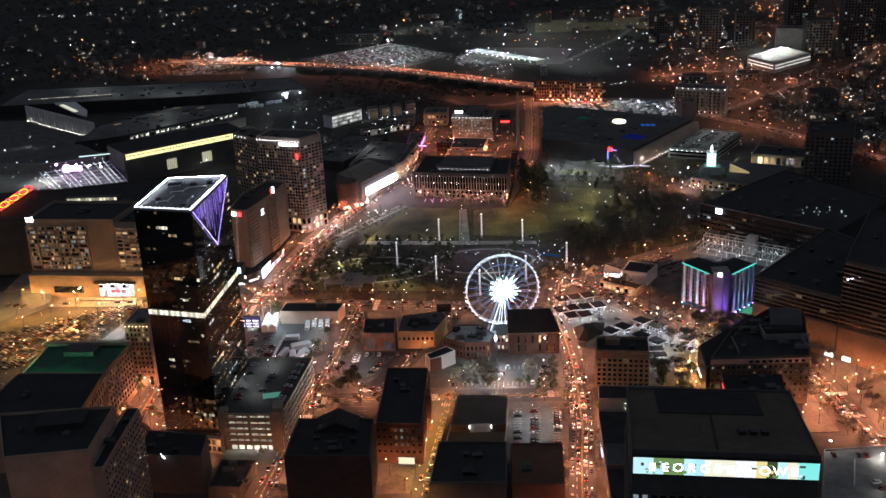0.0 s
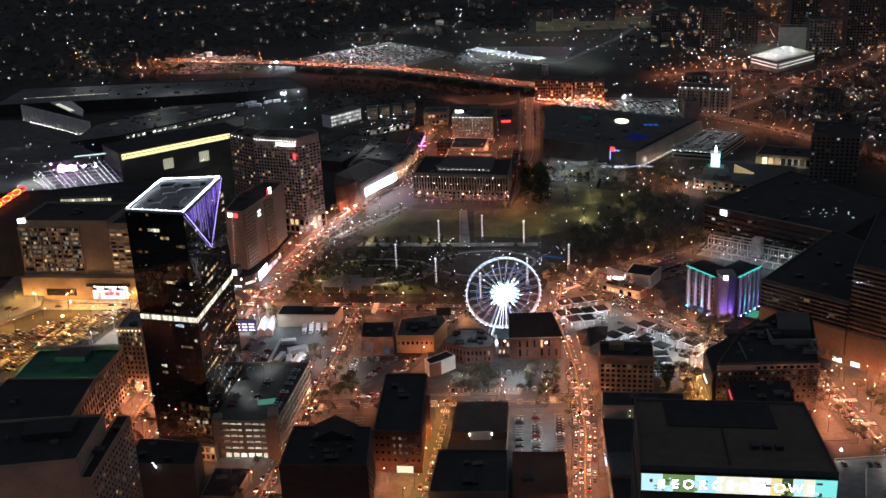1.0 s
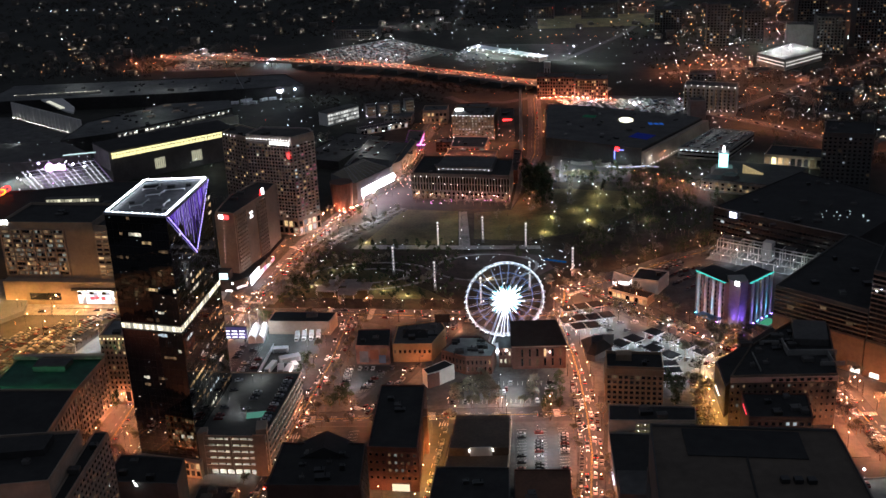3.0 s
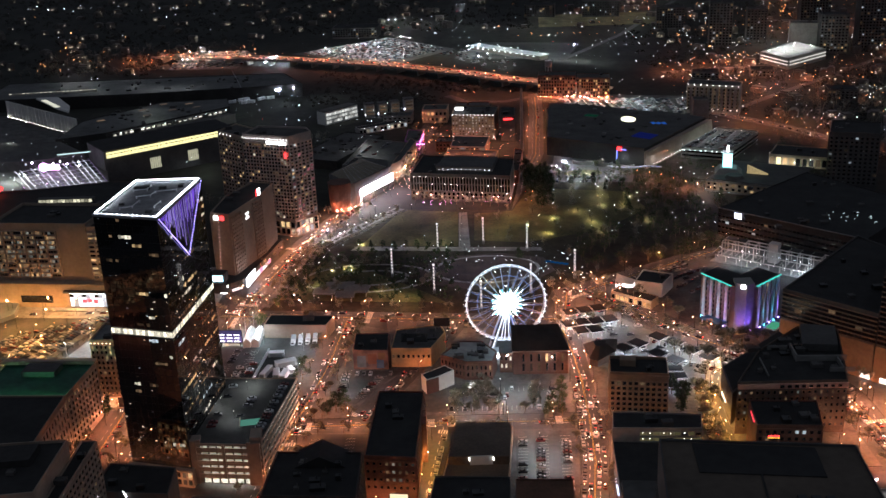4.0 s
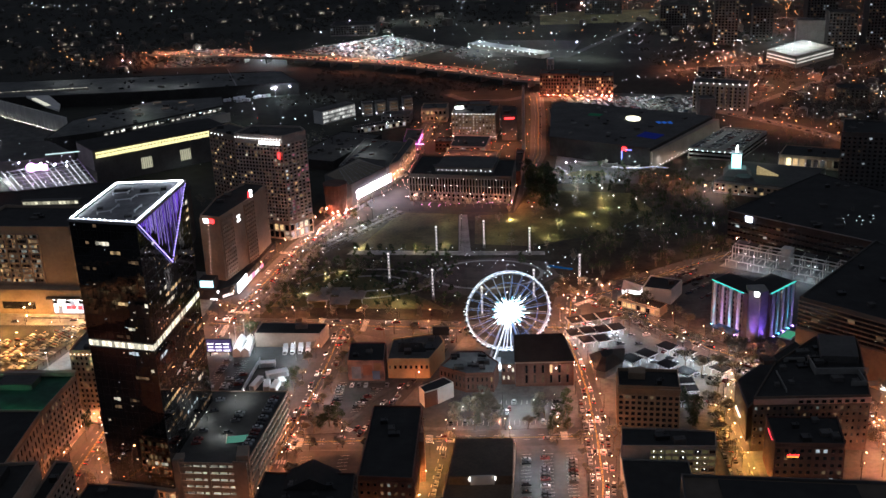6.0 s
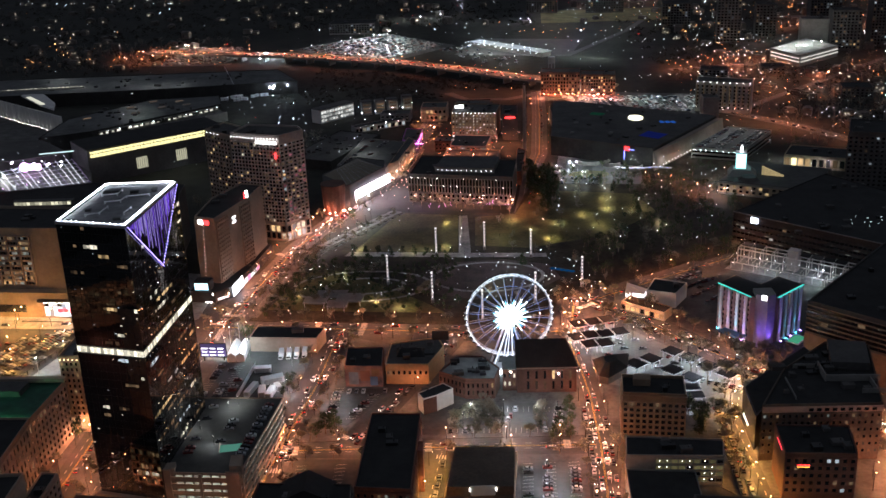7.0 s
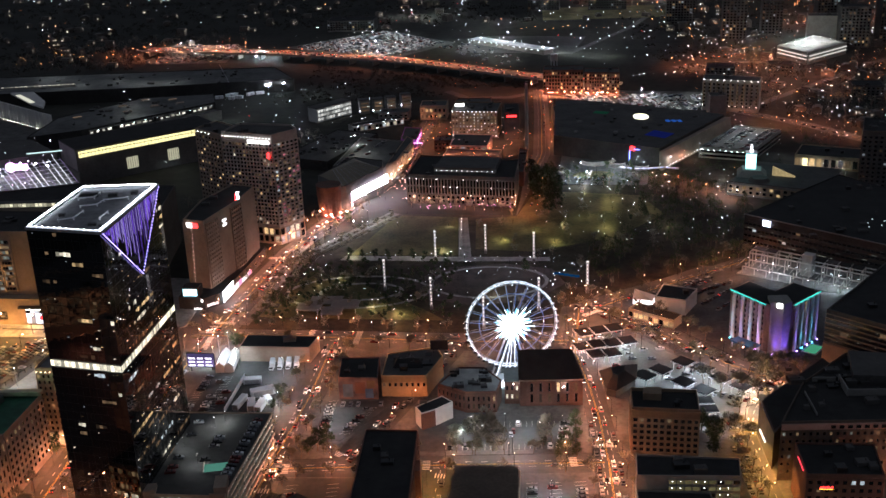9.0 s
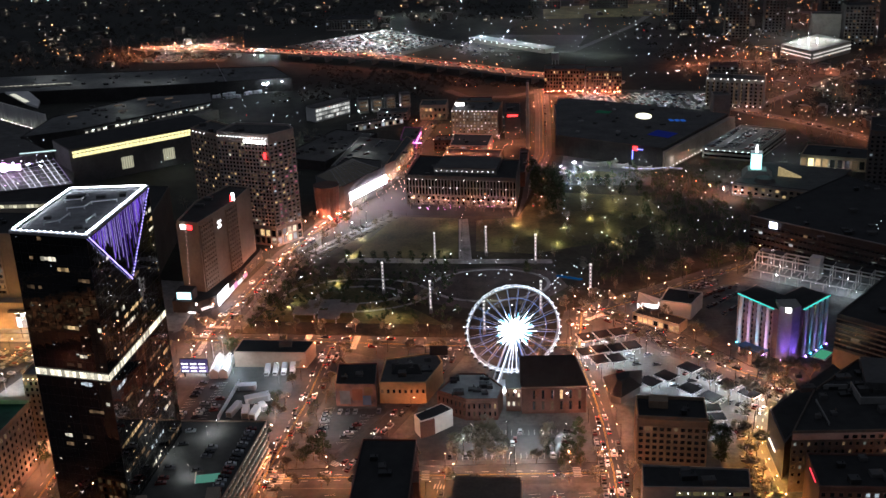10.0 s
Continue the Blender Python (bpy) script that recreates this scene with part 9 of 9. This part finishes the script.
def grove(name, label, spots, leafy, size=1.0):
    """Trunks and limbs, and twigs or leaves, of many trees: two meshes."""
    wood, crown = Acc(), Acc()
    for x, y in spots:
        h = size * rng.uniform(5.5, 9.5)
        green = rng.random() < leafy
        wood.tube((x, y, -0.2), (x, y, h * 0.6), 0.16, 0.08, 4)
        for _ in range(9 if green else 7):
            a, r = rng.uniform(0, 6.28), h * rng.uniform(0.12, 0.34)
            c = Vector((x + r * math.cos(a), y + r * math.sin(a), h * rng.uniform(0.45, 1.0)))
            wood.tube((x, y, h * rng.uniform(0.25, 0.5)), c, 0.06, 0.03, 3)
            for _ in range(13):
                q = c + Vector((rng.gauss(0, h * 0.085), rng.gauss(0, h * 0.085), rng.gauss(0, h * 0.07)))
                u = Vector((rng.gauss(0, 1), rng.gauss(0, 1), rng.gauss(0.2, 0.8))).normalized()
                if green:
                    u *= rng.uniform(0.22, 0.5)
                    w = u.orthogonal().normalized() * rng.uniform(0.15, 0.34)
                    crown.add([tuple(q - u), tuple(q + w), tuple(q + u), tuple(q - w)], [(0, 1, 2, 3)])
                else:
                    w = u.orthogonal().normalized() * 0.08
                    crown.add([tuple(q - w), tuple(q + w), tuple(q + u * rng.uniform(0.8, 2.0))], [(0, 1, 2)])
    solid(name + "_wood", wood, bark, label, "trees", "stuff")
    solid(name + "_crowns", crown, leaves if leafy > 0.5 else twigs, label, "trees", "stuff")


def scatter(n, x0, x1, y0, y1, keep):
    return [q for q in ((rng.uniform(x0, x1), rng.uniform(y0, y1)) for _ in range(n)) if keep(*q)]


grove("park_grove", "dark trees between the lawns and the museum", scatter(420, 84, 236, 736, 960, lambda x, y: y > 700 + (x - 66) * 0.5 and not (x < 150 and 800 < y < 925 and x < 100 + (y - 800) * 0.5) and not (196 < x and y > 866) and y < 955 - max(0, (x - 150)) * 0.2 and not (x > 186 and y < 790 - (x - 188) * 0.96 + 22)), 0.75)
grove("lawn_grove", "bare trees on the edges of the park lawns", scatter(110, 10, 150, 690, 930, lambda x, y: not (-20 < x < 66 and 706 < y < 770) and y > 682 + x * 0.25 and rng.random() < 0.6), 0.0, 0.9)
grove("park_shrubs", "dark shrubs and small trees of the park gardens", scatter(260, -122, 0, 688, 786, lambda x, y: x > -124 + (y - 690) * 0.22 and not (-98 < x < -56 and 690 < y < 720)), 0.8, 0.42)
grove("kerb_trees", "bare winter trees along an orange-lit street", [(rng.uniform(193, 197), rng.uniform(395, 540)) for _ in range(24)] + [(rng.uniform(216, 236), rng.uniform(400, 550)) for _ in range(24)], 0.0, 1.1)
grove("museum_front_trees", "dark trees before a big dark building", [(190 + i * 4.2 + rng.uniform(-2, 2), 772 - i * 4.0 + rng.uniform(-3, 3)) for i in range(19)], 0.8, 1.0)
grove("north_trees", "dark bare trees among the northern streets", scatter(620, 300, 700, 950, 1420, lambda x, y: x < 0.5 * y and not (296 < x < 366 and y < 1000) and all(abs((x - ax) * (by - ay) - (y - ay) * (bx - ax)) > 10 * math.hypot(bx - ax, by - ay) or not (min(ay, by) - 8 < y < max(ay, by) + 8) for (ax, ay), (bx, by) in FAR_ROADS)), 0.0, 1.5)
grove("west_trees", "dark trees among the far western streets", scatter(160, -600, -290, 1500, 1720, lambda x, y: not (-398 < x < -290 and 1520 < y < 1664)), 0.0, 1.4)
grove("rail_trees", "bare scrub trees on the rail land", scatter(150, -250, -110, 900, 1130, lambda x, y: x < -118 - (y - 900) * 0.02 and y > 905 and x > -212 + (y - 880) * 0.1), 0.0, 0.9)

# ---- far lights ----
rng = random.Random(77)


def light_field(name, label, mat, n, x0, x1, y0, y1, size=0.9, streets=0, zlo=5, zhi=9):
    """Scattered far lamps, some of them strung along streets; one mesh."""
    acc = Acc()
    for k in range(n):
        x, y = rng.uniform(x0, x1), rng.uniform(y0, y1)
        acc.ball(x, y, rng.uniform(zlo, zhi), size * rng.uniform(0.6, 1.2), 4)
    for s in range(streets):
        x, y, a = rng.uniform(x0, x1), rng.uniform(y0, y1), rng.choice((0.1, 0.15, -0.1, 1.5, 2.2, -0.4))
        step, bright = rng.uniform(9, 22), rng.uniform(0.6, 1.2)
        for i in range(rng.randint(6, 22)):
            xx, yy = x + math.cos(a) * i * step + rng.gauss(0, 3), y + math.sin(a) * i * step + rng.gauss(0, 3)
            if x0 <= xx <= x1 and y0 <= yy <= y1:
                acc.ball(xx, yy, rng.uniform(zlo, zhi), size * bright * rng.uniform(0.4, 1.2), 4)
    return solid(name, acc, mat, label, "lights", "stuff")


def far_lamps(name, label, spots, size=1.0, z=9.0, lens_mat=far_orange, bulb_mat=far_orange_bulb):
    """Shaded street lamps too far to pick apart: caps, lenses under them and glowing bulbs, each one mesh."""
    cap, lens, bulb = Acc(), Acc(), Acc()
    for x, y in spots:
        s = size * rng.uniform(0.75, 1.2)
        cap.box(x, y, z + 0.05, 1.4 * s, 1.4 * s, 0.2)
        lens.add([(x - .5 * s, y - .5 * s, z), (x - .5 * s, y + .5 * s, z), (x + .5 * s, y + .5 * s, z), (x + .5 * s, y - .5 * s, z)], [(0, 1, 2, 3)])
        bulb.ball(x, y, z + 0.45, 0.31 * s, 4)
    solid(name + "_caps", cap, dark_metal, label, "lights", "stuff")
    solid(name + "_lenses", lens, lens_mat, label, "lights", "stuff")
    solid(name + "_bulbs", bulb, bulb_mat, label, "lights", "stuff")


def strewn(n, x0, x1, y0, y1, streets):
    """Places of far lamps: some strewn, most strung along short streets."""
    out = [(rng.uniform(x0, x1), rng.uniform(y0, y1)) for _ in range(n)]
    for s in range(streets):
        x, y, a = rng.uniform(x0, x1), rng.uniform(y0, y1), rng.choice((0.1, 1.5, 2.2, -0.4))
        for i in range(rng.randint(6, 14)):
            xx, yy = x + math.cos(a) * i * 26 + rng.gauss(0, 2), y + math.sin(a) * i * 26 + rng.gauss(0, 2)
            if x0 <= xx <= x1 and y0 <= yy <= y1:
                out.append((xx, yy))
    return out


far_lamps("highway_lamp", "orange lamps strung along the highway", [(x - uy * o, y + ux * o) for o in (-8.0, 8.0) for x, y, ux, uy in along(VIADUCT, 21, 4)], 0.9, 13.5)
far_lamps("brick_street_lamp", "orange lamps along a long straight street", [(x - uy * o, y + ux * o) for o in (-8.5, 8.5) for x, y, ux, uy in along(BRICK_WAY, 22, 4)], 0.42, 9)
far_lamps("north_street_lamp", "orange lamps along the north street", [(x - uy * o, y + ux * o) for o in (-9, 9) for x, y, ux, uy in along(NORTH_ST, 26, 4)], 0.7, 8)
far_lamps("back_street_lamp", "orange lamps of the streets behind", back_lamps, 0.9, 9)
far_lamps("slip_road_lamp", "orange lamps along the slip road", [(x - uy * 8, y + ux * 8) for x, y, ux, uy in along(RAMP, 24, 4)], 0.6, 9)
far_lamps("west_side_lamp", "orange street lamps of the far west side", strewn(16, -500, -300, 1540, 1640, 3), 0.7)
far_lamps("west_lot_lamp", "white lamps over a far lot", strewn(10, -395, -310, 1600, 1665, 0), 0.55, 9, lens_mat=far_white_lens, bulb_mat=far_white)
far_lamps("north_side_lamp", "orange street lamps of the north side", strewn(16, 300, 660, 1060, 1560, 3), 0.55)
far_lamps("north_park_lamp", "orange lamps over a lit strip", [(x - uy * o, y + ux * o) for o in (-7, 7) for x, y, ux, uy in along([(262, 1386), (330, 1400), (402, 1402)], 16, 4)], 1.0, 9)
for ln in ([(300, 1180), (420, 1300), (560, 1440), (760, 1800)], [(420, 930), (520, 1060), (640, 1180), (720, 1400)], [(480, 1760), (620, 1740), (900, 1800)]):
    far_lamps("east_street_lamp", "orange lamps along a far street", [(x - uy * o, y + ux * o) for o in (-7, 7) for x, y, ux, uy in along(ln, 31, 4)], 0.5, 9)
light_field("suburb_lamps", "orange street lamps of distant suburbs", far_warm, 40, -1100, 900, 1750, 2700, 0.5, 8)
W = dict(lens_mat=far_white_lens, bulb_mat=far_white)
far_lamps("forecourt_lamp", "white lamps of the aquarium forecourt", strewn(12, 84, 180, 938, 985, 0), 0.4, 9, **W)
far_lamps("museum_lamp", "white lamps round the soda museum", strewn(18, 190, 320, 880, 1010, 3), 0.5, 8, **W)
far_lamps("rail_yard_lamp", "white lamps of the rail land", strewn(16, -250, -60, 1000, 1320, 3), 0.38, 10, **W)
far_lamps("hall_yard_lamp", "white lamps between the exhibition halls", strewn(10, -500, -300, 1060, 1460, 2), 0.5, 30, **W)
far_lamps("arena_front_lamp", "white lamps before the arena", strewn(18, -470, -370, 880, 980, 2), 0.6, 18, **W)
far_lamps("roof_deck_lamp", "white lamps over a roof deck", strewn(5, -92, -60, 975, 1050, 0), 0.4, 20, **W)
far_lamps("museum_street_lamp", "orange lamps by the museums", strewn(4, 180, 260, 900, 1000, 1), 0.5, 9)
far_lamps("far_lot_lamp", "pale lamps over the far car parks", LOT_LAMPS, 0.42, 8, far_white_lens, glow("lot_lamp_bulb", WHITE, 4.0, False, 2.5))
far_lamps("white_street_lamp_far", "white lamps of the north side", strewn(30, 300, 680, 1000, 1700, 3), 0.5, 8, **W)
far_lamps("lawn_path_lamp", "orange lamps by a path below the aquarium", [(156, 943), (165, 936), (174, 930), (182, 918), (190, 907), (198, 899), (207, 891)], 0.8, 6)
far_lamps("freight_yard_lamp", "white lamps along a freight yard", [(10 + 8.5 * i + rng.uniform(-2, 2), 1580 - 6.0 * i + rng.uniform(-9, 9)) for i in range(12)] + strewn(8, 0, 170, 1480, 1620, 0), 0.5, 9, **W)
far_lamps("loft_front_lamp", "orange lamps before the brick lofts", [(96 + i * 7.5, 1257 - i * 1.4) for i in range(12)], 1.0, 4)
far_lamps("mall_deck_lamp", "white lamps over a parking deck", [(222 + 12 * i + 11 * j, 1008 - 5 * i + 17 * j) for i in range(3) for j in range(4)], 0.3, 15, **W)
far_lamps("far_field_lamp", "white lamps round a far field", [(150 + 24 * i, 1790 + 46 * j + 8 * (i % 2)) for i in range(8) for j in (0, 1, 2)], 0.36, 12, **W)
far_lamps("north_road_lamp", "white lamps along the far north road", [(x - uy * o, y + ux * o) for o in (-8, 8) for x, y, ux, uy in along([(150, 1500), (256, 1683), (404, 2024)], 30, 4)], 0.22, 9, **W)
far_lamps("east_town_lamp", "orange lamps of an eastern district", strewn(20, 560, 860, 1560, 2100, 6), 0.8)
far_lamps("town_street_lamp", "orange lamps of the middle town", strewn(26, -30, 70, 960, 1140, 4), 0.6, 9)
far_lamps("main_street_lamp", "orange lamps on the main street's far stretch", [(x - uy * o, y + ux * o) for o in (-8, 8) for x, y, ux, uy in along(MARIETTA[5:], 17, 4)], 0.6, 8)
far_lamps("far_depot_lamp", "cool lamps of a far depot", [(-165 + 15 * i + rng.uniform(-3, 3), 1816 + 3.6 * i + 34 * j + rng.uniform(-5, 5)) for i in range(12) for j in range(2)], 0.5, 9, **W)
far_lamps("far_avenue_lamp", "orange lamps along a far avenue", [(270 + 11 * i, 1362 - 4.5 * i + rng.uniform(-4, 4)) for i in range(18)] + [(300 + 10 * i, 1428 + 3 * i + rng.uniform(-4, 4)) for i in range(9)], 0.6, 8)
far_lamps("far_avenue_lamp", "orange lamps along a far avenue", [(470 + 14 * i, 1655 + rng.uniform(-6, 6)) for i in range(12)] + [(225 + 12 * i, 1955 + rng.uniform(-6, 6)) for i in range(12)], 0.75, 8)
far_lamps("east_avenue_lamp", "orange lamps along an eastern avenue", [(234 + 13 * i, 1090 + 4 * i - 0.32 * i * i + rng.uniform(-3, 3)) for i in range(12)] + [(330 + 12 * i, 1250 - 5 * i + rng.uniform(-3, 3)) for i in range(12)], 0.55, 8)
far_lamps("far_green_field_lamp", "cool lamps over a far green field", [(20 + 17 * i + rng.uniform(-4, 4), 1690 + 40 * j + rng.uniform(-6, 6)) for i in range(10) for j in range(4)], 0.24, 11, **W)
far_lamps("freight_front_lamp", "cool lamps along the freight sheds", [(118 + 8 * i + rng.uniform(-2, 2), 1514 - 4.4 * i + rng.uniform(-3, 3)) for i in range(12)], 0.5, 8, **W)
light_field("promenade_pinks", "pinkish shop lamps along the main street", hn_lamp, 60, -64, -34, 900, 1075, 0.3, 0, 2, 9)
rose_lens = glow("rose_street_lens", (1.0, 0.50, 0.58), 900.0)
far_lamps("main_street_rose_lamp", "rose-white lamps where the main street meets the park", [(-58 + 3.4 * i + rng.uniform(-2, 2), 900 + 9 * i + rng.uniform(-5, 5)) for i in range(9)], 0.55, 8, rose_lens, hn_lamp)
# The hotel and office rows below are added to brighten dark fronts.
far_lamps("hotel_front_lamp", "orange lamps before a square hotel", [(-4 + 5.5 * i, 1080 - i) for i in range(9)], 0.6, 7)
far_lamps("garage_deck_lamp", "orange lamps over a low garage deck", [(-6 + 11 * i + 2 * j, 991 - 2.5 * i + 15 * j) for i in range(4) for j in range(2)], 0.55, 15)
far_lamps("office_front_lamp", "rose lamps added to brighten a grid-fronted office", [(-38 + 6.5 * i, 897 - 1.5 * i) for i in range(13)], 0.4, 7, rose_lens, hn_lamp)
far_lamps("office_roof_lamp", "orange lamps added behind a grid-fronted office to brighten the block", [(-22 + 7 * i, 963 - 1.8 * i) for i in range(8)], 0.5, 14)
light_field("town_pinks", "pinkish and white lamps on the fronts of the middle town", hn_lamp, 90, -14, 62, 962, 1135, 0.3, 0, 3, 16)
light_field("town_reds", "red lamps on the fronts of the middle town", tail_light, 24, -14, 62, 962, 1135, 0.28, 0, 3, 18)
light_field("promenade_violets", "violet lamps before the office", violet_lamp, 26, -34, 46, 880, 900, 0.26, 0, 2, 5)
light_field("far_white_lamps", "white lamps between the lofts and the far field", far_white, 16, 180, 400, 1390, 1950, 0.4, 9)
light_field("far_white_lamps", "white lamps of distant suburbs", far_white, 46, -1200, 100, 1500, 3000, 0.42, 7)
light_field("far_white_lamps", "white lamps of distant suburbs", far_white, 110, -60, 1100, 1600, 3000, 0.42, 26)
light_field("far_white_lamps", "white lamps of the north side", far_white, 90, 150, 720, 1000, 1950, 0.32, 34)
light_field("far_white_lamps", "white lamps of the northern district", far_white, 60, 260, 800, 980, 1700, 0.24, 40, 3, 8)
light_field("far_warm_lamps", "warm lamps of distant houses", far_warm, 50, -1200, 1000, 1500, 2900, 0.5, 6)
light_field("far_warm_lamps", "warm lamps of the north side", far_warm, 60, 250, 720, 960, 1750, 0.34, 26, 3, 7)
light_field("far_warm_lamps", "warm lamps of the northern district", far_warm, 50, 240, 860, 1350, 2300, 0.42, 34)
light_field("far_warm_lamps", "warm lamps before the halls and the highway", far_warm, 22, -620, -280, 1500, 1680, 0.35, 3)
light_field("far_signal_lamps", "red lamps on far roofs and masts", tail_light, 46, -300, 860, 1000, 2400, 0.3, 0, 6, 30)
light_field("fountain_lamps", "small white lamps round the fountain plaza", far_white, 70, 4, 92, 700, 780, 0.2, 0, 3, 6)
light_field("park_lamps_far", "small white lamps in the park gardens", far_white, 60, -118, 0, 692, 790, 0.16, 0, 3, 5)
light_field("grove_lamps", "small white lamps among the park trees", far_white, 90, 60, 230, 760, 940, 0.18, 0, 4, 9)
light_field("rail_lamps", "white lamps of the rail land", far_white, 70, -260, -40, 1010, 1320, 0.28, 4, 6, 12)
light_field("arena_lamps", "small white lamps round the arena", far_white, 50, -470, -330, 930, 1060, 0.3, 2, 20, 26)
light_field("yard_floods", "bright floodlights of a far yard", lamp_far_flood, 14, -262, -232, 1536, 1560, 0.6, 0, 3, 9)
light_field("yard_floods", "floodlights of a rail yard", lamp_far_flood, 7, 20, 190, 1520, 1640, 0.4, 0, 8, 14)
light_field("yard_floods", "floodlights of a building site", lamp_far_flood, 7, -270, -190, 1290, 1340, 0.5, 0, 8, 14)
for t in (park_lamp, street_lamp, gold_lamp, white_lamp, pool_lamp, deck_lamp_post, plaza_lamp, flood):
    drop(t)
